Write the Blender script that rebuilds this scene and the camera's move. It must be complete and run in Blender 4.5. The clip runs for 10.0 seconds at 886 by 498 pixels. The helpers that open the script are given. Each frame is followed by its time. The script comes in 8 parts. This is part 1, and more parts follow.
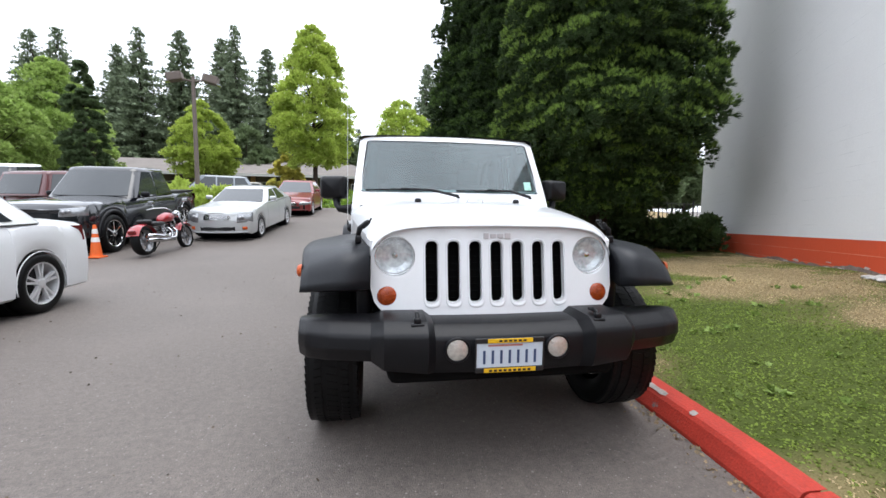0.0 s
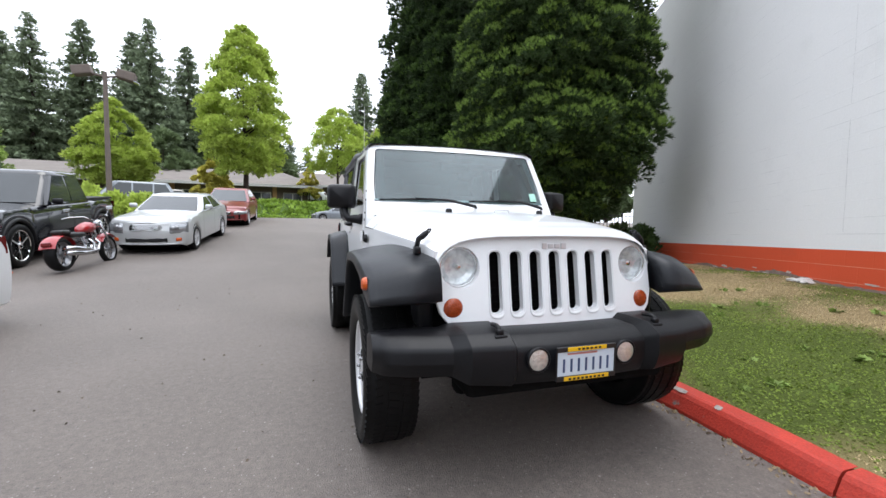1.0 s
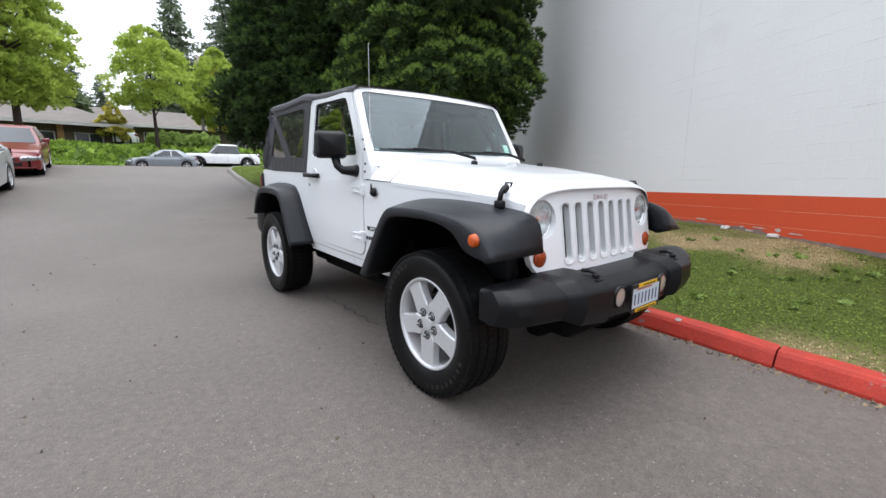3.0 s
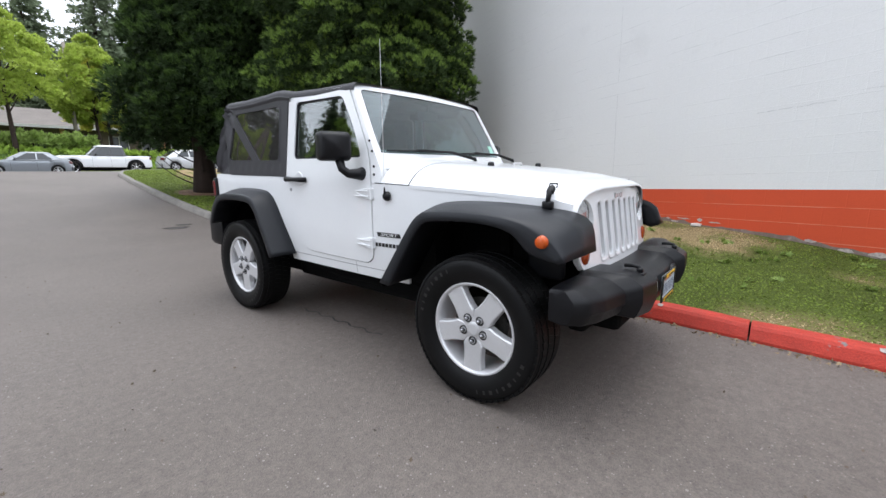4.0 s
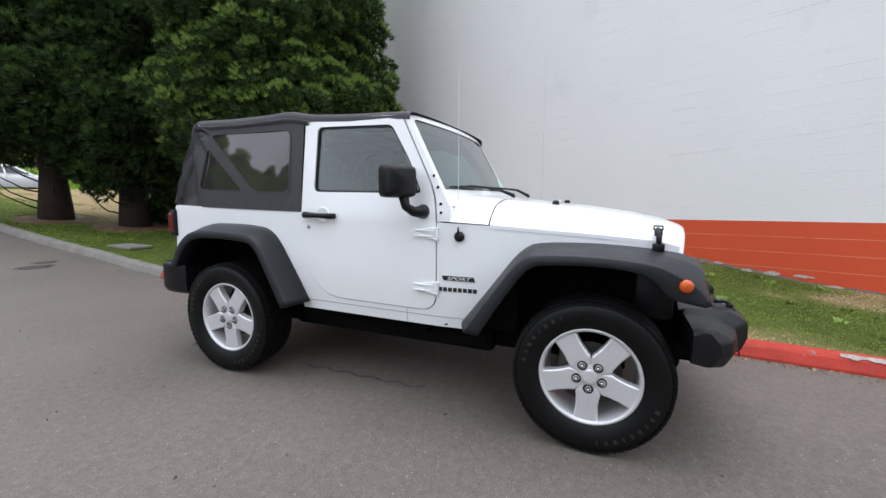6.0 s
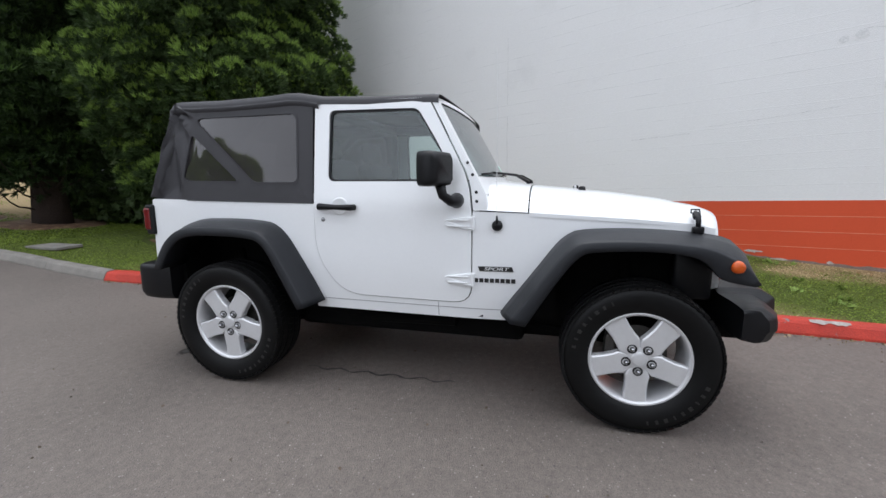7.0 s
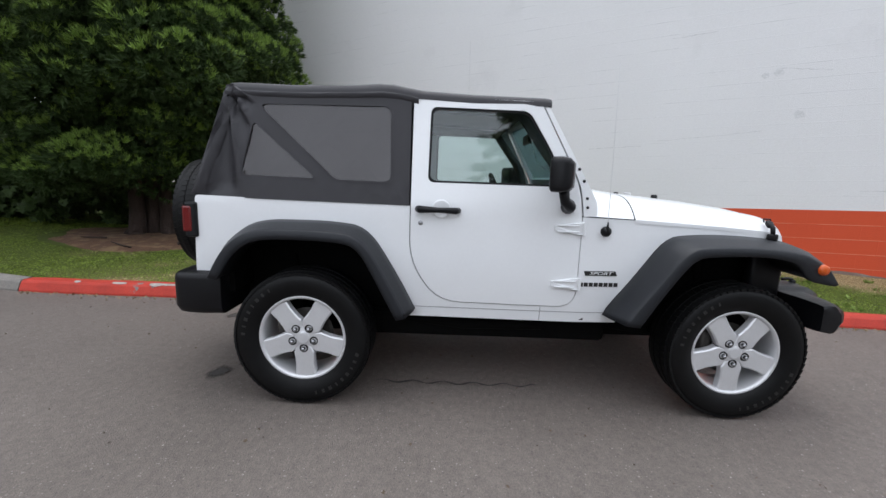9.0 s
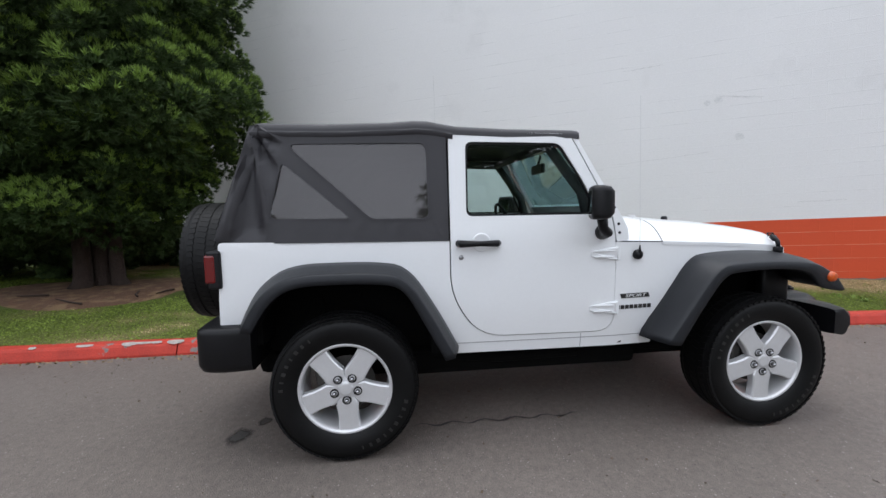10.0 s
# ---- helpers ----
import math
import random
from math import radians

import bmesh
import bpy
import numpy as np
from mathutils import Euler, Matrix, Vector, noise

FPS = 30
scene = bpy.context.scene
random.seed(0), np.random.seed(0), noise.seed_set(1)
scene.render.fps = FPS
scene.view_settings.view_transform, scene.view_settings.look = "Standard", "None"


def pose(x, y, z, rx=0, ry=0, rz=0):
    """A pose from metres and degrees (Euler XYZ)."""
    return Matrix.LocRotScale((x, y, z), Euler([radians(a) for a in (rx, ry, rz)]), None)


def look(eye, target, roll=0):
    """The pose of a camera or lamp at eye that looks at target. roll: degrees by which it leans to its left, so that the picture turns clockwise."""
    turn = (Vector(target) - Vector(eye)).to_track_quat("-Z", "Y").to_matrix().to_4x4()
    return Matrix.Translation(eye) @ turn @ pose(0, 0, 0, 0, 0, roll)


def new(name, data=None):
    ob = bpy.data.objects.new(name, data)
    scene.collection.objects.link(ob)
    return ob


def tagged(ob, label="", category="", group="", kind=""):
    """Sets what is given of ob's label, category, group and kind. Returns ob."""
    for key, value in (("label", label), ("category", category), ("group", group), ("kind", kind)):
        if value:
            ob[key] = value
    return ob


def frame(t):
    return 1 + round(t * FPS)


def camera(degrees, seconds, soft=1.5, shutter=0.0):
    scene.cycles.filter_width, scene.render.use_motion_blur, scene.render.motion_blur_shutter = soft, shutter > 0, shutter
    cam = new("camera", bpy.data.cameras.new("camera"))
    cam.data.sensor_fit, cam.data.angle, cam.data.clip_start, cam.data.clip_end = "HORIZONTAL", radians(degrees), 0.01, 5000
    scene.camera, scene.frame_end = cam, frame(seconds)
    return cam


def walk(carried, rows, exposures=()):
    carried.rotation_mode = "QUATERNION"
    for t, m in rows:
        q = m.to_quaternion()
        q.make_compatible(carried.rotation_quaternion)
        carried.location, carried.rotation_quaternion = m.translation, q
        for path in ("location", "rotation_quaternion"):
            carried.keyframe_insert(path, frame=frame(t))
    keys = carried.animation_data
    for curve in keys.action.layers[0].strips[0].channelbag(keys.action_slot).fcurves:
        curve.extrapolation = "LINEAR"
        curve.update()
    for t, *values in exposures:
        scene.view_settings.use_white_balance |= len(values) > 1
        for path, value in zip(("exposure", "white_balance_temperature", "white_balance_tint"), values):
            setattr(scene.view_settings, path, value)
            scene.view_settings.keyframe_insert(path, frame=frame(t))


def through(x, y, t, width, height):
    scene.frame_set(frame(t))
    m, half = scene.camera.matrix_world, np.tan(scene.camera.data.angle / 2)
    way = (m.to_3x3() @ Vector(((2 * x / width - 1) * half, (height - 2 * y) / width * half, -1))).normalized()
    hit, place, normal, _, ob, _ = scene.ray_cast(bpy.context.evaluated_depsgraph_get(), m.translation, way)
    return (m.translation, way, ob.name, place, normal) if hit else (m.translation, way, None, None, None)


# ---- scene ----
cam = camera(93.2, 10.0)
PATH = [
    (0, (-0.564, -3.589, 1.172), (-0.262, -1.621, 0.985), 0.6),
    (0.5, (-0.864, -3.52, 1.169), (-0.37, -1.589, 1.013), 1.0),
    (1, (-1.163, -3.423, 1.164), (-0.545, -1.525, 1.03), 0.8),
    (1.5, (-1.405, -3.3, 1.178), (-0.607, -1.476, 0.99), 1.4),
    (2, (-1.657, -3.197, 1.174), (-0.656, -1.479, 0.962), 1.2),
    (2.5, (-1.895, -3.038, 1.151), (-0.765, -1.42, 0.831), -1.1),
    (2.7, (-1.987, -2.981, 1.18), (-0.817, -1.399, 0.817), -0.6),
    (3.8, (-2.513, -2.493, 1.179), (-1.041, -1.183, 0.838), 1.1),
    (4, (-2.566, -2.376, 1.186), (-1.038, -1.138, 0.82), -0.1),
    (4.5, (-2.715, -2.109, 1.215), (-1.105, -0.965, 0.899), 0.6),
    (5, (-2.844, -1.83, 1.234), (-1.174, -0.773, 0.926), 1.3),
    (5.5, (-2.909, -1.543, 1.249), (-1.146, -0.656, 0.928), -0.0),
    (5.7, (-2.939, -1.441, 1.256), (-1.142, -0.61, 0.972), 0.5),
    (7, (-3.048, -0.745, 1.274), (-1.133, -0.263, 0.955), -0.2),
    (7.5, (-3.08, -0.471, 1.273), (-1.129, -0.157, 0.967), 1.0),
    (8, (-3.123, -0.171, 1.291), (-1.153, -0.001, 0.993), 0.7),
    (8.5, (-3.122, 0.106, 1.277), (-1.147, 0.206, 0.977), 0.5),
    (9, (-3.127, 0.423, 1.289), (-1.153, 0.437, 0.966), 1.9),
    (9.5, (-3.135, 0.695, 1.314), (-1.152, 0.693, 1.052), -1.0),
    (10, (-3.056, 0.934, 1.317), (-1.078, 0.706, 1.129), -1.1),
]
walk(cam, [(t, look(eye, target, roll)) for t, eye, target, roll in PATH],
     exposures=[(0, 0.92), (2.5, 0.79), (5.5, 0.74), (7.0, 0.53), (10, 0.50)])

# ---- world, sun and exposure ----
world = bpy.data.worlds.new("overcast_sky")
scene.world = world
world.use_nodes = True
wn, wl = world.node_tree.nodes, world.node_tree.links
wn.clear()
w_out = wn.new("ShaderNodeOutputWorld")
w_bg = wn.new("ShaderNodeBackground")
w_sky = wn.new("ShaderNodeTexSky")
w_sky.sky_type, w_sky.sun_disc = "NISHITA", False
w_sky.sun_elevation, w_sky.sun_rotation = radians(82), radians(70)
w_sky.dust_density, w_sky.air_density = 4.0, 1.0
w_hs = wn.new("ShaderNodeHueSaturation")
w_hs.inputs["Saturation"].default_value = 0.12
w_co = wn.new("ShaderNodeTexCoord")
w_no = wn.new("ShaderNodeTexNoise")
w_no.inputs["Scale"].default_value, w_no.inputs["Detail"].default_value = 2.6, 5.0
w_rm = wn.new("ShaderNodeMapRange")
w_rm.inputs["From Min"].default_value, w_rm.inputs["From Max"].default_value = 0.3, 0.7
w_rm.inputs["To Min"].default_value, w_rm.inputs["To Max"].default_value = 0.82, 1.15
w_mx = wn.new("ShaderNodeMix")
w_mx.data_type, w_mx.blend_type = "RGBA", "MIX"
w_mx.inputs["Factor"].default_value = 0.75
w_mx.inputs["B"].default_value = (10.7, 11.45, 12.95, 1)
w_mu = wn.new("ShaderNodeVectorMath")
w_mu.operation = "SCALE"
w_sp = wn.new("ShaderNodeSeparateXYZ")
w_gr = wn.new("ShaderNodeMapRange")
w_gr.inputs["To Min"].default_value, w_gr.inputs["To Max"].default_value = 0.87, 1.18
w_gm = wn.new("ShaderNodeMath")
w_gm.operation = "MULTIPLY"
wl.new(w_co.outputs["Generated"], w_sp.inputs["Vector"])
wl.new(w_sp.outputs["Z"], w_gr.inputs["Value"])
wl.new(w_gr.outputs["Result"], w_gm.inputs[0])
wl.new(w_rm.outputs["Result"], w_gm.inputs[1])
wl.new(w_sky.outputs["Color"], w_hs.inputs["Color"])
wl.new(w_hs.outputs["Color"], w_mx.inputs["A"])
wl.new(w_co.outputs["Generated"], w_no.inputs["Vector"])
wl.new(w_no.outputs["Fac"], w_rm.inputs["Value"])
wl.new(w_mx.outputs["Result"], w_mu.inputs[0])
wl.new(w_gm.outputs["Value"], w_mu.inputs["Scale"])
wl.new(w_mu.outputs["Vector"], w_bg.inputs["Color"])
w_bg.inputs["Strength"].default_value = 0.138
wl.new(w_bg.outputs["Background"], w_out.inputs["Surface"])
sun_data = bpy.data.lights.new("sun", "SUN")
sun_data.energy, sun_data.angle, sun_data.color = 0.45, radians(40), (1.0, 0.97, 0.92)
sun = new("sun", sun_data)
sun.matrix_world = look((3, 1, 24), (0, 0, 0))


# ---- mesh helpers ----
rng = random.Random(7)


def obj(name, mesh, parent=None, label="", m=None):
    ob = new(name, mesh)
    if parent:
        ob.parent = parent
    if m is not None:
        ob.matrix_basis = m
    if label:
        ob["label"] = label
    return ob


def to_mesh(name, bm, material, smooth=False):
    mesh = bpy.data.meshes.new(name)
    bm.to_mesh(mesh)
    bm.free()
    for one in material if isinstance(material, (list, tuple)) else [material]:
        mesh.materials.append(one)
    if smooth:
        mesh.polygons.foreach_set("use_smooth", [True] * len(mesh.polygons))
    return mesh


def part(name, bm, material, parent, label="", smooth=False, m=None):
    """Links a bmesh as one mesh object under a thing or a part."""
    return obj(name, to_mesh(name, bm, material, smooth), parent, label, m)


def thing(name, label, category, m=None, group="", kind=""):
    ob = new(name)
    ob.empty_display_size = 0.2
    if m is not None:
        ob.matrix_basis = m
    return tagged(ob, label, category, group, kind)


def box(bm, c, s, bevel=0.0, rot=None, taper=1.0, seg=2):
    """A box with centre c and size s; taper narrows its top."""
    m = Matrix.Translation(c) @ (rot.to_4x4() if rot else Matrix.Identity(4)) @ Matrix.Diagonal((*s, 1))
    r = bmesh.ops.create_cube(bm, size=1)
    vs = r["verts"]
    for v in vs:
        if v.co.z > 0:
            v.co.x *= taper
            v.co.y *= taper
    bmesh.ops.transform(bm, matrix=m, verts=vs)
    if bevel:
        es = list({e for v in vs for e in v.link_edges})
        bmesh.ops.bevel(bm, geom=es, offset=bevel, segments=seg, affect="EDGES", profile=0.5)


def tube(bm, pts, radii, seg=10, cap=True):
    """A tube through pts; radii is one number or one a point."""
    pts = [Vector(p) for p in pts]
    if not isinstance(radii, (list, tuple)):
        radii = [radii] * len(pts)
    rings, up = [], None
    for i, p in enumerate(pts):
        d = (pts[min(i + 1, len(pts) - 1)] - pts[max(i - 1, 0)]).normalized()
        if up is None:
            up = Vector((0, 0, 1)) if abs(d.z) < 0.9 else Vector((1, 0, 0))
        a = d.cross(up).normalized()
        b = a.cross(d).normalized()
        up = b
        rings.append([bm.verts.new(p + (a * math.cos(2 * math.pi * k / seg) + b * math.sin(2 * math.pi * k / seg)) * radii[i]) for k in range(seg)])
    for r0, r1 in zip(rings, rings[1:]):
        for k in range(seg):
            bm.faces.new((r0[k], r0[(k + 1) % seg], r1[(k + 1) % seg], r1[k]))
    if cap:
        bm.faces.new(rings[0][::-1])
        bm.faces.new(rings[-1])


def lathe(bm, prof, m=None, seg=32, closed=False):
    """Turns a profile of (radius, height) about the z axis of m."""
    m = m or Matrix.Identity(4)
    rings = []
    for r, h in prof:
        if r < 1e-6:
            rings.append([bm.verts.new(m @ Vector((0, 0, h)))])
        else:
            rings.append([bm.verts.new(m @ Vector((r * math.cos(2 * math.pi * k / seg), r * math.sin(2 * math.pi * k / seg), h))) for k in range(seg)])
    pairs = list(zip(rings, rings[1:]))
    if closed:
        pairs.append((rings[-1], rings[0]))
    for a, b in pairs:
        for k in range(seg):
            j = (k + 1) % seg
            if len(a) == 1 and len(b) == 1:
                continue
            if len(a) == 1:
                bm.faces.new((a[0], b[j], b[k]))
            elif len(b) == 1:
                bm.faces.new((a[k], a[j], b[0]))
            else:
                bm.faces.new((a[k], a[j], b[j], b[k]))


def loft(bm, rows, closed=False, cap=False):
    """Skins rows of points; closed joins the ends of each row."""
    vs = [[bm.verts.new(p) for p in row] for row in rows]
    n = len(vs[0])
    for a, b in zip(vs, vs[1:]):
        for k in range(n if closed else n - 1):
            j = (k + 1) % n
            bm.faces.new((a[k], a[j], b[j], b[k]))
    if cap:
        bm.faces.new(vs[0][::-1])
        bm.faces.new(vs[-1])


def rounded(pts, r, n=5):
    """The polygon with its corners rounded; a point may carry its own radius."""
    out, k = [], len(pts)
    for i, p in enumerate(pts):
        c = Vector(p[:2])
        rad = p[2] if len(p) > 2 else r
        a, b = Vector(pts[i - 1][:2]) - c, Vector(pts[(i + 1) % k][:2]) - c
        rad = min(rad, a.length * 0.49, b.length * 0.49)
        if rad < 1e-4:
            out.append(tuple(c))
            continue
        s, e = c + a.normalized() * rad, c + b.normalized() * rad
        for q in range(n + 1):
            t = q / n
            out.append(tuple((1 - t) ** 2 * s + 2 * t * (1 - t) * c + t * t * e))
    return out


def circle(cx, cy, r, n=28):
    return [(cx + r * math.cos(2 * math.pi * k / n), cy + r * math.sin(2 * math.pi * k / n)) for k in range(n)]


def sheet(outer, holes, fmap, thick, step=0.06, out=None):
    """A panel with holes, laid over fmap(u, v, depth); returns a bmesh with smooth faces and crisp rims."""
    flat = bmesh.new()
    for ring in [outer, *holes]:
        vs = [flat.verts.new((u, v, 0)) for u, v in ring]
        for a, b in zip(vs, vs[1:] + vs[:1]):
            flat.edges.new((a, b))
    bmesh.ops.triangle_fill(flat, use_beauty=True, use_dissolve=False, edges=flat.edges[:], normal=(0, 0, 1))
    us, ws = [p[0] for p in outer], [p[1] for p in outer]
    if step:
        for axis, lo, hi in ((0, min(us), max(us)), (1, min(ws), max(ws))):
            for q in range(1, int((hi - lo) / step)):
                co, no = Vector((0, 0, 0)), Vector((0, 0, 0))
                co[axis], no[axis] = lo + q * step, 1
                bmesh.ops.bisect_plane(flat, geom=flat.verts[:] + flat.edges[:] + flat.faces[:], plane_co=co, plane_no=no, dist=1e-5)
    flat.verts.index_update()
    bm = bmesh.new()
    front = [bm.verts.new(fmap(v.co.x, v.co.y, 0)) for v in flat.verts]
    back = [bm.verts.new(fmap(v.co.x, v.co.y, thick)) for v in flat.verts]
    for f in flat.faces:
        ids = [v.index for v in f.verts]
        a = bm.faces.new([front[i] for i in ids])
        a.normal_update()
        if out is not None and a.normal.dot(Vector(out)) < 0:
            a.normal_flip()
        a.smooth = True
        bm.faces.new([back[i] for i in ids[::-1]]).smooth = True
    for e in flat.edges:
        if len(e.link_faces) == 1:
            i, j = e.verts[0].index, e.verts[1].index
            q = [bm.verts.new(p.co) for p in (front[i], front[j], back[j], back[i])]
            bm.faces.new(q)
    flat.free()
    return bm


def np_mesh(name, verts, faces, material):
    """A mesh from arrays of points and faces of one size."""
    mesh = bpy.data.meshes.new(name)
    n, k = faces.shape
    mesh.vertices.add(len(verts))
    mesh.vertices.foreach_set("co", verts.astype(np.float32).ravel())
    mesh.loops.add(n * k)
    mesh.loops.foreach_set("vertex_index", faces.astype(np.int32).ravel())
    mesh.polygons.add(n)
    mesh.polygons.foreach_set("loop_start", np.arange(0, n * k, k, dtype=np.int32))
    mesh.update(calc_edges=True)
    mesh.materials.append(material)
    return mesh


def lerp(a, b, t):
    return a + (b - a) * t


def table(x, rows):
    """Straight-line lookup in rows of (x, value)."""
    return float(np.interp(x, [r[0] for r in rows], [r[1] for r in rows]))


# ---- materials ----
def crease(bm, angle):
    """Marks edges that bend more than angle as sharp."""
    bm.normal_update()
    for e in bm.edges:
        if len(e.link_faces) == 2 and e.calc_face_angle(0.0) > angle:
            e.smooth = False


def material(name, color, rough=0.5, metal=0.0, vary=0.12, scale=6.0, fine=60.0, bump=0.0, bump_scale=120.0, coat=0.0,
             island=False, per_object=0.0, spec=0.5, second=None, second_at=(0.45, 0.62), second_scale=1.5, dist=0.01):
    """A surface with two scales of variation, fine relief and an optional second colour in patches."""
    mat = bpy.data.materials.new(name)
    mat.use_nodes = True
    n, l = mat.node_tree.nodes, mat.node_tree.links
    b = n["Principled BSDF"]
    b.inputs["Roughness"].default_value, b.inputs["Metallic"].default_value = rough, metal
    b.inputs["Specular IOR Level"].default_value = spec
    b.inputs["Coat Weight"].default_value = coat
    b.inputs["Coat Roughness"].default_value = 0.04
    co = n.new("ShaderNodeTexCoord")
    big, small = n.new("ShaderNodeTexNoise"), n.new("ShaderNodeTexNoise")
    big.inputs["Scale"].default_value, small.inputs["Scale"].default_value = scale, fine
    big.inputs["Detail"].default_value, small.inputs["Detail"].default_value = 4, 3
    l.new(co.outputs["Object"], big.inputs["Vector"])
    l.new(co.outputs["Object"], small.inputs["Vector"])
    add = n.new("ShaderNodeMath")
    add.operation = "ADD"
    l.new(big.outputs["Fac"], add.inputs[0])
    l.new(small.outputs["Fac"], add.inputs[1])
    value = add.outputs[0]
    if island or per_object:
        geo = n.new("ShaderNodeNewGeometry" if island else "ShaderNodeObjectInfo")
        mul = n.new("ShaderNodeMath")
        mul.operation = "MULTIPLY_ADD"
        mul.inputs[1].default_value = per_object or 0.7
        l.new(geo.outputs["Random Per Island" if island else "Random"], mul.inputs[0])
        l.new(value, mul.inputs[2])
        value = mul.outputs[0]
    rm = n.new("ShaderNodeMapRange")
    top = 2.0 + (per_object or (0.7 if island else 0))
    rm.inputs["From Min"].default_value, rm.inputs["From Max"].default_value = 0.3 * top, 0.7 * top
    rm.inputs["To Min"].default_value, rm.inputs["To Max"].default_value = 1 - vary, 1 + vary
    l.new(value, rm.inputs["Value"])
    base = n.new("ShaderNodeRGB")
    base.outputs[0].default_value = (*color, 1)
    tint = base.outputs[0]
    if second:
        pn = n.new("ShaderNodeTexNoise")
        pn.inputs["Scale"].default_value, pn.inputs["Detail"].default_value, pn.inputs["Roughness"].default_value = second_scale, 6, 0.62
        l.new(co.outputs["Object"], pn.inputs["Vector"])
        pr = n.new("ShaderNodeMapRange")
        pr.inputs["From Min"].default_value, pr.inputs["From Max"].default_value = second_at
        l.new(pn.outputs["Fac"], pr.inputs["Value"])
        mx = n.new("ShaderNodeMix")
        mx.data_type = "RGBA"
        mx.inputs["B"].default_value = (*second, 1)
        l.new(tint, mx.inputs["A"])
        l.new(pr.outputs["Result"], mx.inputs["Factor"])
        tint = mx.outputs["Result"]
    sc = n.new("ShaderNodeVectorMath")
    sc.operation = "SCALE"
    l.new(tint, sc.inputs[0])
    l.new(rm.outputs["Result"], sc.inputs["Scale"])
    l.new(sc.outputs["Vector"], b.inputs["Base Color"])
    if bump:
        bn = n.new("ShaderNodeTexNoise")
        bn.inputs["Scale"].default_value, bn.inputs["Detail"].default_value = bump_scale, 4
        l.new(co.outputs["Object"], bn.inputs["Vector"])
        bp = n.new("ShaderNodeBump")
        bp.inputs["Strength"].default_value, bp.inputs["Distance"].default_value = bump, dist
        l.new(bn.outputs["Fac"], bp.inputs["Height"])
        l.new(bp.outputs["Normal"], b.inputs["Normal"])
    return mat


def glass(name, color, f0, rough=0.02, haze=None):
    """Thin tinted glazing: a clear tint under a mirror coat that grows towards grazing view; haze adds a dull film."""
    mat = bpy.data.materials.new(name)
    mat.use_nodes = True
    n, l = mat.node_tree.nodes, mat.node_tree.links
    n.clear()
    out, tr, gl, mx = n.new("ShaderNodeOutputMaterial"), n.new("ShaderNodeBsdfTransparent"), n.new("ShaderNodeBsdfGlossy"), n.new("ShaderNodeMixShader")
    tr.inputs["Color"].default_value = (*color, 1)
    gl.inputs["Roughness"].default_value = rough
    base = tr.outputs["BSDF"]
    if haze:
        df, hm = n.new("ShaderNodeBsdfDiffuse"), n.new("ShaderNodeMixShader")
        df.inputs["Color"].default_value = (*haze[:3], 1)
        hm.inputs["Fac"].default_value = haze[3]
        l.new(base, hm.inputs[1])
        l.new(df.outputs["BSDF"], hm.inputs[2])
        base = hm.outputs["Shader"]
    lw, pw, ma = n.new("ShaderNodeLayerWeight"), n.new("ShaderNodeMath"), n.new("ShaderNodeMath")
    lw.inputs["Blend"].default_value = 0.5
    pw.operation, ma.operation = "POWER", "MULTIPLY_ADD"
    pw.inputs[1].default_value = 2.6
    ma.inputs[1].default_value, ma.inputs[2].default_value = 1 - f0, f0
    l.new(lw.outputs["Facing"], pw.inputs[0])
    l.new(pw.outputs[0], ma.inputs[0])
    l.new(ma.outputs[0], mx.inputs["Fac"])
    l.new(base, mx.inputs[1])
    l.new(gl.outputs["BSDF"], mx.inputs[2])
    l.new(mx.outputs["Shader"], out.inputs["Surface"])
    return mat


def leaf_material(name, color, vary, scale, fine, through=0.35):
    """Leaves: a soft sheen over a body that lets part of the light through."""
    mat = material(name, color, 0.6, vary=vary, scale=scale, fine=fine, island=True, spec=0.25)
    n, l = mat.node_tree.nodes, mat.node_tree.links
    b = n["Principled BSDF"]
    tr, mx = n.new("ShaderNodeBsdfTranslucent"), n.new("ShaderNodeMixShader")
    mx.inputs["Fac"].default_value = through
    l.new(b.inputs["Base Color"].links[0].from_socket, tr.inputs["Color"])
    l.new(b.outputs["BSDF"], mx.inputs[1])
    l.new(tr.outputs["BSDF"], mx.inputs[2])
    l.new(mx.outputs["Shader"], n["Material Output"].inputs["Surface"])
    return mat


M_white = material("white_car_paint", (0.77, 0.78, 0.79), 0.28, vary=0.015, coat=0.6)
M_black_plastic = material("black_textured_plastic", (0.0058, 0.0058, 0.0070), 0.40, vary=0.25, scale=9, bump=0.25, bump_scale=420, dist=0.002, spec=0.25)
M_flare = material("grey_black_flare_plastic", (0.0125, 0.0138, 0.0168), 0.44, vary=0.12, scale=7, bump=0.22, bump_scale=500, dist=0.0015, spec=0.30)
M_rubber = material("tyre_rubber", (0.0040, 0.0040, 0.0042), 0.48, vary=0.3, scale=14, bump=0.2, bump_scale=300, dist=0.002, spec=0.18)
M_dark = material("dark_underbody", (0.004, 0.004, 0.004), 0.9, vary=0.3, spec=0.1)
M_gap = material("shadow_gap", (0.008, 0.008, 0.008), 0.9, vary=0.1)
M_alloy = material("silver_alloy", (0.62, 0.62, 0.63), 0.34, metal=0.35, vary=0.04)
M_alloy_dark = material("alloy_recess", (0.30, 0.30, 0.31), 0.4, metal=0.8, vary=0.1)
M_chrome = material("chrome", (0.78, 0.78, 0.78), 0.08, metal=1.0, vary=0.02)
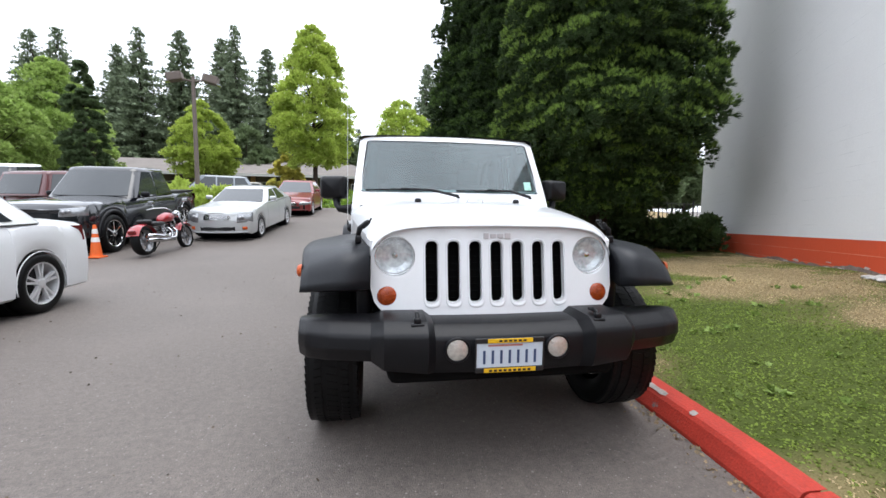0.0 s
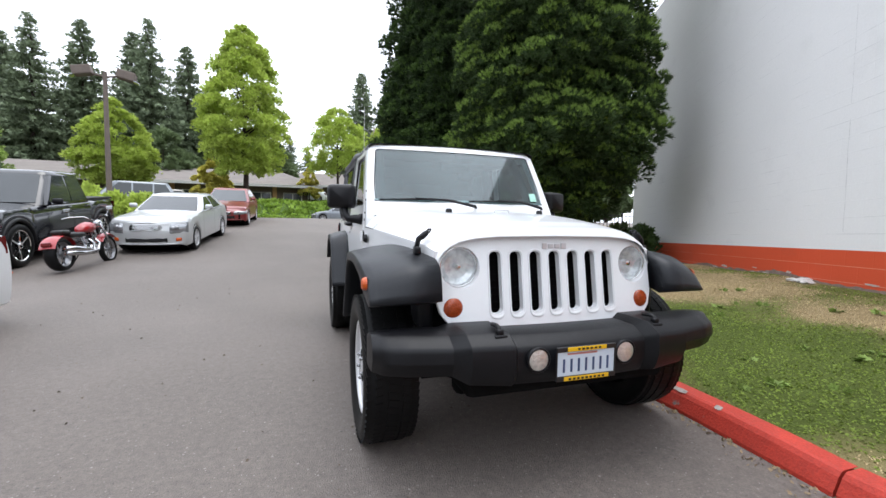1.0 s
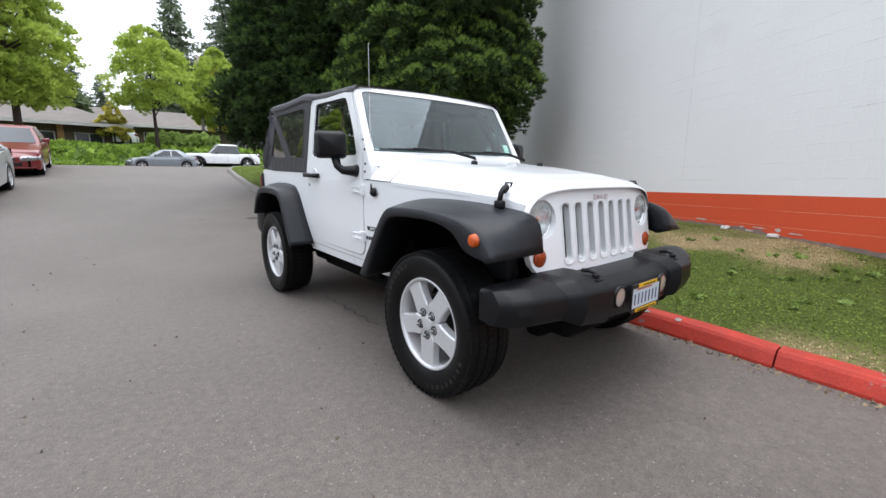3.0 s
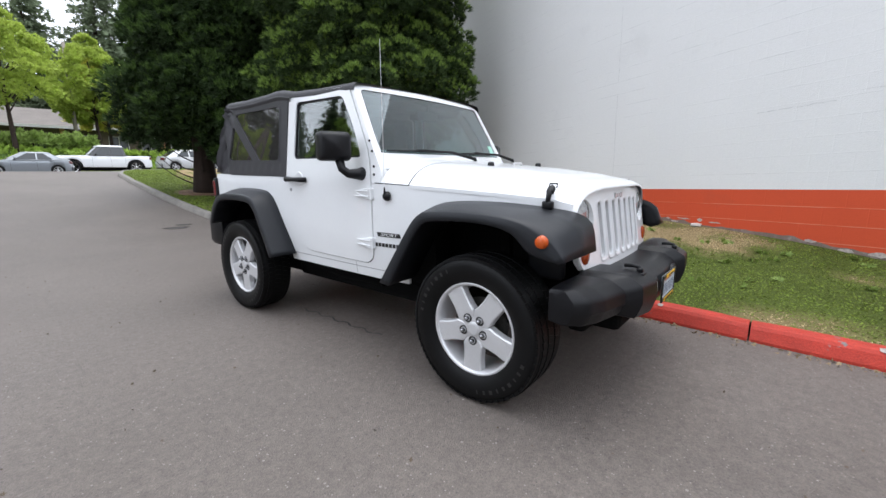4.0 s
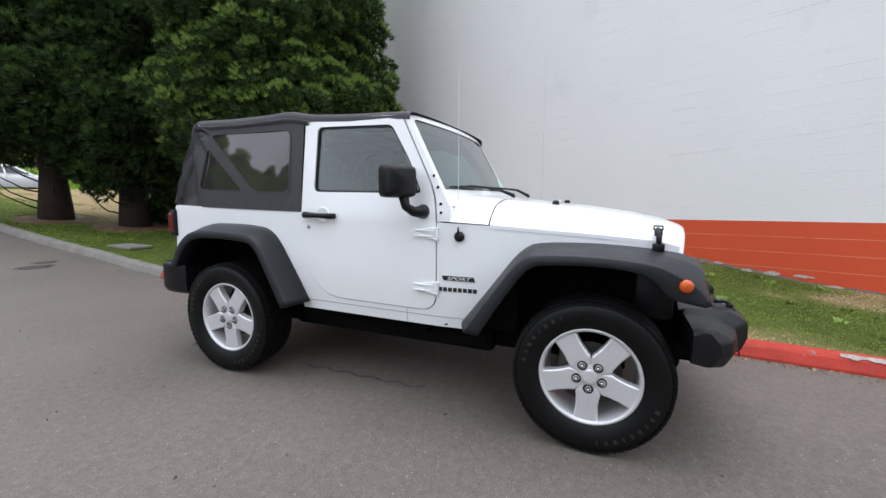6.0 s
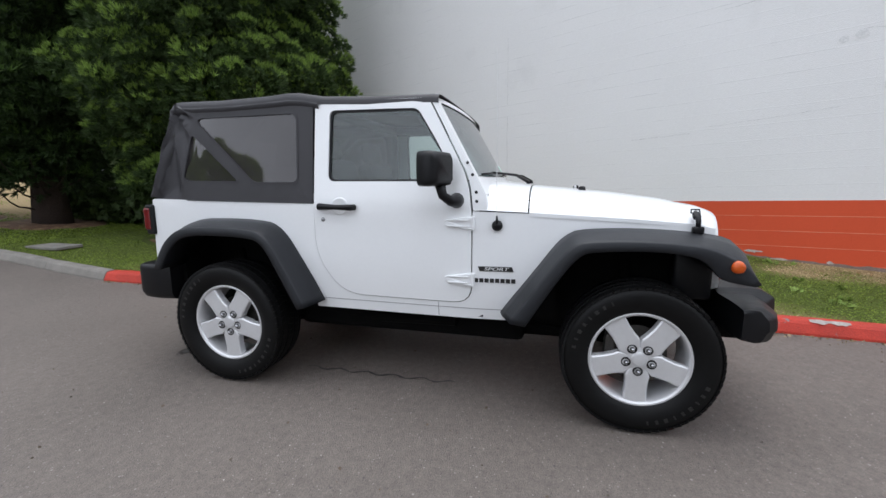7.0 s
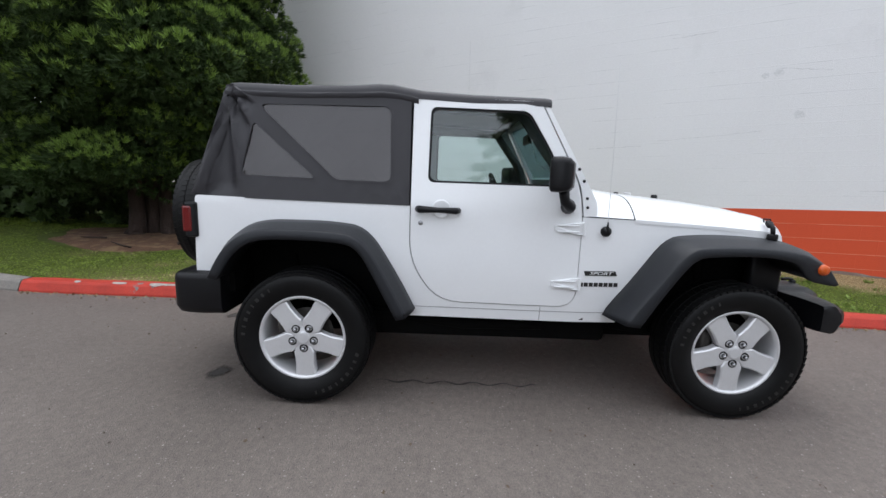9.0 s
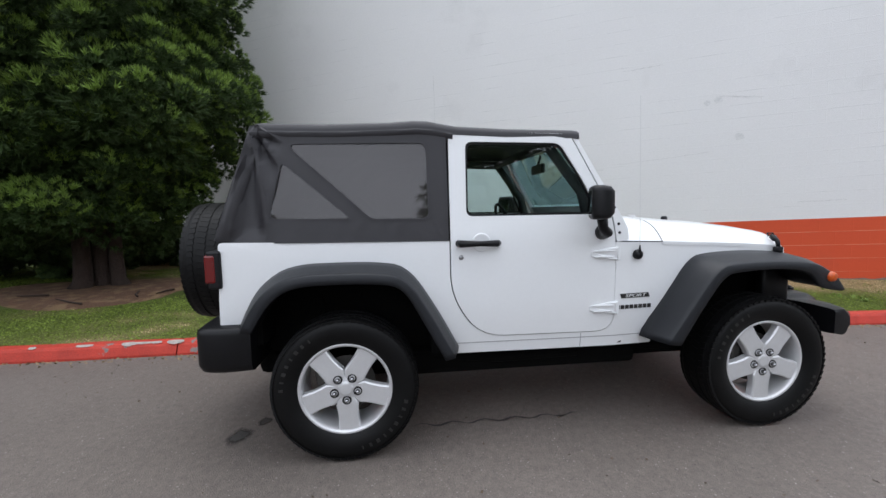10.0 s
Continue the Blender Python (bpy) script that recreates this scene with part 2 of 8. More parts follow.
M_fabric = material("charcoal_soft_top_fabric", (0.0225, 0.0212, 0.0250), 0.55, vary=0.14, scale=5, fine=300, bump=0.3, bump_scale=600, dist=0.002)
M_vinyl = glass("clear_vinyl_window", (0.34, 0.31, 0.31), 0.060, 0.035, (0.095, 0.085, 0.089, 0.24))
M_screen = glass("windscreen_glass", (0.56, 0.70, 0.71), 0.080, 0.01)
M_side_glass = glass("side_glass", (0.88, 0.94, 0.93), 0.052, 0.01)
M_car_glass = material("dark_car_glass", (0.03, 0.035, 0.038), 0.06, vary=0.05, spec=0.5, coat=0.25)
M_orange = material("orange_lens", (0.50, 0.075, 0.004), 0.28, vary=0.08, scale=60, coat=0.1, bump=0.3, bump_scale=160)
M_amber = material("dark_amber_lens", (0.30, 0.042, 0.004), 0.16, vary=0.35, scale=40, coat=0.2, bump=0.5, bump_scale=110)
M_red_lens = material("red_lens", (0.12, 0.003, 0.003), 0.22, vary=0.1, scale=50, coat=0.2)
M_interior = material("charcoal_interior", (0.035, 0.036, 0.038), 0.75, vary=0.2, bump=0.2)
M_seat = material("dark_cloth_seat", (0.03, 0.03, 0.033), 0.9, vary=0.2, bump=0.3)
M_lens = glass("lamp_lens", (0.9, 0.92, 0.92), 0.05, 0.02)

# ---- the ground, the kerb, the lawn and the wall ----
def rise(y):
    t = min(max((y - 4.0) / 18.0, 0.0), 1.0)
    return 1.2 * t * t * (3 - 2 * t) - 0.028 * min(max(-1.6 - y, 0.0), 7.0)


def wall_x(y):
    return 5.27 + 0.485 * y


def kerb_x(y):
    return table(y, [(-12, 1.0), (4.9, 1.07), (7, 1.40), (9, 1.53), (12, 1.72), (15, 1.95), (17.5, 2.25), (19, 2.7), (20.2, 3.5), (21, 4.8), (21.4, 6.5), (21.5, 9.0), (21.5, 20)])


def lawn_z(x, y):
    t = min(max((x - kerb_x(y)) / max(wall_x(y) - kerb_x(y), 0.8), 0), 1)
    hump = 0.30 * t ** 1.2 * table(y, [(-9, 0.62), (-6, 0.60), (-4.5, 0.50), (-2.9, 0.74), (-1.8, 0.98), (1, 1.0), (6, 0.15), (9, 0.0)])
    return rise(y) + 0.105 + hump + 0.012 * math.sin(x * 3.1 + y * 1.7) * min(t * 4, 1)


def road_z(x, y):
    return rise(y) + 0.02 * min(max((-x - 3) / 6, 0), 1) * (1 if y < 8 else 0)


M_asphalt = material("worn_grey_asphalt", (0.122, 0.1030, 0.0900), 0.66, vary=0.16, scale=0.9, fine=260, bump=0.8, bump_scale=150, dist=0.008, spec=0.5,
                     second=(0.134, 0.114, 0.1005), second_at=(0.42, 0.66), second_scale=0.35)


def add_specks(mat, pale, dark):
    """Mottling, and pale and dark stones scattered in the surface."""
    n, l = mat.node_tree.nodes, mat.node_tree.links
    b = n["Principled BSDF"]
    tint = b.inputs["Base Color"].links[0].from_socket
    co = n.new("ShaderNodeTexCoord")
    for scale, lo, hi in ((22, 0.80, 1.20), (90, 0.72, 1.28)):
        ns, rm, mu = n.new("ShaderNodeTexNoise"), n.new("ShaderNodeMapRange"), n.new("ShaderNodeVectorMath")
        ns.inputs["Scale"].default_value, ns.inputs["Detail"].default_value, ns.inputs["Roughness"].default_value = scale, 4, 0.7
        l.new(co.outputs["Object"], ns.inputs["Vector"])
        rm.inputs["From Min"].default_value, rm.inputs["From Max"].default_value = 0.3, 0.7
        rm.inputs["To Min"].default_value, rm.inputs["To Max"].default_value = lo, hi
        l.new(ns.outputs["Fac"], rm.inputs["Value"])
        mu.operation = "SCALE"
        l.new(tint, mu.inputs[0])
        l.new(rm.outputs["Result"], mu.inputs["Scale"])
        tint = mu.outputs["Vector"]
    for scale, radius, share, color in ((24, 0.16, 0.10, pale), (60, 0.26, 0.14, pale), (11, 0.10, 0.12, dark), (45, 0.24, 0.12, dark), (9, 0.07, 0.10, pale)):
        vo, rm, mx = n.new("ShaderNodeTexVoronoi"), n.new("ShaderNodeMapRange"), n.new("ShaderNodeMix")
        vo.inputs["Scale"].default_value = scale
        vo.inputs["Randomness"].default_value = 1.0
        l.new(co.outputs["Object"], vo.inputs["Vector"])
        rm.inputs["From Min"].default_value, rm.inputs["From Max"].default_value = radius, radius * 0.6
        rm.inputs["To Min"].default_value, rm.inputs["To Max"].default_value = 0.0, 0.7
        l.new(vo.outputs["Distance"], rm.inputs["Value"])
        sp, gt, mm = n.new("ShaderNodeSeparateColor"), n.new("ShaderNodeMath"), n.new("ShaderNodeMath")
        l.new(vo.outputs["Color"], sp.inputs["Color"])
        gt.operation, mm.operation = "LESS_THAN", "MULTIPLY"
        gt.inputs[1].default_value = share
        l.new(sp.outputs["Red"], gt.inputs[0])
        l.new(gt.outputs[0], mm.inputs[0])
        l.new(rm.outputs["Result"], mm.inputs[1])
        mx.data_type = "RGBA"
        mx.inputs["B"].default_value = (*color, 1)
        l.new(mm.outputs[0], mx.inputs["Factor"])
        l.new(tint, mx.inputs["A"])
        tint = mx.outputs["Result"]
    l.new(tint, b.inputs["Base Color"])


add_specks(M_asphalt, (0.30, 0.28, 0.255), (0.045, 0.041, 0.038))
M_grass = material("lawn_soil", (0.066, 0.086, 0.020), 0.95, vary=0.3, scale=2.2, fine=80, bump=0.8, bump_scale=70, dist=0.02, spec=0.1)


def dry(x, y):
    """How dry the lawn is: straw towards the wall, lush along the kerb."""
    v = noise.noise(Vector((x * 0.55, y * 0.55, 3.1))) + 0.7 * noise.noise(Vector((x * 1.7, y * 1.7, 7.7))) + 0.35 * noise.noise(Vector((x * 4.3, y * 4.3, 1.7)))
    t = (x - kerb_x(y)) / max(wall_x(y) - kerb_x(y), 0.5) if y < 9 else 0.4
    return 0.75 * v + table(t, [(0, -0.12), (0.3, -0.22), (0.5, 0.05), (0.7, 0.50), (0.95, 0.35), (1.1, 0.2)]) + 0.25 * min(max((y + 0.5) / 4, 0), 1) - 0.12 - 0.38 * min(max((-0.8 - y) / 1.5, 0), 1) * min(max((y + 4.6) / 1.2, 0), 1) * (1 if t < 0.6 else 0.8) - 0.65 * min(max((y - 3.2) / 1.5, 0), 1) + 1.3 * min(max((x - kerb_x(y) - 1.2) / 1.2, 0), 1) * min(max((y - 9.0) / 3.0, 0), 1)


EARTH = ((4.0, 5.5, 1.3, 1.7), (3.75, 9.75, 1.0, 1.0), (2.95, 11.45, 0.9, 0.9))


def bare(x, y):
    return any(((x - a) / rx) ** 2 + ((y - b) / ry) ** 2 < 0.9 for a, b, rx, ry in EARTH)


def straw_mix(mat, straw):
    n, l = mat.node_tree.nodes, mat.node_tree.links
    b = n["Principled BSDF"]
    tint = b.inputs["Base Color"].links[0].from_socket
    at, mx = n.new("ShaderNodeAttribute"), n.new("ShaderNodeMix")
    at.attribute_name = "dryness"
    mx.data_type = "RGBA"
    mx.inputs["B"].default_value = (*straw, 1)
    l.new(at.outputs["Fac"], mx.inputs["Factor"])
    l.new(tint, mx.inputs["A"])
    l.new(mx.outputs["Result"], b.inputs["Base Color"])


straw_mix(M_grass, (0.25, 0.188, 0.10))

xs = np.unique(np.concatenate([np.linspace(-400, -30, 12), np.linspace(-30, 30, 61), np.linspace(30, 400, 12)]))
ys = np.unique(np.concatenate([np.linspace(-400, -30, 12), np.linspace(-30, -10, 11), np.linspace(-10, 2, 61), np.linspace(2, 26, 49), np.linspace(26, 60, 12), np.linspace(60, 600, 12)]))
gv = np.array([(x, y, road_z(x, y)) for y in ys for x in xs])
nx = len(xs)
gf = np.array([(j * nx + i, j * nx + i + 1, (j + 1) * nx + i + 1, (j + 1) * nx + i) for j in range(len(ys) - 1) for i in range(nx - 1)])
ground = tagged(new("ground", np_mesh("ground", gv, gf, M_asphalt)), "worn grey asphalt lot rising towards the street", "ground", kind="structure")
ground.data.polygons.foreach_set("use_smooth", [True] * len(ground.data.polygons))

# lawn between kerb and wall, one sheet
rows = []
for y in np.concatenate([np.linspace(-9.5, 6, 63), np.linspace(6.25, 21.4, 60)]):
    a, b = kerb_x(y) + 0.10, max(wall_x(y) + 0.3, kerb_x(y) + 0.4) if y < 9 else 15.0
    rows.append([(lerp(a, b, q / 30), y, lawn_z(lerp(a, b, q / 30), y)) for q in range(31)])
bm = bmesh.new()
loft(bm, rows)
lawn = part("lawn", bm, M_grass, None, "patchy green and straw-coloured lawn", True)
layer = lawn.data.attributes.new("dryness", "FLOAT", "POINT")
for q in lawn.data.vertices:
    layer.data[q.index].value = min(max(0.5 + 1.6 * dry(q.co.x, q.co.y), 0.0), 1.0)
tagged(lawn, category="lawn", kind="structure")

# painted block wall
WD = Vector((0.4364, 0.8998, 0)).normalized()
WN = Vector((-WD.y, WD.x, 0))


def wall_point(s, z, d=0.0):
    p = Vector((5.27, 0, 0)) + WD * s - WN * d
    return Vector((p.x, p.y, z))


def band_z(s):
    return 0.868 - 0.0334 * s


def block_paint(name, color, worn, joint, bed_color, share):
    """Painted concrete block: soft courses in relief, stains and thin worn spots."""
    mat = material(name, color, 0.75, vary=0.035, scale=0.8, fine=40, spec=0.3, second=worn, second_at=(0.60, 0.80), second_scale=1.1)
    n, l = mat.node_tree.nodes, mat.node_tree.links
    co = n.new("ShaderNodeTexCoord")
    br = n.new("ShaderNodeTexBrick")
    br.inputs["Scale"].default_value = 1.0
    br.inputs["Brick Width"].default_value, br.inputs["Row Height"].default_value = 0.406, 0.203
    br.inputs["Mortar Size"].default_value, br.inputs["Mortar Smooth"].default_value = 0.008, 0.6
    br.inputs["Color1"].default_value, br.inputs["Color2"].default_value, br.inputs["Mortar"].default_value = (1, 1, 1, 1), (0.96, 0.96, 0.96, 1), (0, 0, 0, 1)
    l.new(co.outputs["UV"], br.inputs["Vector"])
    ns = n.new("ShaderNodeTexNoise")
    ns.inputs["Scale"].default_value, ns.inputs["Detail"].default_value = 90, 5
    l.new(co.outputs["Object"], ns.inputs["Vector"])
    ad = n.new("ShaderNodeMath")
    ad.operation = "MULTIPLY_ADD"
    ad.inputs[1].default_value = joint
    l.new(br.outputs["Color"], ad.inputs[0])
    l.new(ns.outputs["Fac"], ad.inputs[2])
    bp = n.new("ShaderNodeBump")
    bp.inputs["Strength"].default_value, bp.inputs["Distance"].default_value = 0.35, 0.006
    l.new(ad.outputs[0], bp.inputs["Height"])
    l.new(bp.outputs["Normal"], n["Principled BSDF"].inputs["Normal"])
    # bed joints that show in broken stretches
    bed, brk, br2, mm, mx = n.new("ShaderNodeTexBrick"), n.new("ShaderNodeTexNoise"), n.new("ShaderNodeMapRange"), n.new("ShaderNodeMath"), n.new("ShaderNodeMix")
    bed.inputs["Scale"].default_value = 1.0
    bed.inputs["Brick Width"].default_value, bed.inputs["Row Height"].default_value = 900.0, 0.203
    bed.offset = 0.0
    shift = n.new("ShaderNodeVectorMath")
    shift.inputs[1].default_value = (200.0, 0.0, 0.0)
    l.new(co.outputs["UV"], shift.inputs[0])
    bed.inputs["Mortar Size"].default_value, bed.inputs["Mortar Smooth"].default_value = 0.0045, 0.5
    l.new(shift.outputs["Vector"], bed.inputs["Vector"])
    brk.inputs["Scale"].default_value, brk.inputs["Detail"].default_value, brk.inputs["Roughness"].default_value = 1.6, 5, 0.65
    l.new(co.outputs["Object"], brk.inputs["Vector"])
    br2.inputs["From Min"].default_value, br2.inputs["From Max"].default_value = share
    l.new(brk.outputs["Fac"], br2.inputs["Value"])
    mm.operation = "MULTIPLY"
    l.new(bed.outputs["Fac"], mm.inputs[0])
    l.new(br2.outputs["Result"], mm.inputs[1])
    mx.data_type = "RGBA"
    mx.inputs["B"].default_value = (*bed_color, 1)
    base = n["Principled BSDF"].inputs["Base Color"]
    l.new(base.links[0].from_socket, mx.inputs["A"])
    l.new(mm.outputs[0], mx.inputs["Factor"])
    l.new(mx.outputs["Result"], base)
    return mat


M_wall_white = block_paint("pale_grey_wall_paint", (0.74, 0.735, 0.735), (0.68, 0.675, 0.675), 0.30, (0.58, 0.58, 0.58), (0.50, 0.66))
M_wall_red = block_paint("orange_red_wall_paint", (0.60, 0.082, 0.031), (0.50, 0.082, 0.038), 0.9, (0.62, 0.23, 0.15), (0.34, 0.52))


def wall_piece(name, label, mat, s0, s1, lo, hi, proud=0.0):
    """A stretch of wall between two heights given along it, with UVs in metres along its courses."""
    bm = bmesh.new()
    uv = bm.loops.layers.uv.new("UVMap")
    n = 24
    ss = [lerp(s0, s1, k / n) for k in range(n + 1)]
    vs = {}
    for k, s in enumerate(ss):
        for q, z in enumerate((lo(s), hi(s))):
            for d in (0, 1):
                vs[k, q, d] = bm.verts.new(wall_point(s, z, -proud if d == 0 else 0.25))

    def face(keys):
        f = bm.faces.new([vs[k] for k in keys])
        for lp, key in zip(f.loops, keys):
            s = ss[key[0]]
            lp[uv].uv = (s, lp.vert.co.z - band_z(s) + key[2] * 0.25)
    for k in range(n):
        face([(k, 0, 0), (k + 1, 0, 0), (k + 1, 1, 0), (k, 1, 0)])
        face([(k, 0, 1), (k, 1, 1), (k + 1, 1, 1), (k + 1, 0, 1)])
        face([(k, 1, 0), (k + 1, 1, 0), (k + 1, 1, 1), (k, 1, 1)])
        face([(k, 0, 0), (k, 0, 1), (k + 1, 0, 1), (k + 1, 0, 0)])
    for k in (0, n):
        face([(k, 0, 0), (k, 1, 0), (k, 1, 1), (k, 0, 1)])
    ob = part(name, bm, mat, None, label)
    return tagged(ob, category="wall", kind="structure")


WALL_TOP, S0, S1 = 7.3, -9.4, 8.7
wall_main = wall_piece("wall_main", "pale grey painted concrete block wall", M_wall_white, S0, S1, band_z, lambda s: WALL_TOP)
wall_base = wall_piece("wall_base", "orange-red painted base of the block wall", M_wall_red, S0, S1, lambda s: -0.3, lambda s: band_z(s), 0.003)
# the return of the building at its far corner
bm = bmesh.new()
a, b = wall_point(S1, 0), wall_point(S1, 0) - WN * 18
for p, q in ((a, b),):
    d = (q - p).normalized()
    box(bm, ((p + q) / 2 + d * 0.1 - WD * 0.13 + Vector((0, 0, WALL_TOP / 2 - 0.2))).to_tuple(), (18, 0.24, WALL_TOP - 0.4), rot=Matrix.Rotation(math.atan2(d.y, d.x), 3, "Z"))
tagged(part("wall_return", bm, M_wall_white, None, "pale grey side wall of the building"), category="wall", kind="structure")

# hairline cracks and patched spots in the wall
M_crack = material("filled_crack", (0.57, 0.57, 0.57), 0.9, vary=0.3, scale=20)
M_patch = material("patched_paint", (0.66, 0.66, 0.66), 0.8, vary=0.15, scale=30)


def wall_crack(name, pts, w=0.006, mat=M_crack):
    bm = bmesh.new()
    left, right = [], []
    for i, (s, z) in enumerate(pts):
        ww = w * rng.uniform(0.5, 1.4)
        horizontal = abs(pts[-1][0] - pts[0][0]) > abs(pts[-1][1] - pts[0][1])
        ds, dz = (0, ww) if horizontal else (ww, 0)
        left.append(wall_point(s - ds, z - dz, -0.004))
        right.append(wall_point(s + ds, z + dz, -0.004))
    loft(bm, [left, right])
    tagged(part(name, bm, mat, wall_main, "thin dark hairline crack"))


def wander(a, b, n, j):
    return [(lerp(a[0], b[0], k / n) + rng.uniform(-j, j), lerp(a[1], b[1], k / n) + rng.uniform(-j, j)) for k in range(n + 1)]


for a, b, j, w in (((0.07, 1.1), (0.09, 2.5), 0.006, 0.004), ((0.09, 2.7), (0.10, 3.9), 0.006, 0.003), ((-4.6, 2.15), (-3.2, 2.02), 0.008, 0.003), ((-5.3, 2.95), (-4.7, 3.02), 0.008, 0.003),
                   ((-3.0, 1.95), (-2.2, 1.9), 0.008, 0.003), ((-6.4, 1.35), (-5.8, 1.33), 0.006, 0.003), ((-3.9, 3.6), (-3.3, 3.56), 0.006, 0.003)):
    wall_crack("crack", wander(a, b, 14, j), w)
for s, z, r in ((-5.0, 2.37, 0.07), (-4.7, 2.96, 0.06), (-4.55, 2.93, 0.05)):
    bm = bmesh.new()
    ring = [wall_point(s + r * rng.uniform(0.7, 1.2) * math.cos(k * 0.571), z + r * rng.uniform(0.7, 1.2) * math.sin(k * 0.571), -0.004) for k in range(11)]
    bm.faces.new([bm.verts.new(p) for p in ring])
    part("patch", bm, M_patch, wall_main, "roughly patched spot")

# bare grey footing where the red paint has worn off along the lawn
M_footing = material("bare_wall_footing", (0.20, 0.145, 0.125), 0.9, vary=0.3, scale=8, fine=70, bump=0.7, bump_scale=60, dist=0.01, second=(0.29, 0.25, 0.23), second_at=(0.55, 0.68), second_scale=6)
low, high = [], []
for k in range(241):
    q = lerp(S0 + 0.05, 5.6, k / 240)
    w = wall_point(q, 0)
    z = lawn_z(w.x, w.y)
    low.append(wall_point(q, z - 0.08, -0.010))
    high.append(wall_point(q, z + max(0.012, 0.030 + 0.050 * noise.noise(Vector((q * 1.3, 2.2, 0))) + 0.03 * noise.noise(Vector((q * 7, 5.1, 0)))), -0.006))
bm = bmesh.new()
loft(bm, [low, high])
part("wall_footing", bm, M_footing, wall_base, "bare grey strip at the foot of the wall")
# worn paint along the foot of the wall
M_worn = material("chipped_pale_paint", (0.46, 0.40, 0.37), 0.85, vary=0.3, scale=30)
for k in range(18):
    s = rng.uniform(-5.5, 3.2)
    w, h = rng.uniform(0.02, 0.13), rng.uniform(0.008, 0.03)
    p = wall_point(s, 0, 0)
    z = lawn_z(p.x, p.y) + rng.uniform(0.0, 0.09)
    bm = bmesh.new()
    ring = []
    for q in range(14):
        a = q * 0.449
        o = wall_point(s + w * math.cos(a) * rng.uniform(0.6, 1.1), z + h * math.sin(a) * rng.uniform(0.5, 1.2), -0.012)
        ring.append(o)
    bm.faces.new([bm.verts.new(o) for o in ring])
    part("worn_patch", bm, M_worn, wall_main, "chipped pale patch in the red paint")
# kerb stones
M_kerb_red = material("worn_red_kerb_paint", (0.40, 0.030, 0.015), 0.7, vary=0.32, scale=5, fine=90, bump=0.5, bump_scale=90, dist=0.006, second=(0.17, 0.150, 0.142), second_at=(0.612, 0.640), second_scale=3.8)
M_kerb_grey = material("weathered_kerb_concrete", (0.185, 0.172, 0.155), 0.9, vary=0.3, scale=4, fine=80, bump=0.6, bump_scale=80, dist=0.008)
kerb = thing("kerb", "concrete kerb, painted worn red beside the parked vehicle", "kerb", kind="structure")


def kerb_stone(y0, y1, mat):
    bm = bmesh.new()
    n = max(2, int((y1 - y0) / 0.25))
    rows = []
    for k in range(n + 1):
        y = lerp(y0 + 0.006, y1 - 0.006, k / n)
        e = 0.004 if 0 < k < n else -0.004
        x, z = kerb_x(y), rise(y)
        h = 0.118 + rng.uniform(-0.002, 0.002) + e
        dx = (kerb_x(y + 0.05) - kerb_x(y - 0.05)) / 0.1
        nn = Vector((1, -dx, 0)).normalized()
        prof = [(-0.034, -0.1), (-0.026, 0.02), (0.006, h - 0.028), (0.024, h - 0.007), (0.042, h), (0.135, h), (0.15, h - 0.012), (0.152, -0.1)]
        rows.append([(x + nn.x * p, y + nn.y * p, z + q) for p, q in prof])
    loft(bm, rows, closed=True, cap=True)
    part("kerb_stone", bm, mat, kerb, smooth=False)


edges = [-9.5, -8.39, -5.34, -2.29, 0.76, 3.0, 4.85]
for a, b in zip(edges, edges[1:]):
    kerb_stone(a, b, M_kerb_red)
edges = [4.85, 6.2, 8.4, 10.6, 12.8, 15, 16.6, 18, 19, 19.8, 20.5, 21.0]
for a, b in zip(edges, edges[1:]):
    kerb_stone(a, b, M_kerb_grey)

# pale chips where the paint has broken off the kerb's upper edge
M_chip = material("chipped_kerb_edge", (0.33, 0.29, 0.265), 0.9, vary=0.3, scale=25)
chip_rng = random.Random(41)
for k in range(24):
    y0 = chip_rng.uniform(-7.5, 4.7) if k > 3 else (3.35, 2.95, -3.25, -3.1)[k]
    ln = chip_rng.uniform(0.03, 0.16) if k > 3 else 0.15
    n = 7
    rows = []
    for q in range(n):
        y = y0 + ln * q / (n - 1)
        half = (0.007 if k > 3 else 0.020) * math.sin(math.pi * (q + 0.35) / (n - 0.3)) * chip_rng.uniform(0.6, 1.4) + 0.002
        rows.append([(kerb_x(y) + 0.024 - half, y, rise(y) + 0.119 - 0.55 * half - 0.001), (kerb_x(y) + 0.040, y, rise(y) + 0.1265), (kerb_x(y) + 0.040 + half, y, rise(y) + 0.1265)])
    bm = bmesh.new()
    loft(bm, rows)
    part("paint_chip", bm, M_chip, kerb)

# ---- the white off-road car: nose towards -y, standing on z = 0 ----
offroader = thing("off_road_car", "white two-door off-road car with charcoal soft top", "car")


def half_width(y):
    """Half width of the body at the bonnet seam."""
    return table(y, [(-1.62, 0.600), (-1.5, 0.632), (-1.2, 0.675), (-0.9, 0.712), (-0.64, 0.742), (-0.34, 0.768), (0, 0.772), (1.85, 0.772)])


def side_x(y, z):
    """Distance of the side skin from the middle."""
    w = half_width(y)
    if z > 1.14:
        w -= (z - 1.14) * 0.115
    w -= 0.03 * max(0.0, (0.85 - z) / 0.35) ** 2
    return w


def side_map(sign, proud=0.0):
    def f(u, v, d):
        return (sign * (side_x(u, v) + proud - d), u, v)
    return f


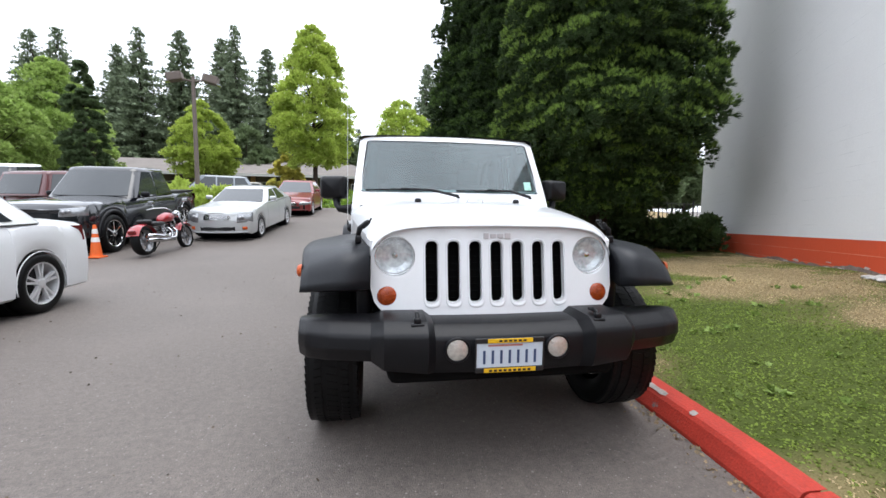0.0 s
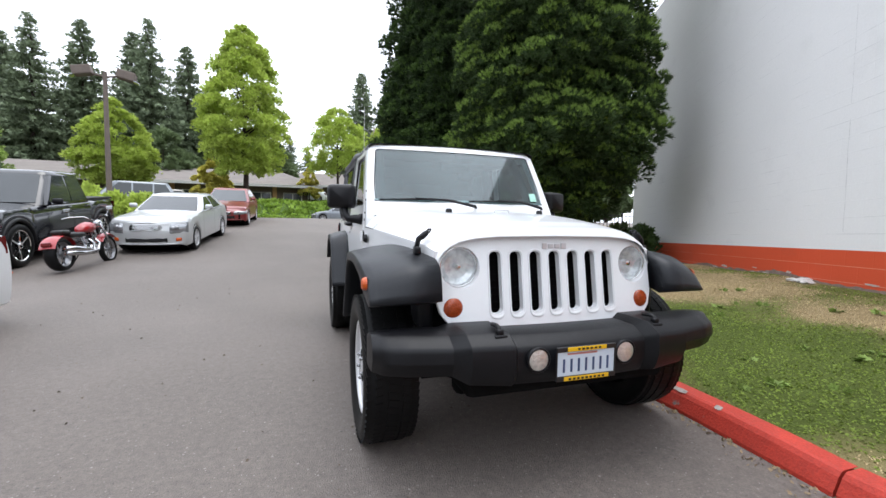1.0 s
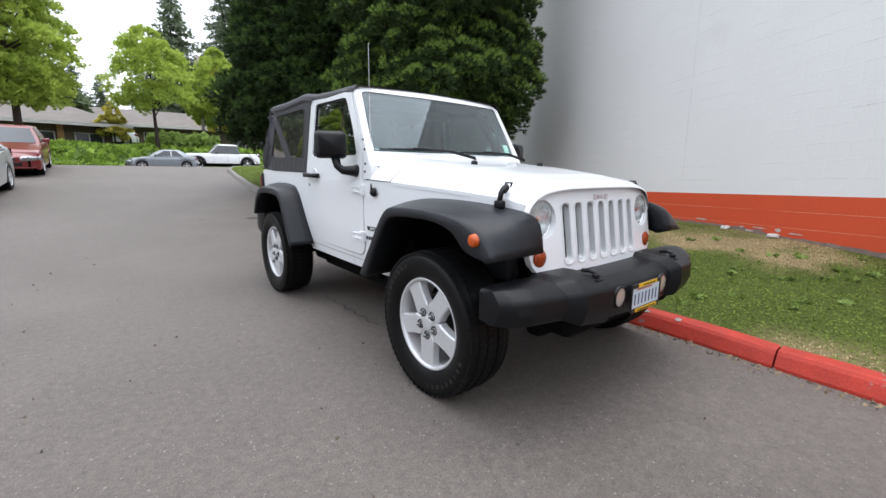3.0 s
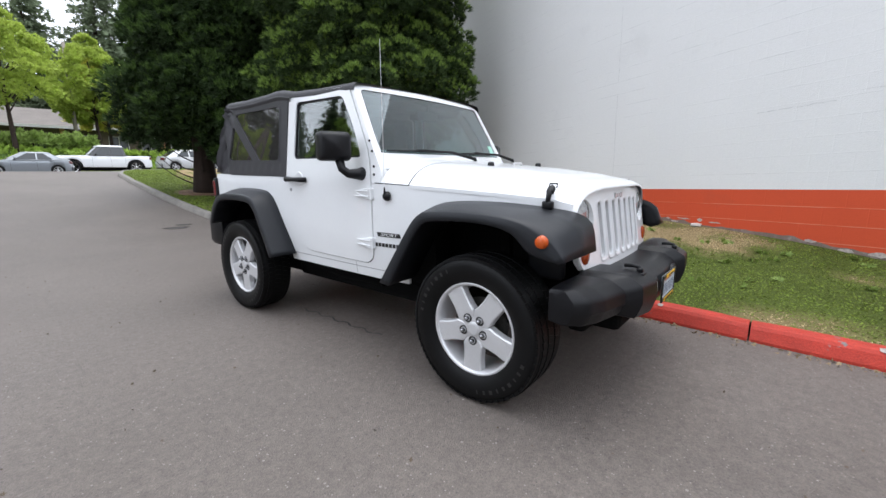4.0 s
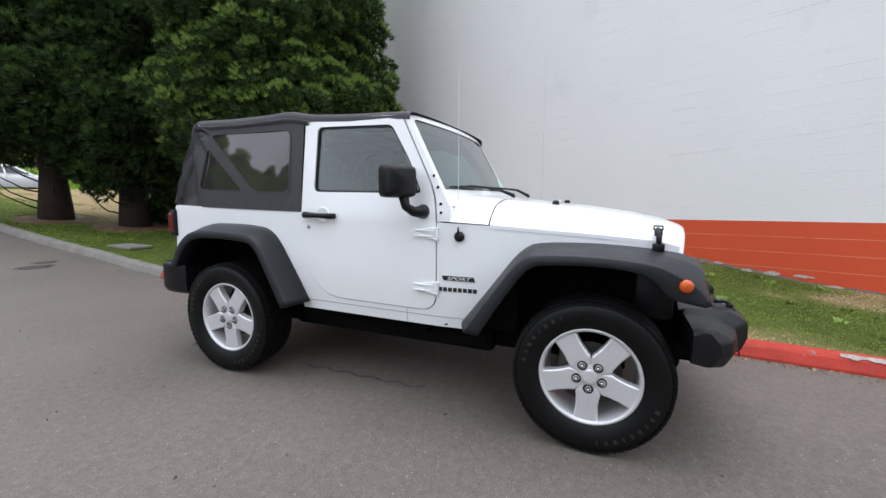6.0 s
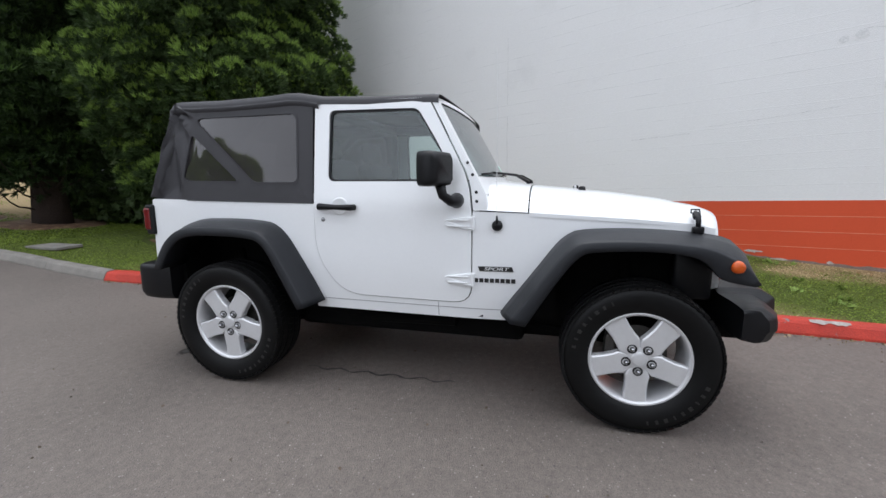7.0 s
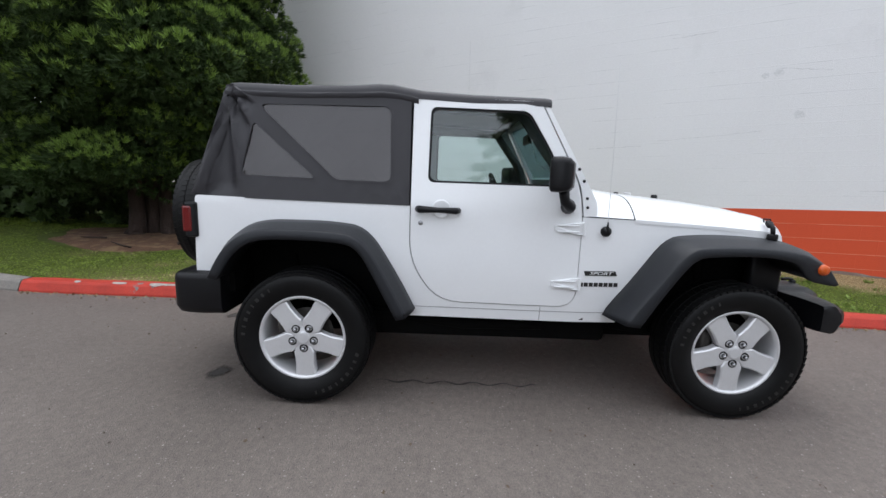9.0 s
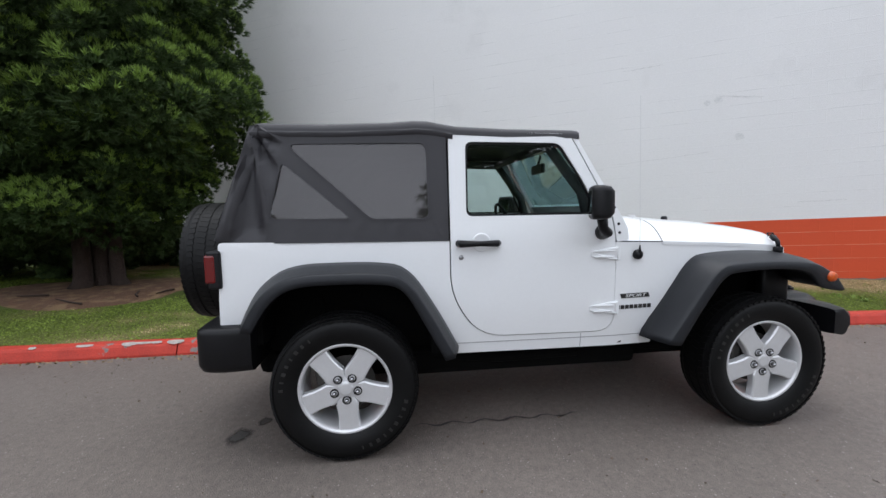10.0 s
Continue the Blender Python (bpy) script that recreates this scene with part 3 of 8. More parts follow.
DOOR = rounded([(0.625, 1.745, 0.03), (-0.075, 1.735, 0.03), (-0.20, 1.50, 0.1), (-0.315, 1.28, 0.1), (-0.335, 1.09, 0.02), (-0.335, 0.585, 0.11), (0.47, 0.595, 0.17), (0.628, 0.84, 0.12), (0.628, 1.14, 0.02)], 0.02)
WINDOW = rounded([(0.530, 1.690, 0.04), (-0.015, 1.682, 0.04), (-0.16, 1.45, 0.15), (-0.235, 1.274, 0.03), (0.537, 1.276, 0.04)], 0.03)


def offset(poly, d):
    """The closed polygon pushed outwards by d."""
    n, out = len(poly), []
    area = sum(poly[k - 1][0] * poly[k][1] - poly[k][0] * poly[k - 1][1] for k in range(n))
    s = 1 if area > 0 else -1
    for k in range(n):
        a, b = Vector(poly[k - 1]), Vector(poly[(k + 1) % n])
        t = (b - a).normalized()
        out.append((poly[k][0] + s * t.y * d, poly[k][1] - s * t.x * d))
    return out


notch = offset(DOOR, 0.0055)
first = next(k for k, p in enumerate(notch) if p[1] < 1.105 and p[0] < 0)
last = max(k for k, p in enumerate(notch) if p[1] < 1.141 and p[0] > 0.4)
BODY_SIDE = [(-0.3405, 1.110)] + notch[first:last + 1] + [(0.6335, 1.142)]
BODY_SIDE += rounded([(1.845, 1.165, 0.02), (1.862, 0.70, 0.02), (1.715, 0.70), (1.67, 0.82), (1.55, 0.985), (1.30, 1.00), (0.98, 0.97), (0.86, 0.89), (0.72, 0.66), (0.66, 0.565), (0.655, 0.495), (-0.60, 0.485), (-0.61, 0.545), (-0.665, 0.64), (-0.80, 0.87),
                      (-0.92, 0.985), (-1.40, 0.995), (-1.54, 0.985), (-1.585, 0.95), (-1.590, 1.026), (-1.52, 1.042), (-1.2, 1.068), (-0.64, 1.100)], 0.004)
for sign in (-1, 1):
    o = (sign, 0, 0)
    part("body_side", sheet(BODY_SIDE, [], side_map(sign), 0.02, 0.05, o), M_white, offroader)
    for k, (a, b) in enumerate((((-0.139, 0.578), (-0.139, 0.492)), ((0.62, 0.556), (-0.56, 0.548)))):
        bm = bmesh.new()
        a, b = Vector(a), Vector(b)
        w = Vector((b - a).yx).normalized() * 0.002
        pts = [lerp(a, b, q / 12) for q in range(13)]
        loft(bm, [[(sign * (side_x(p.x, p.y) + 0.0015), p.x - w.x, p.y + w.y) for p in pts], [(sign * (side_x(p.x, p.y) + 0.0015), p.x + w.x, p.y - w.y) for p in pts]])
        part("panel_seam", bm, material("seam_grey", (0.25, 0.25, 0.26), 0.8), offroader)
    door = part("door", sheet(DOOR, [WINDOW], side_map(sign, 0.006), 0.035, 0.05, o), M_white, offroader)
    # glazing and its rubber seal
    pane = sheet(rounded([(0.53, 1.69, 0.04), (-0.015, 1.682, 0.04), (-0.16, 1.45, 0.15), (-0.235, 1.274, 0.03), (0.537, 1.276, 0.04)], 0.03), [], side_map(sign, -0.012), 0.004, 0.08, o)
    po = part("window_pane", pane, M_side_glass, door, "faintly green tinted side glass")
    po.visible_shadow = False
    cx, cy = 0.19, 1.48
    inner = [(cx + (u - cx) * 0.965, cy + (v - cy) * 0.945) for u, v in WINDOW]
    part("window_seal", sheet(WINDOW, [inner], side_map(sign, -0.004), 0.014, 0, o), M_black_plastic, door, "black rubber window seal")
    # outer handle with round recess and lock
    hb = bmesh.new()
    xx = side_x(0.45, 1.13) + 0.006
    tube(hb, [(sign * (xx + 0.004), 0.585, 1.128), (sign * (xx + 0.034), 0.575, 1.128), (sign * (xx + 0.038), 0.47, 1.127), (sign * (xx + 0.034), 0.375, 1.125), (sign * (xx + 0.004), 0.362, 1.125)], [0.020, 0.021, 0.015, 0.019, 0.018], 10)
    part("door_handle", hb, M_black_plastic, door, "black pull handle", True)
    rb = bmesh.new()
    rot = Matrix.Translation((sign * xx, 0.456, 1.13)) @ Matrix.Rotation(sign * math.pi / 2, 4, "Y")
    lathe(rb, [(0, -0.001), (0.030, 0.0), (0.046, 0.004), (0.051, 0.0035), (0.053, -0.002)], rot, 28)
    part("handle_recess", rb, M_white, door, smooth=True)
    lb = bmesh.new()
    lathe(lb, [(0, 0.005), (0.011, 0.005), (0.014, 0.0)], Matrix.Translation((sign * xx, 0.571, 1.05)) @ Matrix.Rotation(sign * math.pi / 2, 4, "Y"), 16)
    part("lock", lb, M_alloy_dark, door, "small metal lock", True)
    # two exposed hinges
    for z in (1.045, 0.726):
        hb = bmesh.new()
        hx = side_x(-0.3, z) + 0.008
        loft(hb, [[(sign * (hx + d), y, z + dz) for y, dz, d in ((-0.185, 0.013, 0.004), (-0.30, 0.030, 0.012), (-0.345, 0.032, 0.014), (-0.352, 0.030, 0.006), (-0.352, -0.030, 0.006), (-0.345, -0.032, 0.014), (-0.30, -0.030, 0.012), (-0.185, -0.013, 0.004))],
                  [(sign * (hx - 0.01), y, z + dz) for y, dz in ((-0.18, 0.016), (-0.30, 0.036), (-0.35, 0.038), (-0.356, 0.034), (-0.356, -0.034), (-0.35, -0.038), (-0.30, -0.036), (-0.18, -0.016))]], closed=True, cap=True)
        for q in (-1, 1):
            box(hb, (sign * (hx + 0.012), -0.26, z + q * 0.017), (0.012, 0.12, 0.006), 0.002)
        tube(hb, [(sign * (hx + 0.012), -0.347, z - 0.036), (sign * (hx + 0.012), -0.347, z + 0.036)], 0.009, 8)
        part("hinge", hb, M_white, door, "white cast door hinge")

# inner shell that closes the gaps, with wheel wells left open
bm = bmesh.new()
for x0, x1, y0, y1, z0, z1 in ((-0.735, 0.735, -0.40, 0.74, 0.50, 1.08), (-0.69, 0.69, -0.80, -0.40, 0.50, 1.04), (-0.50, 0.50, 0.7, 1.80, 0.50, 0.95), (-0.735, 0.735, 1.66, 1.82, 0.6, 1.10), (-0.50, 0.50, -1.52, -0.75, 0.45, 0.98), (-0.72, 0.72, 0.72, 1.80, 0.955, 1.0), (-0.585, -0.48, -1.515, -1.47, 0.66, 0.99), (0.48, 0.585, -1.515, -1.47, 0.66, 0.99), (-0.66, 0.66, -1.45, -0.78, 0.93, 0.985), (-0.60, 0.60, -1.525, -1.49, 0.66, 0.99)):
    box(bm, ((x0 + x1) / 2, (y0 + y1) / 2, (z0 + z1) / 2), (x1 - x0, y1 - y0, z1 - z0))
part("inner_shell", bm, M_dark, offroader, "black inner shell and wheel wells")["kind"] = "stuff"

# white returns that close the grille panel back to the wings
for sign in (-1, 1):
    bm = bmesh.new()
    loft(bm, [[(sign * (x + out), y - (0.95 - z) * 0.16, z) for x, z in ((0.598, 0.985), (0.603, 0.90), (0.602, 0.80), (0.588, 0.745), (0.562, 0.705))] for out, y in ((0.0, -1.602), (0.003, -1.596), (0.003, -1.586))])
    part("grille_return", bm, M_white, offroader, smooth=True)

# tailgate and rear panel
bm = sheet(rounded([(-0.745, 1.16, 0.02), (0.745, 1.16, 0.02), (0.745, 0.66, 0.03), (-0.745, 0.66, 0.03)], 0.02), [], lambda u, v, d: (u, 1.862 - 0.04 * abs(u / 0.745) ** 6 - d, v), 0.02, 0.07, (0, 1, 0))
part("rear_panel", bm, M_white, offroader)
bm = sheet(rounded([(-0.50, 1.15, 0.02), (0.50, 1.15, 0.02), (0.50, 0.70, 0.05), (-0.50, 0.70, 0.05)], 0.02), [], lambda u, v, d: (u, 1.874 - d, v), 0.011, 0.1, (0, 1, 0))
part("tailgate", bm, M_white, offroader)

# bonnet
def grille_top(x):
    return table(abs(x), [(0, 1.102), (0.3, 1.099), (0.43, 1.089), (0.51, 1.070), (0.56, 1.040), (0.59, 1.000), (0.602, 0.955)])


def bonnet_z(x, y):
    w = half_width(y) + 0.004
    u = min(abs(x) / w, 1)
    crown = table(y, [(-1.65, 1.108), (-1.62, 1.120), (-1.56, 1.134), (-1.4, 1.160), (-1.1, 1.198), (-0.9, 1.216), (-0.64, 1.240), (-0.38, 1.275)])
    edge = table(y, [(-1.65, 1.020), (-1.52, 1.050), (-1.2, 1.074), (-0.64, 1.106), (-0.34, 1.118)])
    z = edge + (crown - edge) * (1 - u ** 7)
    if y > -1.45 and u < 0.62:
        z += 0.006 * min(1, (0.62 - u) / 0.06)
    return z


def bonnet_grid(y0, y1, ny, drop, front=False):
    rows = []
    for j in range(ny + 1):
        y = lerp(y0, y1, j / ny)
        w = half_width(y) + 0.004
        us = [-1, -0.995, -0.98, -0.95, -0.9, -0.83, -0.75, -0.68, -0.64, -0.60, -0.5, -0.35, -0.2, 0]
        us = us + [-u for u in us[-2::-1]]
        row = []
        for u in us:
            bow = 0.0
            if front:
                bow = 0.032 * abs(u) ** 3 * max(0, (-1.2 - y) / 0.42)
            row.append((u * w, y + bow, bonnet_z(u * w, y)))
        rows.append(row)
    return rows


bm = bmesh.new()
rows = bonnet_grid(-1.638, -0.645, 27, 0.0, True)
for k, share in ((0, 0.0), (1, 0.75)):
    rows[k] = [(x, y, lerp(min(grille_top(x) + 0.008, z), z, share)) for x, y, z in rows[k]]
lip = [(x, y - 0.003, z - 0.013) for x, y, z in rows[0]]
loft(bm, [lip] + rows)
loft(bm, [[r[0] for r in rows], [(r[0][0] * 1.0, r[0][1], r[0][2] - 0.02) for r in rows]])
loft(bm, [[r[-1] for r in rows], [(r[-1][0], r[-1][1], r[-1][2] - 0.02) for r in rows]])
part("bonnet", bm, M_white, offroader, smooth=True)
bm = bmesh.new()
loft(bm, bonnet_grid(-0.637, -0.37, 8, 0.0))
part("cowl", bm, M_white, offroader, smooth=True)
bm = bmesh.new()
for sign in (-1, 1):
    loft(bm, [[(sign * (half_width(y) - 0.006), y, 1.0) for y in np.linspace(-1.50, -0.36, 20)], [(sign * (half_width(y) - 0.006), y, bonnet_z(half_width(y), y) - 0.004) for y in np.linspace(-1.50, -0.36, 20)]])
xs_ = [float(v) for v in np.linspace(-0.57, 0.57, 31)]
loft(bm, [[(x, -1.596 + 0.030 * abs(x / 0.6) ** 2.4, grille_top(x) - 0.02) for x in xs_], [(x, -1.596 + 0.030 * abs(x / 0.6) ** 2.4, grille_top(x) + 0.004) for x in xs_]])
part("bonnet_gap", bm, M_gap, offroader, "dark seam round the bonnet")

# grille panel with seven slots, lamps and turn signals
def grille_map(u, v, d):
    return (u, -1.632 - (0.95 - v) * 0.16 + 0.030 * abs(u / 0.6) ** 2.4 + d, v)


top = [(x, grille_top(x)) for x in np.linspace(0.602, -0.602, 29)]
OUT = top + [(-0.604, 0.80), (-0.585, 0.735), (-0.55, 0.695), (-0.50, 0.678), (-0.3, 0.672), (0.3, 0.672), (0.50, 0.678), (0.55, 0.695), (0.585, 0.735), (0.604, 0.80)]
slots = []
for k in range(-3, 4):
    c = k * 0.1055
    slots.append(rounded([(c - 0.030, 1.022), (c + 0.030, 1.022), (c + 0.030, 0.732), (c - 0.030, 0.732)], 0.029, 6))
lamps = [circle(s * 0.490, 0.950, 0.0955) for s in (-1, 1)]
grille = part("grille", sheet(OUT, slots + lamps, grille_map, 0.035, 0.06, (0, -1, 0)), M_white, offroader, "white grille with seven upright slots")
for k in range(-3, 4):
    c = k * 0.1055
    ring = rounded([(c - 0.040, 1.034), (c + 0.040, 1.034), (c + 0.040, 0.708), (c - 0.040, 0.708)], 0.038, 6)
    hole = rounded([(c - 0.030, 1.022), (c + 0.030, 1.022), (c + 0.030, 0.732), (c - 0.030, 0.732)], 0.029, 6)
    bm = bmesh.new()
    loft(bm, [[grille_map(u, v, -0.0015) for u, v in ring], [grille_map(u, v, -0.007) for u, v in [(lerp(a[0], b[0], 0.45), lerp(a[1], b[1], 0.45)) for a, b in zip(ring, hole)]], [grille_map(u, v, 0.012) for u, v in hole]], closed=True)
    part("slot_rim", bm, M_white, grille, smooth=True)
bm = bmesh.new()
box(bm, (0, -1.535, 0.87), (0.78, 0.03, 0.36))
for k in range(9):
    box(bm, (0, -1.553, 0.73 + k * 0.035), (0.76, 0.006, 0.006))
part("radiator", bm, M_dark, grille, "dark radiator behind the slots")
for s in (-1, 1):
    at = Vector(grille_map(s * 0.490, 0.950, 0.022))
    face = Matrix.Translation(at) @ Matrix.Rotation(math.pi / 2, 4, "X")
    bm = bmesh.new()
    lathe(bm, [(0.0925, -0.01), (0.0945, 0.004), (0.0915, 0.008), (0.0885, 0.005), (0.088, -0.01)], face, 40)
    lamp = part("headlamp", bm, M_chrome, offroader, "round clear headlamp", True)
    bm = bmesh.new()
    lathe(bm, [(0.0960, -0.012), (0.0955, -0.003), (0.0925, -0.003)], face, 40)
    part("lamp_gap", bm, M_gap, lamp)
    bm = bmesh.new()
    lathe(bm, [(0.089, 0.0), (0.084, -0.016), (0.060, -0.030), (0.02, -0.037), (0, -0.037)], face, 40)
    part("reflector", bm, material("headlamp_reflector", (0.74, 0.75, 0.76), 0.22, metal=0.45, vary=0.45, scale=26, fine=45, bump=0.5, bump_scale=28, dist=0.01), lamp, "faceted bright reflector")
    bm = bmesh.new()
    lathe(bm, [(0, -0.004), (0.013, -0.006), (0.015, -0.02), (0.015, -0.036)], face, 16)
    part("bulb_shield", bm, M_chrome, lamp, smooth=False)
    bm = bmesh.new()
    lathe(bm, [(0.086, 0.004), (0.06, 0.013), (0.03, 0.0185), (0, 0.020)], face, 40)
    lo = part("lens", bm, M_lens, lamp, "clear domed lens", True)
    lo.visible_shadow = False
    at = Vector(grille_map(s * 0.527, 0.764, 0.0))
    face = Matrix.Translation(at) @ Matrix.Rotation(math.pi / 2, 4, "X")
    bm = bmesh.new()
    lathe(bm, [(0, 0.014), (0.02, 0.013), (0.039, 0.008), (0.045, 0.002), (0.048, -0.004)], face, 28)
    part("turn_signal", bm, M_amber, offroader, "round amber turn signal", True)
# raised silver badge above the slots, kept as plain bars
bm = bmesh.new()
for k, w in enumerate((0.026, 0.03, 0.03, 0.03)):
    u = -0.052 + k * 0.036
    box(bm, Vector(grille_map(u, 1.048, -0.004)).to_tuple(), (w, 0.008, 0.030 if k in (0, 3) else 0.022), 0.003)
part("badge", bm, M_alloy, grille, "raised silver badge")

# front bumper
BUMP = [(-0.920, -1.690, 0.540, 0.664), (-0.912, -1.745, 0.530, 0.678), (-0.87, -1.795, 0.525, 0.682), (-0.78, -1.832, 0.523, 0.684), (-0.60, -1.864, 0.520, 0.680), (-0.545, -1.925, 0.500, 0.698), (-0.365, -1.945, 0.485, 0.698), (-0.330, -1.895, 0.470, 0.672), (0, -1.905, 0.462, 0.670)]
BUMP += [(-x, y, a, b) for x, y, a, b in BUMP[-2::-1]]
rows = []
for x in sorted(set([round(float(v), 4) for v in np.linspace(-0.920, 0.920, 49)] + [q for b in BUMP for q in (b[0],)])):
    y, lo, hi = (table(x, [(b[0], b[k]) for b in BUMP]) for k in (1, 2, 3))
    back = -1.632
    deep = min(0.085, 0.45 * (back - y))
    prof = [(back, hi + 0.004), (lerp(back, y, 0.3), hi + 0.008), (y + deep, hi + 0.006), (y + deep * 0.8, hi), (y + 0.016, hi - 0.030), (y + 0.007, hi - 0.040), (y + 0.003, hi - 0.054), (y, lerp(lo, hi, 0.4)), (y + 0.012, lo + 0.045), (y + 0.022, lo + 0.018), (y + 0.035, lo + 0.003), (lerp(back, y, 0.5), lo), (back, lo + 0.01)]
    rows.append([(x, py, pz) for py, pz in prof])
bm = bmesh.new()
loft(bm, rows, closed=True, cap=True)
crease(bm, 0.55)
bumper = part("front_bumper", bm, M_black_plastic, offroader, "wide black textured plastic bumper", True)
bm = bmesh.new()
box(bm, (0, -1.71, 0.455), (1.04, 0.22, 0.10), 0.03, taper=1.05)
part("lower_apron", bm, M_dark, bumper)
for s in (-1, 1):
    bm = bmesh.new()
    tube(bm, [(s * 0.405, -1.870, 0.672), (s * 0.405, -1.873, 0.706), (s * 0.405, -1.862, 0.722), (s * 0.405, -1.835, 0.727), (s * 0.405, -1.795, 0.722)], 0.010, 8)
    box(bm, (s * 0.405, -1.862, 0.690), (0.056, 0.060, 0.014), 0.005)
    box(bm, (s * 0.405, -1.868, 0.706), (0.030, 0.030, 0.026), 0.006)
    part("tow_hook", bm, M_black_plastic, bumper, "black steel tow loop", True)
    at = Matrix.Translation((-0.018 + s * 0.222, -1.9040, 0.585)) @ Matrix.Rotation(math.pi / 2, 4, "X")
    bm = bmesh.new()
    lathe(bm, [(0.052, -0.01), (0.056, 0.006), (0.050, 0.012), (0.045, 0.008)], at, 28)
    fog = part("fog_lamp", bm, M_black_plastic, bumper, "round fog lamp", True)
    bm = bmesh.new()
    lathe(bm, [(0, 0.013), (0.025, 0.012), (0.046, 0.006)], at, 28)
    part("fog_glass", bm, material("fog_lamp_glass", (0.62, 0.60, 0.55), 0.08, metal=0.6, vary=0.15, scale=60, bump=0.3, bump_scale=120), fog, smooth=True)
M_badge = material("black_badge", (0.012, 0.012, 0.012), 0.4, vary=0.2)
M_plate = material("plate_white", (0.52, 0.58, 0.64), 0.4, vary=0.05)
M_yellow = material("plate_frame_yellow", (0.72, 0.42, 0.01), 0.4, vary=0.1)
M_blue = material("plate_blue", (0.03, 0.055, 0.13), 0.4, vary=0.1)
PX = -0.018
bm = bmesh.new()
box(bm, (PX, -1.9250, 0.564), (0.292, 0.006, 0.144), 0.002)
plate = part("number_plate", bm, M_plate, bumper, "white plate in a black and yellow frame")
bm = bmesh.new()
for z in (0.627, 0.501):
    box(bm, (PX, -1.9290, z), (0.300, 0.010, 0.022), 0.003)
for x in (-0.148, 0.148):
    box(bm, (PX + x, -1.9285, 0.564), (0.005, 0.009, 0.11))
frame_part = part("plate_frame", bm, M_badge, plate, "black plate frame with yellow panels")
for z, w in ((0.627, 0.196), (0.501, 0.226)):
    bm = bmesh.new()
    box(bm, (PX, -1.9345, z), (w, 0.003, 0.018), 0.001)
    part("yellow_panel", bm, M_yellow, frame_part)
for k in range(7):
    bm = bmesh.new()
    box(bm, (PX - 0.111 + k * 0.037, -1.9285, 0.556), (0.011, 0.002, 0.058), 0.0008)
    part("plate_bar", bm, M_blue, plate)
bm = bmesh.new()
box(bm, (PX - 0.02, -1.9285, 0.606), (0.15, 0.002, 0.008))
part("red_bar", bm, material("plate_faded_red", (0.42, 0.16, 0.13), 0.5, vary=0.1), plate)
bm = bmesh.new()
for k in range(9):
    box(bm, (PX - 0.085 + k * 0.021, -1.9365, 0.500), (0.013, 0.002, 0.009))
    if 1 < k < 8:
        box(bm, (PX - 0.085 + k * 0.021, -1.9365, 0.627), (0.013, 0.002, 0.008))
part("frame_bars", bm, M_badge, plate)["kind"] = "stuff"

# flares
def flare(name, top, low, sign, xin, label):
    rows = []
    for (ty, tz), (ly, lz) in zip(top, low):
        def at(x, t, up=0.0):
            return (sign * x, lerp(ty, ly, t), lerp(tz, lz, t) + up)
        xi = max(min(xin, half_width(ty) - 0.01), 0.606) if ty < -0.5 else xin
        lip = xi - 0.05 if ty > -1.42 else xi + 0.02
        o = table(ty, [(-1.72, 0.975), (-1.45, 1.0)])
        rows.append([at(xi, 0.0), at(lerp(xi, 0.90, 0.5), 0.13), at(0.897 * o, 0.36), at(0.905 * o, 0.385), at(0.932 * o, 0.45), at(0.936 * o, 0.50), at(0.939 * o, 0.75), at(0.940 * o, 0.96), at(0.932 * o, 1.0), at(0.905 * o, 0.98), at(0.89 * o, 0.93), at(lip, 0.90), at(lip, 0.3)])
    bm = bmesh.new()
    loft(bm, rows, closed=True, cap=True)
    return part(name, bm, M_flare, offroader, label, True)


def smooth_path(pts, n):
    """Points spaced along a rounded version of a polyline."""
    p = [Vector(q) for q in pts]
    for _ in range(2):
        q = [p[0]]
        for a, b in zip(p, p[1:]):
            q += [a * 0.75 + b * 0.25, a * 0.25 + b * 0.75]
        p = q + [p[-1]]
    d = [0]
    for a, b in zip(p, p[1:]):
        d.append(d[-1] + (b - a).length)
    return [(table(d[-1] * k / n, list(zip(d, [v.x for v in p]))), table(d[-1] * k / n, list(zip(d, [v.y for v in p])))) for k in range(n + 1)]


FT = smooth_path([(-0.500, 0.545), (-0.68, 0.79), (-0.835, 1.005), (-0.97, 1.026), (-1.20, 1.030), (-1.42, 1.018), (-1.60, 0.996), (-1.69, 0.960), (-1.708, 0.89), (-1.718, 0.815)], 36)
FL = smooth_path([(-0.650, 0.530), (-0.77, 0.73), (-0.90, 0.92), (-1.00, 0.935), (-1.20, 0.945), (-1.37, 0.935), (-1.45, 0.905), (-1.49, 0.860), (-1.515, 0.825), (-1.575, 0.808), (-1.665, 0.795)], 36)
RT = smooth_path([(0.59, 0.545), (0.73, 0.81), (0.87, 1.018), (1.04, 1.043), (1.22, 1.047), (1.49, 1.042), (1.64, 0.945), (1.71, 0.84), (1.755, 0.735)], 36)
RL = smooth_path([(0.685, 0.525), (0.80, 0.74), (0.90, 0.925), (1.02, 0.945), (1.22, 0.952), (1.45, 0.945), (1.55, 0.88), (1.61, 0.80), (1.655, 0.72)], 36)
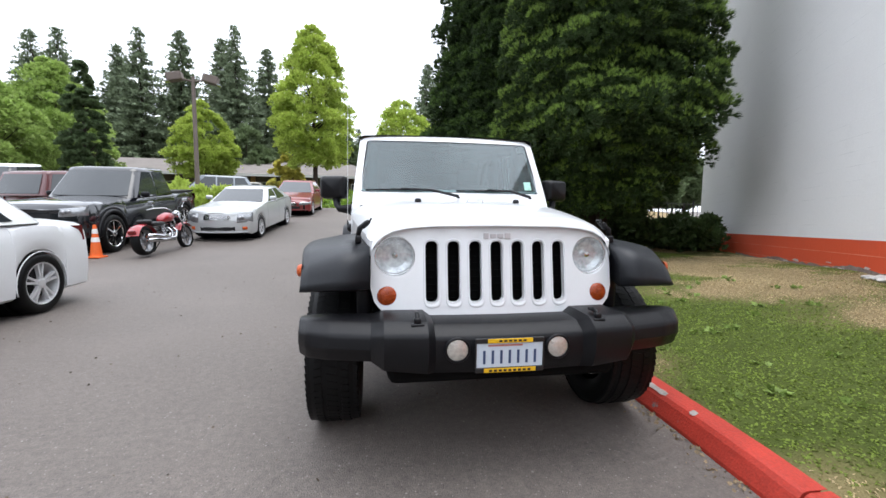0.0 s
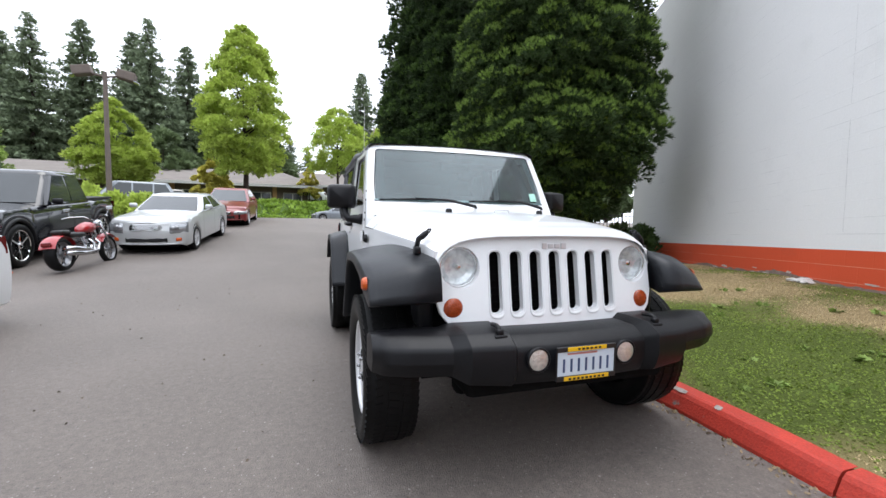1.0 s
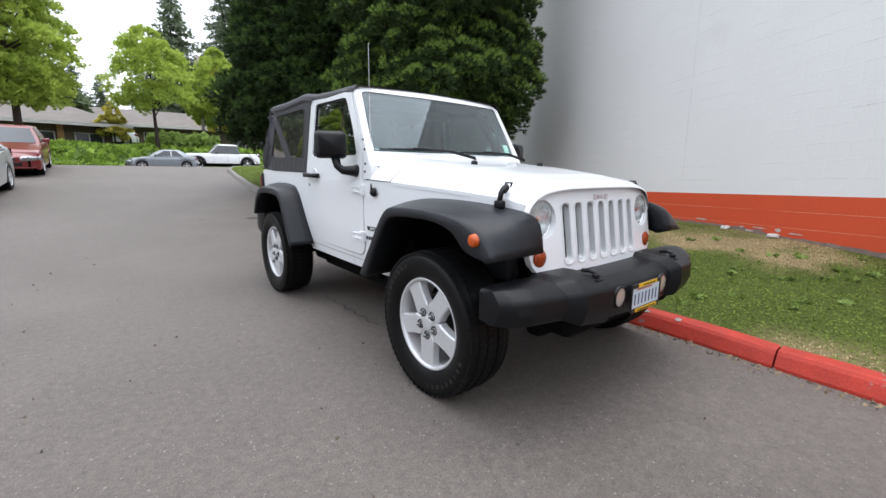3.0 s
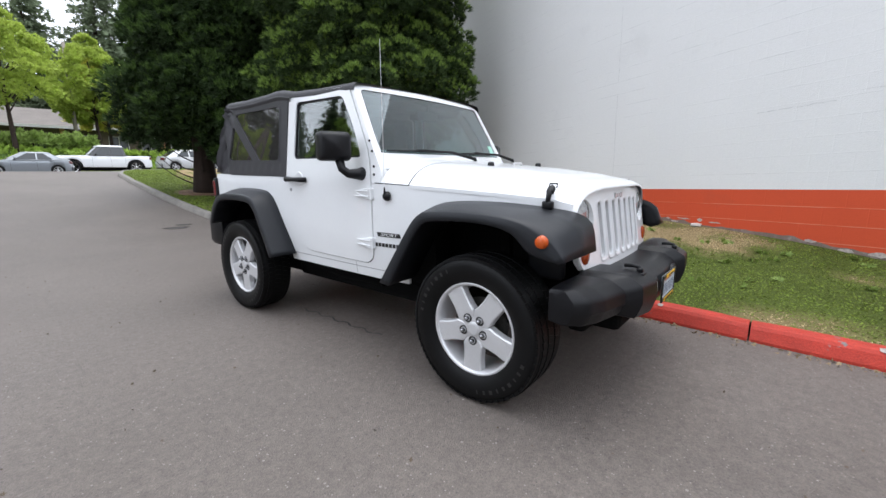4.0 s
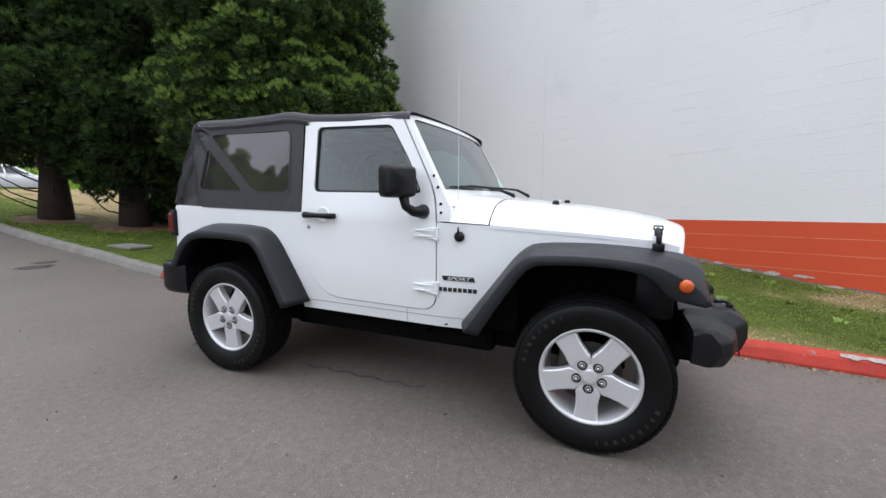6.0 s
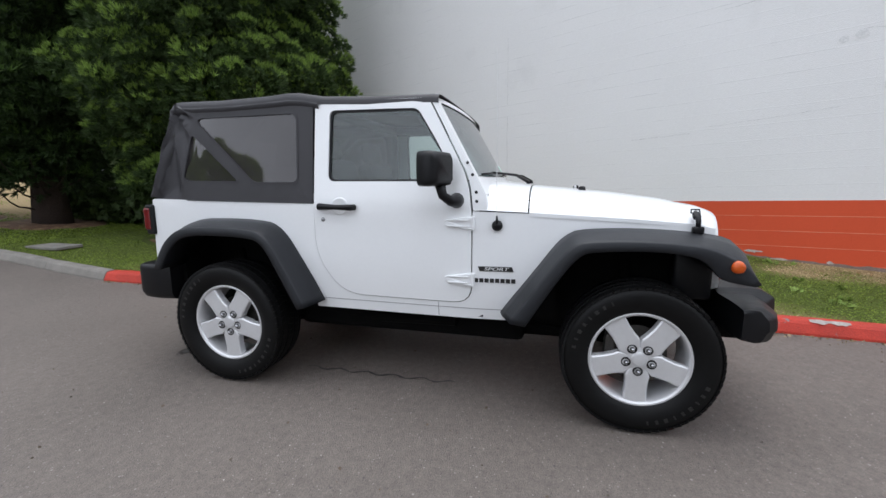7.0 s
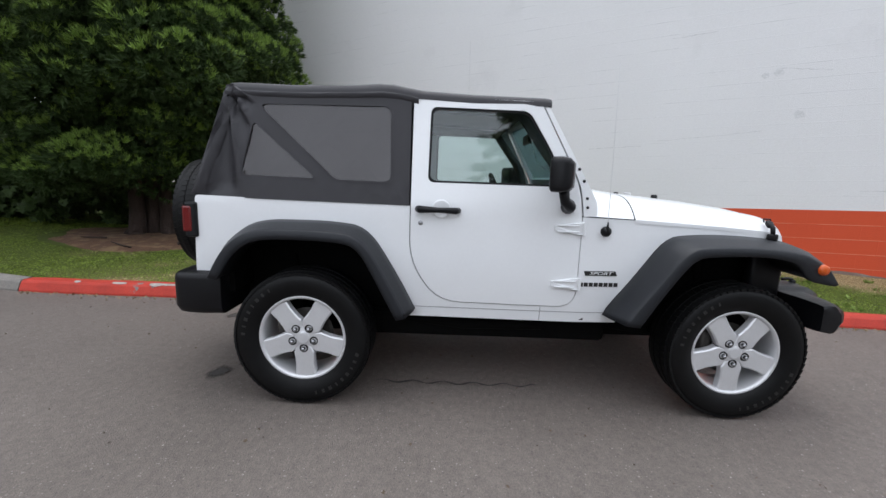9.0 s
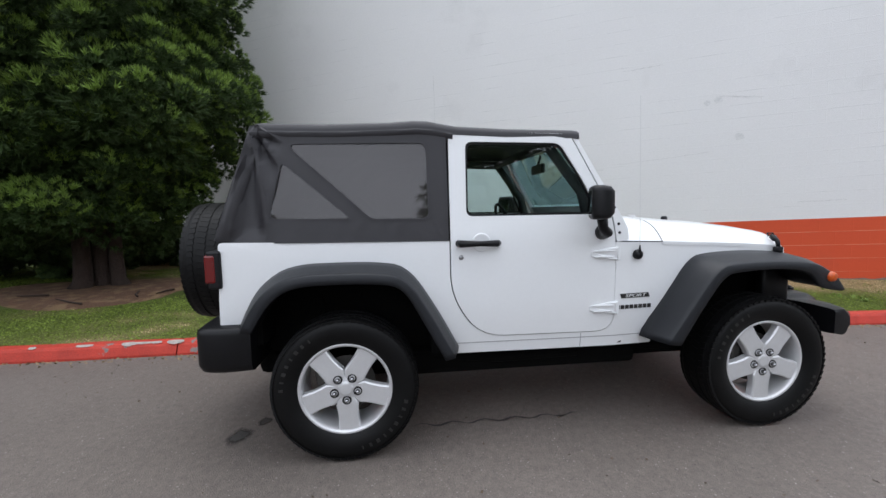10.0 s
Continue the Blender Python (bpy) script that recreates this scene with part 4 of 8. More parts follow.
for sign in (-1, 1):
    f = flare("front_flare", FT, FL, sign, 0.76, "wide dark grey plastic wheel flare")
    flare("rear_flare", RT, RL, sign, 0.765, "dark grey plastic wheel flare")
    at = Matrix.Translation((sign * 0.926, -1.588, 0.884)) @ Matrix.Rotation(sign * math.pi / 2, 4, "Y")
    bm = bmesh.new()
    lathe(bm, [(0, 0.014), (0.019, 0.012), (0.027, 0.006), (0.030, -0.01)], at, 24)
    part("side_marker", bm, M_orange, f, "round amber side marker", True)

# dark shields beside the grille, in front of the wheels
for sign in (-1, 1):
    bm = bmesh.new()
    box(bm, (sign * 0.637, -1.485, 0.79), (0.07, 0.19, 0.27), 0.022)
    part("splash_shield", bm, M_black_plastic, offroader, "black plastic splash shield", True)

# rear bumper and tail lamps
bm = bmesh.new()
outline = rounded([(-0.838, 1.69), (-0.855, 1.82, 0.05), (-0.845, 1.965, 0.06), (-0.4, 1.992, 0.1), (0.4, 1.992, 0.1), (0.845, 1.965, 0.06), (0.855, 1.82, 0.05), (0.838, 1.69)], 0.004)
for z0, z1 in ((0.487, 0.73),):
    loft(bm, [[(x * 0.95, 1.70 + (y - 1.70) * 0.88, z0) for x, y in outline], [(x * 0.98, 1.70 + (y - 1.70) * 0.96, z0 + 0.014) for x, y in outline], [(x, y, z0 + 0.05) for x, y in outline], [(x, y, z1 - 0.035) for x, y in outline], [(x * 0.996, 1.70 + (y - 1.70) * 0.985, z1 - 0.012) for x, y in outline], [(x * 0.98, 1.70 + (y - 1.70) * 0.93, z1) for x, y in outline]], closed=True, cap=True)
crease(bm, 0.9)
rear_bumper = part("rear_bumper", bm, M_black_plastic, offroader, "black plastic rear bumper", True)
for sign in (-1, 1):
    bm = bmesh.new()
    box(bm, (sign * 0.725, 1.868, 1.025), (0.13, 0.07, 0.20), 0.012)
    t = part("tail_lamp", bm, M_black_plastic, offroader, "red tail lamp in a black housing")
    bm = bmesh.new()
    box(bm, (sign * 0.732, 1.886, 1.03), (0.125, 0.056, 0.150), 0.012)
    part("red_lens", bm, M_red_lens, t)

# wheels
def tyre_mesh():
    bm = bmesh.new()
    rows = []
    R = 0.388
    prof = [(0.243, 0.098), (0.258, 0.112), (0.30, 0.127), (0.335, 0.129), (0.358, 0.122), (0.372, 0.111), (0.379, 0.097), (0.381, 0.05), (0.381, 0.0)]
    prof = prof + [(r, -h) for r, h in prof[-2::-1]]
    lathe(bm, prof, Matrix.Rotation(-math.pi / 2, 4, "Y"), 64)
    for f in bm.faces:
        f.smooth = True
    carcass = to_mesh("tyre", bm, M_rubber)
    bm = bmesh.new()
    n = 64
    blocks = [(0.104, 0.036, 0.022, 0.0), (0.062, 0.034, 0.024, 0.5), (0.0, 0.05, 0.026, 0.25), (-0.062, 0.034, 0.024, 0.75), (-0.104, 0.036, 0.022, 0.25)]
    for k in range(n):
        for bx, w, dl, ph in blocks:
            a = 2 * math.pi * (k + ph) / n
            m = Matrix.Rotation(a, 3, "X")
            c = m @ Vector((0, 0, R - (0.0172 if abs(bx) > 0.1 else 0.0088)))
            box(bm, (-bx + c.x, c.y, c.z), (w, 2 * math.pi * R / n * (0.94 if k % 2 else 0.88), 0.012), rot=m @ Matrix.Rotation(0.2 if bx > 0 else -0.2, 3, "Z"))
        # shoulder lugs that reach down the sidewall
        for q in ((-1, 1) if k % 2 else ()):
            a = 2 * math.pi * (k + 0.25) / n
            m = Matrix.Rotation(a, 3, "X")
            c = m @ Vector((0, 0, R - 0.030))
            box(bm, (q * 0.1115 + c.x, c.y, c.z), (0.006, 0.020, 0.024), rot=m @ Matrix.Rotation(-q * 0.5, 3, "Y"))
    return carcass, to_mesh("tread", bm, M_rubber)


def rim_mesh():
    """Five broad trapezoid spokes with V notches, a lip ring and a centre cap; outer side towards -x."""
    bm = bmesh.new()
    turn = Matrix.Rotation(-math.pi / 2, 4, "Y")
    lathe(bm, [(0.243, 0.085), (0.247, 0.098), (0.241, 0.104), (0.232, 0.100), (0.226, 0.088), (0.224, 0.060), (0.215, -0.09)], turn, 64)
    for f in bm.faces:
        f.smooth = True
    for k in range(5):
        a = 2 * math.pi * k / 5 + math.pi
        def at(r, s, h):
            ca, sa = math.cos(a), math.sin(a)
            return turn @ Vector((r * ca - s * sa, r * sa + s * ca, h))
        st = [(0.030, 0.024, 0.088, 0.05), (0.070, 0.0505, 0.091, 0.05), (0.088, 0.0585, 0.093, 0.05), (0.115, 0.054, 0.093, 0.05), (0.16, 0.052, 0.092, 0.045), (0.229, 0.058, 0.090, 0.04)]
        rows = [[at(r, -s, h - 0.045), at(r, -s, h - 0.006), at(r, -s + 0.007, h), at(r, s - 0.007, h), at(r, s, h - 0.006), at(r, s, h - 0.045)] for r, s, h, _ in st]
        loft(bm, rows, closed=True, cap=True)
    lathe(bm, [(0.070, 0.05), (0.068, 0.087), (0.040, 0.093), (0.036, 0.097), (0.028, 0.100), (0, 0.101)], turn, 40)
    return to_mesh("rim", bm, M_alloy)


def lettering_mesh():
    """Faint raised marks round the sidewall, as plain bars."""
    bm = bmesh.new()
    turn = Matrix.Rotation(-math.pi / 2, 4, "Y")
    for start, n in ((0.5, 8), (math.pi + 0.2, 9)):
        for k in range(n):
            a = start + k * 0.135
            m = turn @ Matrix.Rotation(a, 4, "Z")
            c = m @ Vector((0.322, 0, 0.1285))
            box(bm, c.to_tuple(), (0.020, 0.008 + 0.010 * ((k * 7) % 3) / 2, 0.002), rot=(m.to_3x3()))
    return to_mesh("raised_marks", bm, material("sidewall_marks", (0.013, 0.0128, 0.012), 0.5, vary=0.3))


(TYRE, TREAD), RIM, MARKS = tyre_mesh(), rim_mesh(), lettering_mesh()
bm = bmesh.new()
lathe(bm, [(0, -0.02), (0.14, -0.02), (0.15, 0.0), (0.06, 0.004), (0.055, 0.045), (0, 0.045)], Matrix.Rotation(-math.pi / 2, 4, "Y"), 32)
box(bm, (0.0, 0.13, 0.03), (0.07, 0.06, 0.13), 0.015)
HUB = to_mesh("wheel", bm, material("brake_iron", (0.07, 0.065, 0.06), 0.55, metal=0.6, vary=0.3))
bm = bmesh.new()
lathe(bm, [(0.0115, 0.0), (0.0115, 0.010), (0.010, 0.020), (0.005, 0.025), (0, 0.026)], Matrix.Rotation(-math.pi / 2, 4, "Y"), 8)
NUT = to_mesh("lug_nut", bm, material("dark_chrome", (0.34, 0.34, 0.35), 0.2, metal=1.0, vary=0.1), False)
bm = bmesh.new()
lathe(bm, [(0.026, -0.004), (0.022, 0.003), (0.0135, -0.004)], Matrix.Rotation(-math.pi / 2, 4, "Y"), 16)
NUT_SEAT = to_mesh("nut_recess", bm, M_gap, False)


def wheel(parent, m, label):
    w = obj("wheel", HUB, parent, label, m)
    obj("tyre", TYRE, w, "black all-terrain tyre")
    obj("tread", TREAD, w)["kind"] = "stuff"
    obj("rim", RIM, w, "five-spoke silver alloy rim")
    obj("raised_marks", MARKS, w)["kind"] = "stuff"
    for k in range(5):
        a = 2 * math.pi * k / 5 + math.pi
        at = Matrix.Rotation(-math.pi / 2, 4, "Y") @ Vector((0.0635 * math.cos(a), 0.0635 * math.sin(a), 0.090))
        obj("lug_nut", NUT, w, m=Matrix.Translation(at))
        obj("nut_recess", NUT_SEAT, w, m=Matrix.Translation(at + Vector((-0.003, 0, 0))))
    return w


for x, y, turn in ((-0.793, -1.212, 0), (-0.793, 1.212, 0), (0.793, -1.212, 180), (0.793, 1.212, 180)):
    spin = {(-1.212, 0): 2, (1.212, 0): -3, (-1.212, 180): 40, (1.212, 180): 12}[(y, turn)]
    wheel(offroader, pose(x, y, 0.3885, 0, 0, turn) @ pose(0, 0, 0, spin), "silver alloy wheel with all-terrain tyre")
wheel(offroader, pose(-0.05, 2.085, 1.005, 0, 0, -90) @ pose(0, 0, 0, 20), "spare wheel on the tailgate")
bm = bmesh.new()
box(bm, (-0.05, 1.95, 1.0), (0.3, 0.18, 0.34), 0.03)
part("spare_carrier", bm, M_black_plastic, offroader)

# windscreen frame, glass and wipers
def screen_map(u, v, d):
    """v runs up the rake from the cowl to the header."""
    t = v
    y = lerp(-0.415, -0.085, t) - 0.062 * (1 - (u / 0.76) ** 2)
    return (u, y + d * 0.86, lerp(1.19, 1.765, t) + d * 0.5)


FRAME = rounded([(-0.75, 0.02, 0.01), (0.75, 0.02, 0.01), (0.700, 0.962, 0.09), (-0.700, 0.962, 0.09)], 0.03)
GLASS = rounded([(-0.705, 0.185, 0.03), (0.705, 0.185, 0.03), (0.655, 0.915, 0.04), (-0.655, 0.915, 0.04)], 0.03)
screen = part("windscreen_frame", sheet(FRAME, [GLASS], screen_map, 0.05, 0.08, (0, -1, 0.5)), M_white, offroader, "white folding windscreen frame")
bm = bmesh.new()
for d in (0.012, 0.017):
    loft(bm, [[screen_map(lerp(-1, 1, k / 28) * lerp(0.712, 0.662, q / 10), lerp(0.18, 0.92, q / 10), d) for k in range(29)] for q in range(11)])
pane = part("windscreen", bm, M_screen, screen, "lightly tinted windscreen", True)
pane.visible_shadow = False
bm = sheet(GLASS, [[(u * 0.986, 0.55 + (v - 0.55) * 0.975) for u, v in GLASS]], lambda u, v, d: screen_map(u, v, d + 0.009), 0.002, 0.1, (0, -1, 0.5))
part("black_edge", bm, M_black_plastic, screen)
# side flanges of the frame with exposed bolts
for sign in (-1, 1):
    bm = sheet(rounded([(-0.092, 1.722, 0.01), (-0.118, 1.722, 0.01), (-0.374, 1.27, 0.03), (-0.418, 1.19, 0.02), (-0.42, 1.12, 0.01), (-0.343, 1.112, 0.01), (-0.325, 1.28, 0.08), (-0.21, 1.50, 0.1)], 0.02), [], side_map(sign, 0.003), 0.06, 0.06, (sign, 0, 0))
    part("frame_side", bm, M_white, screen)
    for y, z in ((-0.306, 1.375), (-0.335, 1.31), (-0.358, 1.215), (-0.362, 1.165)):
        bm = bmesh.new()
        lathe(bm, [(0, 0.006), (0.007, 0.005), (0.009, 0.0)], Matrix.Translation((sign * (side_x(y, z) + 0.003), y, z)) @ Matrix.Rotation(sign * math.pi / 2, 4, "Y"), 10)
        part("bolt", bm, M_black_plastic, screen, smooth=True)
for x0, x1, px in ((-0.66, -0.14, -0.10), (0.02, 0.52, 0.44)):
    bm = bmesh.new()
    a, b = Vector(screen_map(x0, 0.235, -0.022)), Vector(screen_map(x1, 0.235, -0.022))
    mid = Vector(screen_map((x0 + x1) / 2, 0.265, -0.028))
    tube(bm, [a, lerp(a, b, 0.5) + Vector((0, 0, 0.006)), b], [0.006, 0.010, 0.006], 6)
    piv = Vector((px + 0.10, -0.60, 1.255))
    tube(bm, [mid, lerp(mid, piv, 0.55) + Vector((0, -0.02, 0.025)), piv + Vector((0, 0, 0.015)), piv], [0.006, 0.010, 0.013, 0.016], 6)
    part("wiper", bm, M_black_plastic, screen, "black wiper arm and blade", True)
bm = bmesh.new()
box(bm, Vector(screen_map(0.615, 0.30, 0.004)).to_tuple(), (0.055, 0.003, 0.075), rot=Matrix.Rotation(-0.52, 3, "X"))
part("sticker", bm, material("green_white_sticker", (0.35, 0.62, 0.52), 0.6, vary=0.2, scale=30), screen)

# bonnet catches, stops, loop, washer nozzles
for sign in (-1, 1):
    bm = bmesh.new()
    x, y = sign * 0.652, -1.49
    box(bm, (x + sign * 0.012, y, 1.022), (0.03, 0.055, 0.04), 0.008)
    tube(bm, [(x + sign * 0.016, y, 1.03), (x + sign * 0.006, y, 1.075), (x - sign * 0.026, y + 0.004, 1.100), (x - sign * 0.042, y + 0.004, 1.112)], [0.012, 0.014, 0.015, 0.010], 8)
    box(bm, (x - sign * 0.020, y + 0.002, 1.094), (0.042, 0.038, 0.026), 0.008, rot=Matrix.Rotation(sign * 0.75, 3, "Y"))
    tube(bm, [(x - sign * 0.04, y - 0.018, 1.105), (x - sign * 0.050, y - 0.018, 1.124), (x - sign * 0.050, y + 0.022, 1.124), (x - sign * 0.04, y + 0.022, 1.105)], 0.005, 6)
    part("bonnet_catch", bm, M_black_plastic, offroader, "black rubber bonnet catch", True)
    bm = bmesh.new()
    z = bonnet_z(0.32, -0.94)
    lathe(bm, [(0.022, 0), (0.020, 0.02), (0.012, 0.026), (0, 0.026)], Matrix.Translation((sign * 0.32, -0.94, z - 0.002)), 14)
    part("bonnet_stop", bm, M_black_plastic, offroader, "black rubber windscreen stop", True)
bm = bmesh.new()
z = bonnet_z(0.05, -0.92)
tube(bm, [(0.0, -0.92, z), (0.005, -0.92, z + 0.018), (0.10, -0.92, z + 0.018), (0.105, -0.92, z)], 0.006, 8)
part("tie_loop", bm, M_alloy, offroader, smooth=True)

# mirrors
for sign in (-1, 1):
    bm = bmesh.new()
    sec = []
    for y, sx, sz in ((-0.122, 0.092, 0.078), (-0.132, 0.104, 0.089), (-0.18, 0.104, 0.090), (-0.215, 0.096, 0.083), (-0.235, 0.074, 0.062)):
        sec.append([(sign * 0.918 + sx * px, y, 1.338 + sz * pz) for px, pz in rounded([(-1, -1), (1, -1), (1, 1), (-1, 1)], 0.35, 4)])
    loft(bm, sec, closed=True, cap=True)
    toe = Matrix.Translation((sign * 0.895, -0.185, 0)) @ Matrix.Rotation(sign * radians(20), 4, "Z") @ Matrix.Translation((-sign * 0.895, 0.185, 0))
    bmesh.ops.transform(bm, matrix=toe, verts=bm.verts)
    mir = part("door_mirror", bm, M_black_plastic, offroader, "large black door mirror", True)
    bm = bmesh.new()
    tube(bm, [(sign * 0.895, -0.185, 1.27), (sign * 0.885, -0.20, 1.20), (sign * 0.865, -0.235, 1.172), (sign * 0.80, -0.25, 1.168), (sign * 0.765, -0.25, 1.168)], [0.030, 0.026, 0.028, 0.036, 0.045], 12)
    part("mirror_arm", bm, M_black_plastic, mir, smooth=True)
    bm = bmesh.new()
    box(bm, (sign * 0.918, -0.1205, 1.338), (0.15, 0.003, 0.13), 0.001)
    bmesh.ops.transform(bm, matrix=toe, verts=bm.verts)
    part("mirror_glass", bm, material("mirror_silver", (0.28, 0.29, 0.30), 0.05, metal=1.0, vary=0.02), mir, "silver mirror glass")

# aerial on the front wing
bm = bmesh.new()
lathe(bm, [(0.030, 0), (0.029, 0.012), (0.020, 0.024), (0.010, 0.03), (0, 0.03)], Matrix.Translation((-0.764, -0.476, 1.034)) @ Matrix.Rotation(-math.pi / 2, 4, "Y"), 18)
tube(bm, [(-0.785, -0.476, 1.036), (-0.788, -0.476, 1.09)], [0.010, 0.004], 8)
aerial = part("aerial", bm, M_black_plastic, offroader, "thin whip aerial on a black base", True)
bm = bmesh.new()
tube(bm, [(-0.788, -0.476, 1.06), (-0.784, -0.470, 1.5), (-0.780, -0.462, 1.935)], [0.0019, 0.0016, 0.0013], 6)
part("whip", bm, M_alloy, aerial)

# badges on the front wing
for sign in (-1, 1):
    rim = ((-0.372, 0.803), (-0.382, 0.776), (-0.570, 0.776), (-0.560, 0.803))
    bm = bmesh.new()
    loft(bm, [[(sign * (side_x(y, 0.79) + 0.003), y, z) for y, z in rim], [(sign * (side_x(y, 0.79) - 0.004), y, z) for y, z in rim]], closed=True, cap=True)
    badge = part("trim_badge", bm, M_badge, offroader, "black badge with white letters")
    txt = bpy.data.curves.new("badge_text", "FONT")
    txt.body, txt.size, txt.extrude, txt.align_x, txt.align_y, txt.shear = "SPORT", 0.031, 0.0006, "CENTER", "CENTER", 0.25
    txt.materials.append(M_white)
    slope = math.atan2(side_x(-0.37, 0.79) - side_x(-0.57, 0.79), 0.2)
    obj("badge_text", txt, badge, "", Matrix.Translation((sign * (side_x(-0.472, 0.79) + 0.0045), -0.472, 0.789)) @ Matrix.Rotation(sign * math.pi / 2 - sign * slope, 4, "Z") @ Matrix.Rotation(math.pi / 2, 4, "X") @ Matrix.Diagonal((1.45, 0.82, 1, 1)))
    bm = bmesh.new()
    for k in range(8):
        y = -0.362 - k * 0.0295
        box(bm, (sign * (side_x(y, 0.722) + 0.001), y, 0.722), (0.004, 0.024, 0.024), 0.0015)
    part("model_badge", bm, M_badge, offroader, "row of black bars")

# charcoal soft top
def top_z(y):
    return table(y, [(-0.14, 1.752), (-0.10, 1.758), (0.3, 1.764), (0.60, 1.778), (0.74, 1.803), (0.82, 1.805), (0.95, 1.795), (1.3, 1.785), (1.60, 1.790), (1.66, 1.785)])


rows = []
for y in [-0.135, -0.12, -0.10, 0.0, 0.15, 0.3, 0.45, 0.58, 0.66, 0.70, 0.74, 0.78, 0.82, 0.88, 0.95, 1.1, 1.3, 1.5, 1.6, 1.645, 1.672, 1.685]:
    row = []
    z = top_z(y)
    w = 0.712 if y < 0.62 else 0.722
    drop = 0.05 if y < 0.62 else 0.06
    if y > 1.65:
        z -= (y - 1.65) * 1.3
    for u in (-1, -0.998, -0.99, -0.96, -0.9, -0.7, -0.4, 0, 0.4, 0.7, 0.9, 0.96, 0.99, 0.998, 1):
        sag = 0.010 * math.sin(y * 7 + u * 2) * (1 - abs(u))
        fall = {1: drop, 0.998: drop * 0.55, 0.99: 0.012, 0.96: 0.0}.get(abs(u), -0.02 * (1 - u * u))
        row.append((u * w, y, z - fall + sag * 0.5))
    rows.append(row)
bm = bmesh.new()
loft(bm, rows)
soft = part("soft_top", bm, M_fabric, offroader, "charcoal fabric soft top", True)


def curtain_map(sign):
    def f(u, v, d):
        x = lerp(0.775, 0.712, min(max((v - 1.15) / 0.60, 0), 1))
        sl = max(0.0, (u - 1.52)) * 0.10
        fan = math.atan2(1.80 - v, max(1.66 - u, -0.3) + 0.02)
        ruck = (0.030 * math.sin(fan * 15) + 0.010 * math.sin(fan * 31 + u * 9)) * min(1, max(0, (u - 1.50 - 0.15 * (1.70 - v)) / 0.09)) * min(1, max(0, (v - 1.17) / 0.06)) + 0.0035 * math.sin(u * 58 + 2 * math.sin(v * 20)) * max(0, min(1, (1.27 - v) / 0.06)) * min(1, max(0, (v - 1.17) / 0.04))
        return (sign * (x - sl + ruck - d), u, v)
    return f


SIDE = rounded([(0.638, 1.755), (1.655, 1.765, 0.03), (1.855, 1.17, 0.02), (1.80, 1.158), (0.638, 1.143)], 0.005)
BIG = rounded([(1.492, 1.676, 0.06), (0.752, 1.682, 0.05), (0.745, 1.272, 0.04), (1.055, 1.275, 0.03)], 0.03)
TRI = rounded([(1.515, 1.580, 0.03), (1.165, 1.278, 0.03), (1.585, 1.285, 0.04)], 0.03)
for sign in (-1, 1):
    c = part("side_curtain", sheet(SIDE, [BIG, TRI], curtain_map(sign), 0.006, 0.03, (sign, 0, 0)), M_fabric, soft, "charcoal fabric side curtain")
    for k, shape in enumerate((BIG, TRI)):
        p = part("vinyl_window", sheet(shape, [], lambda u, v, d: curtain_map(sign)(u, v, d + 0.006 + 0.002 * math.sin(u * 9 + v * 7)), 0.002, 0.06, (sign, 0, 0)), M_vinyl, c, "smoky clear vinyl window")
        p.visible_shadow = False
        cx, cy = sum(q[0] for q in shape) / len(shape), sum(q[1] for q in shape) / len(shape)
        grow = [(cx + (q[0] - cx) * 1.03 + (0.004 if q[0] > cx else -0.004), cy + (q[1] - cy) * 1.03 + (0.004 if q[1] > cy else -0.004)) for q in shape]
        part("window_hem", sheet(grow, [shape], lambda u, v, d: curtain_map(sign)(u, v, d - 0.003), 0.003, 0, (sign, 0, 0)), M_fabric, c)
    bm = bmesh.new()
    pts = [(lerp(1.648, 1.848, t), lerp(1.775, 1.175, t)) for t in np.linspace(0, 1, 14)]
    loft(bm, [[(sign * (curtain_map(1)(y - 0.055, z, 0)[0] + 0.004), y - 0.055, z) for y, z in pts], [(sign * (curtain_map(1)(y - 0.02, z, 0)[0] + 0.014 + 0.004 * math.sin(z * 30)), y - 0.02, z) for y, z in pts], [(sign * (lerp(0.715, 0.775, q / 13) - 0.015), y + 0.022, z) for q, (y, z) in enumerate(pts)], [(sign * (lerp(0.69, 0.74, q / 13)), y + 0.03, z) for q, (y, z) in enumerate(pts)]])
    part("corner_fold", bm, M_fabric, soft, "folded fabric corner", True)
    bm = bmesh.new()
    loft(bm, [[(sign * (0.722 + 0.004), y, top_z(y) - 0.045) for y in np.linspace(0.60, 1.67, 12)], [(sign * (0.720 + 0.012), y, top_z(y) - 0.052 + 0.004 * math.sin(y * 20)) for y in np.linspace(0.60, 1.67, 12)], [(sign * 0.712, y, top_z(y) - 0.078) for y in np.linspace(0.60, 1.67, 12)]])
    part("roof_hem", bm, M_fabric, soft, smooth=True)
bm = sheet(rounded([(-0.73, 1.17), (0.73, 1.17), (0.70, 1.76), (-0.70, 1.76)], 0.02), [rounded([(-0.5, 1.25), (0.5, 1.25), (0.47, 1.62), (-0.47, 1.62)], 0.05)], lambda u, v, d: (u, lerp(1.865, 1.672, (v - 1.17) / 0.59) + 0.03 * (1 - (u / 0.73) ** 2) - d, v), 0.006, 0.08, (0, 1, 0))
part("rear_curtain", bm, M_fabric, soft)
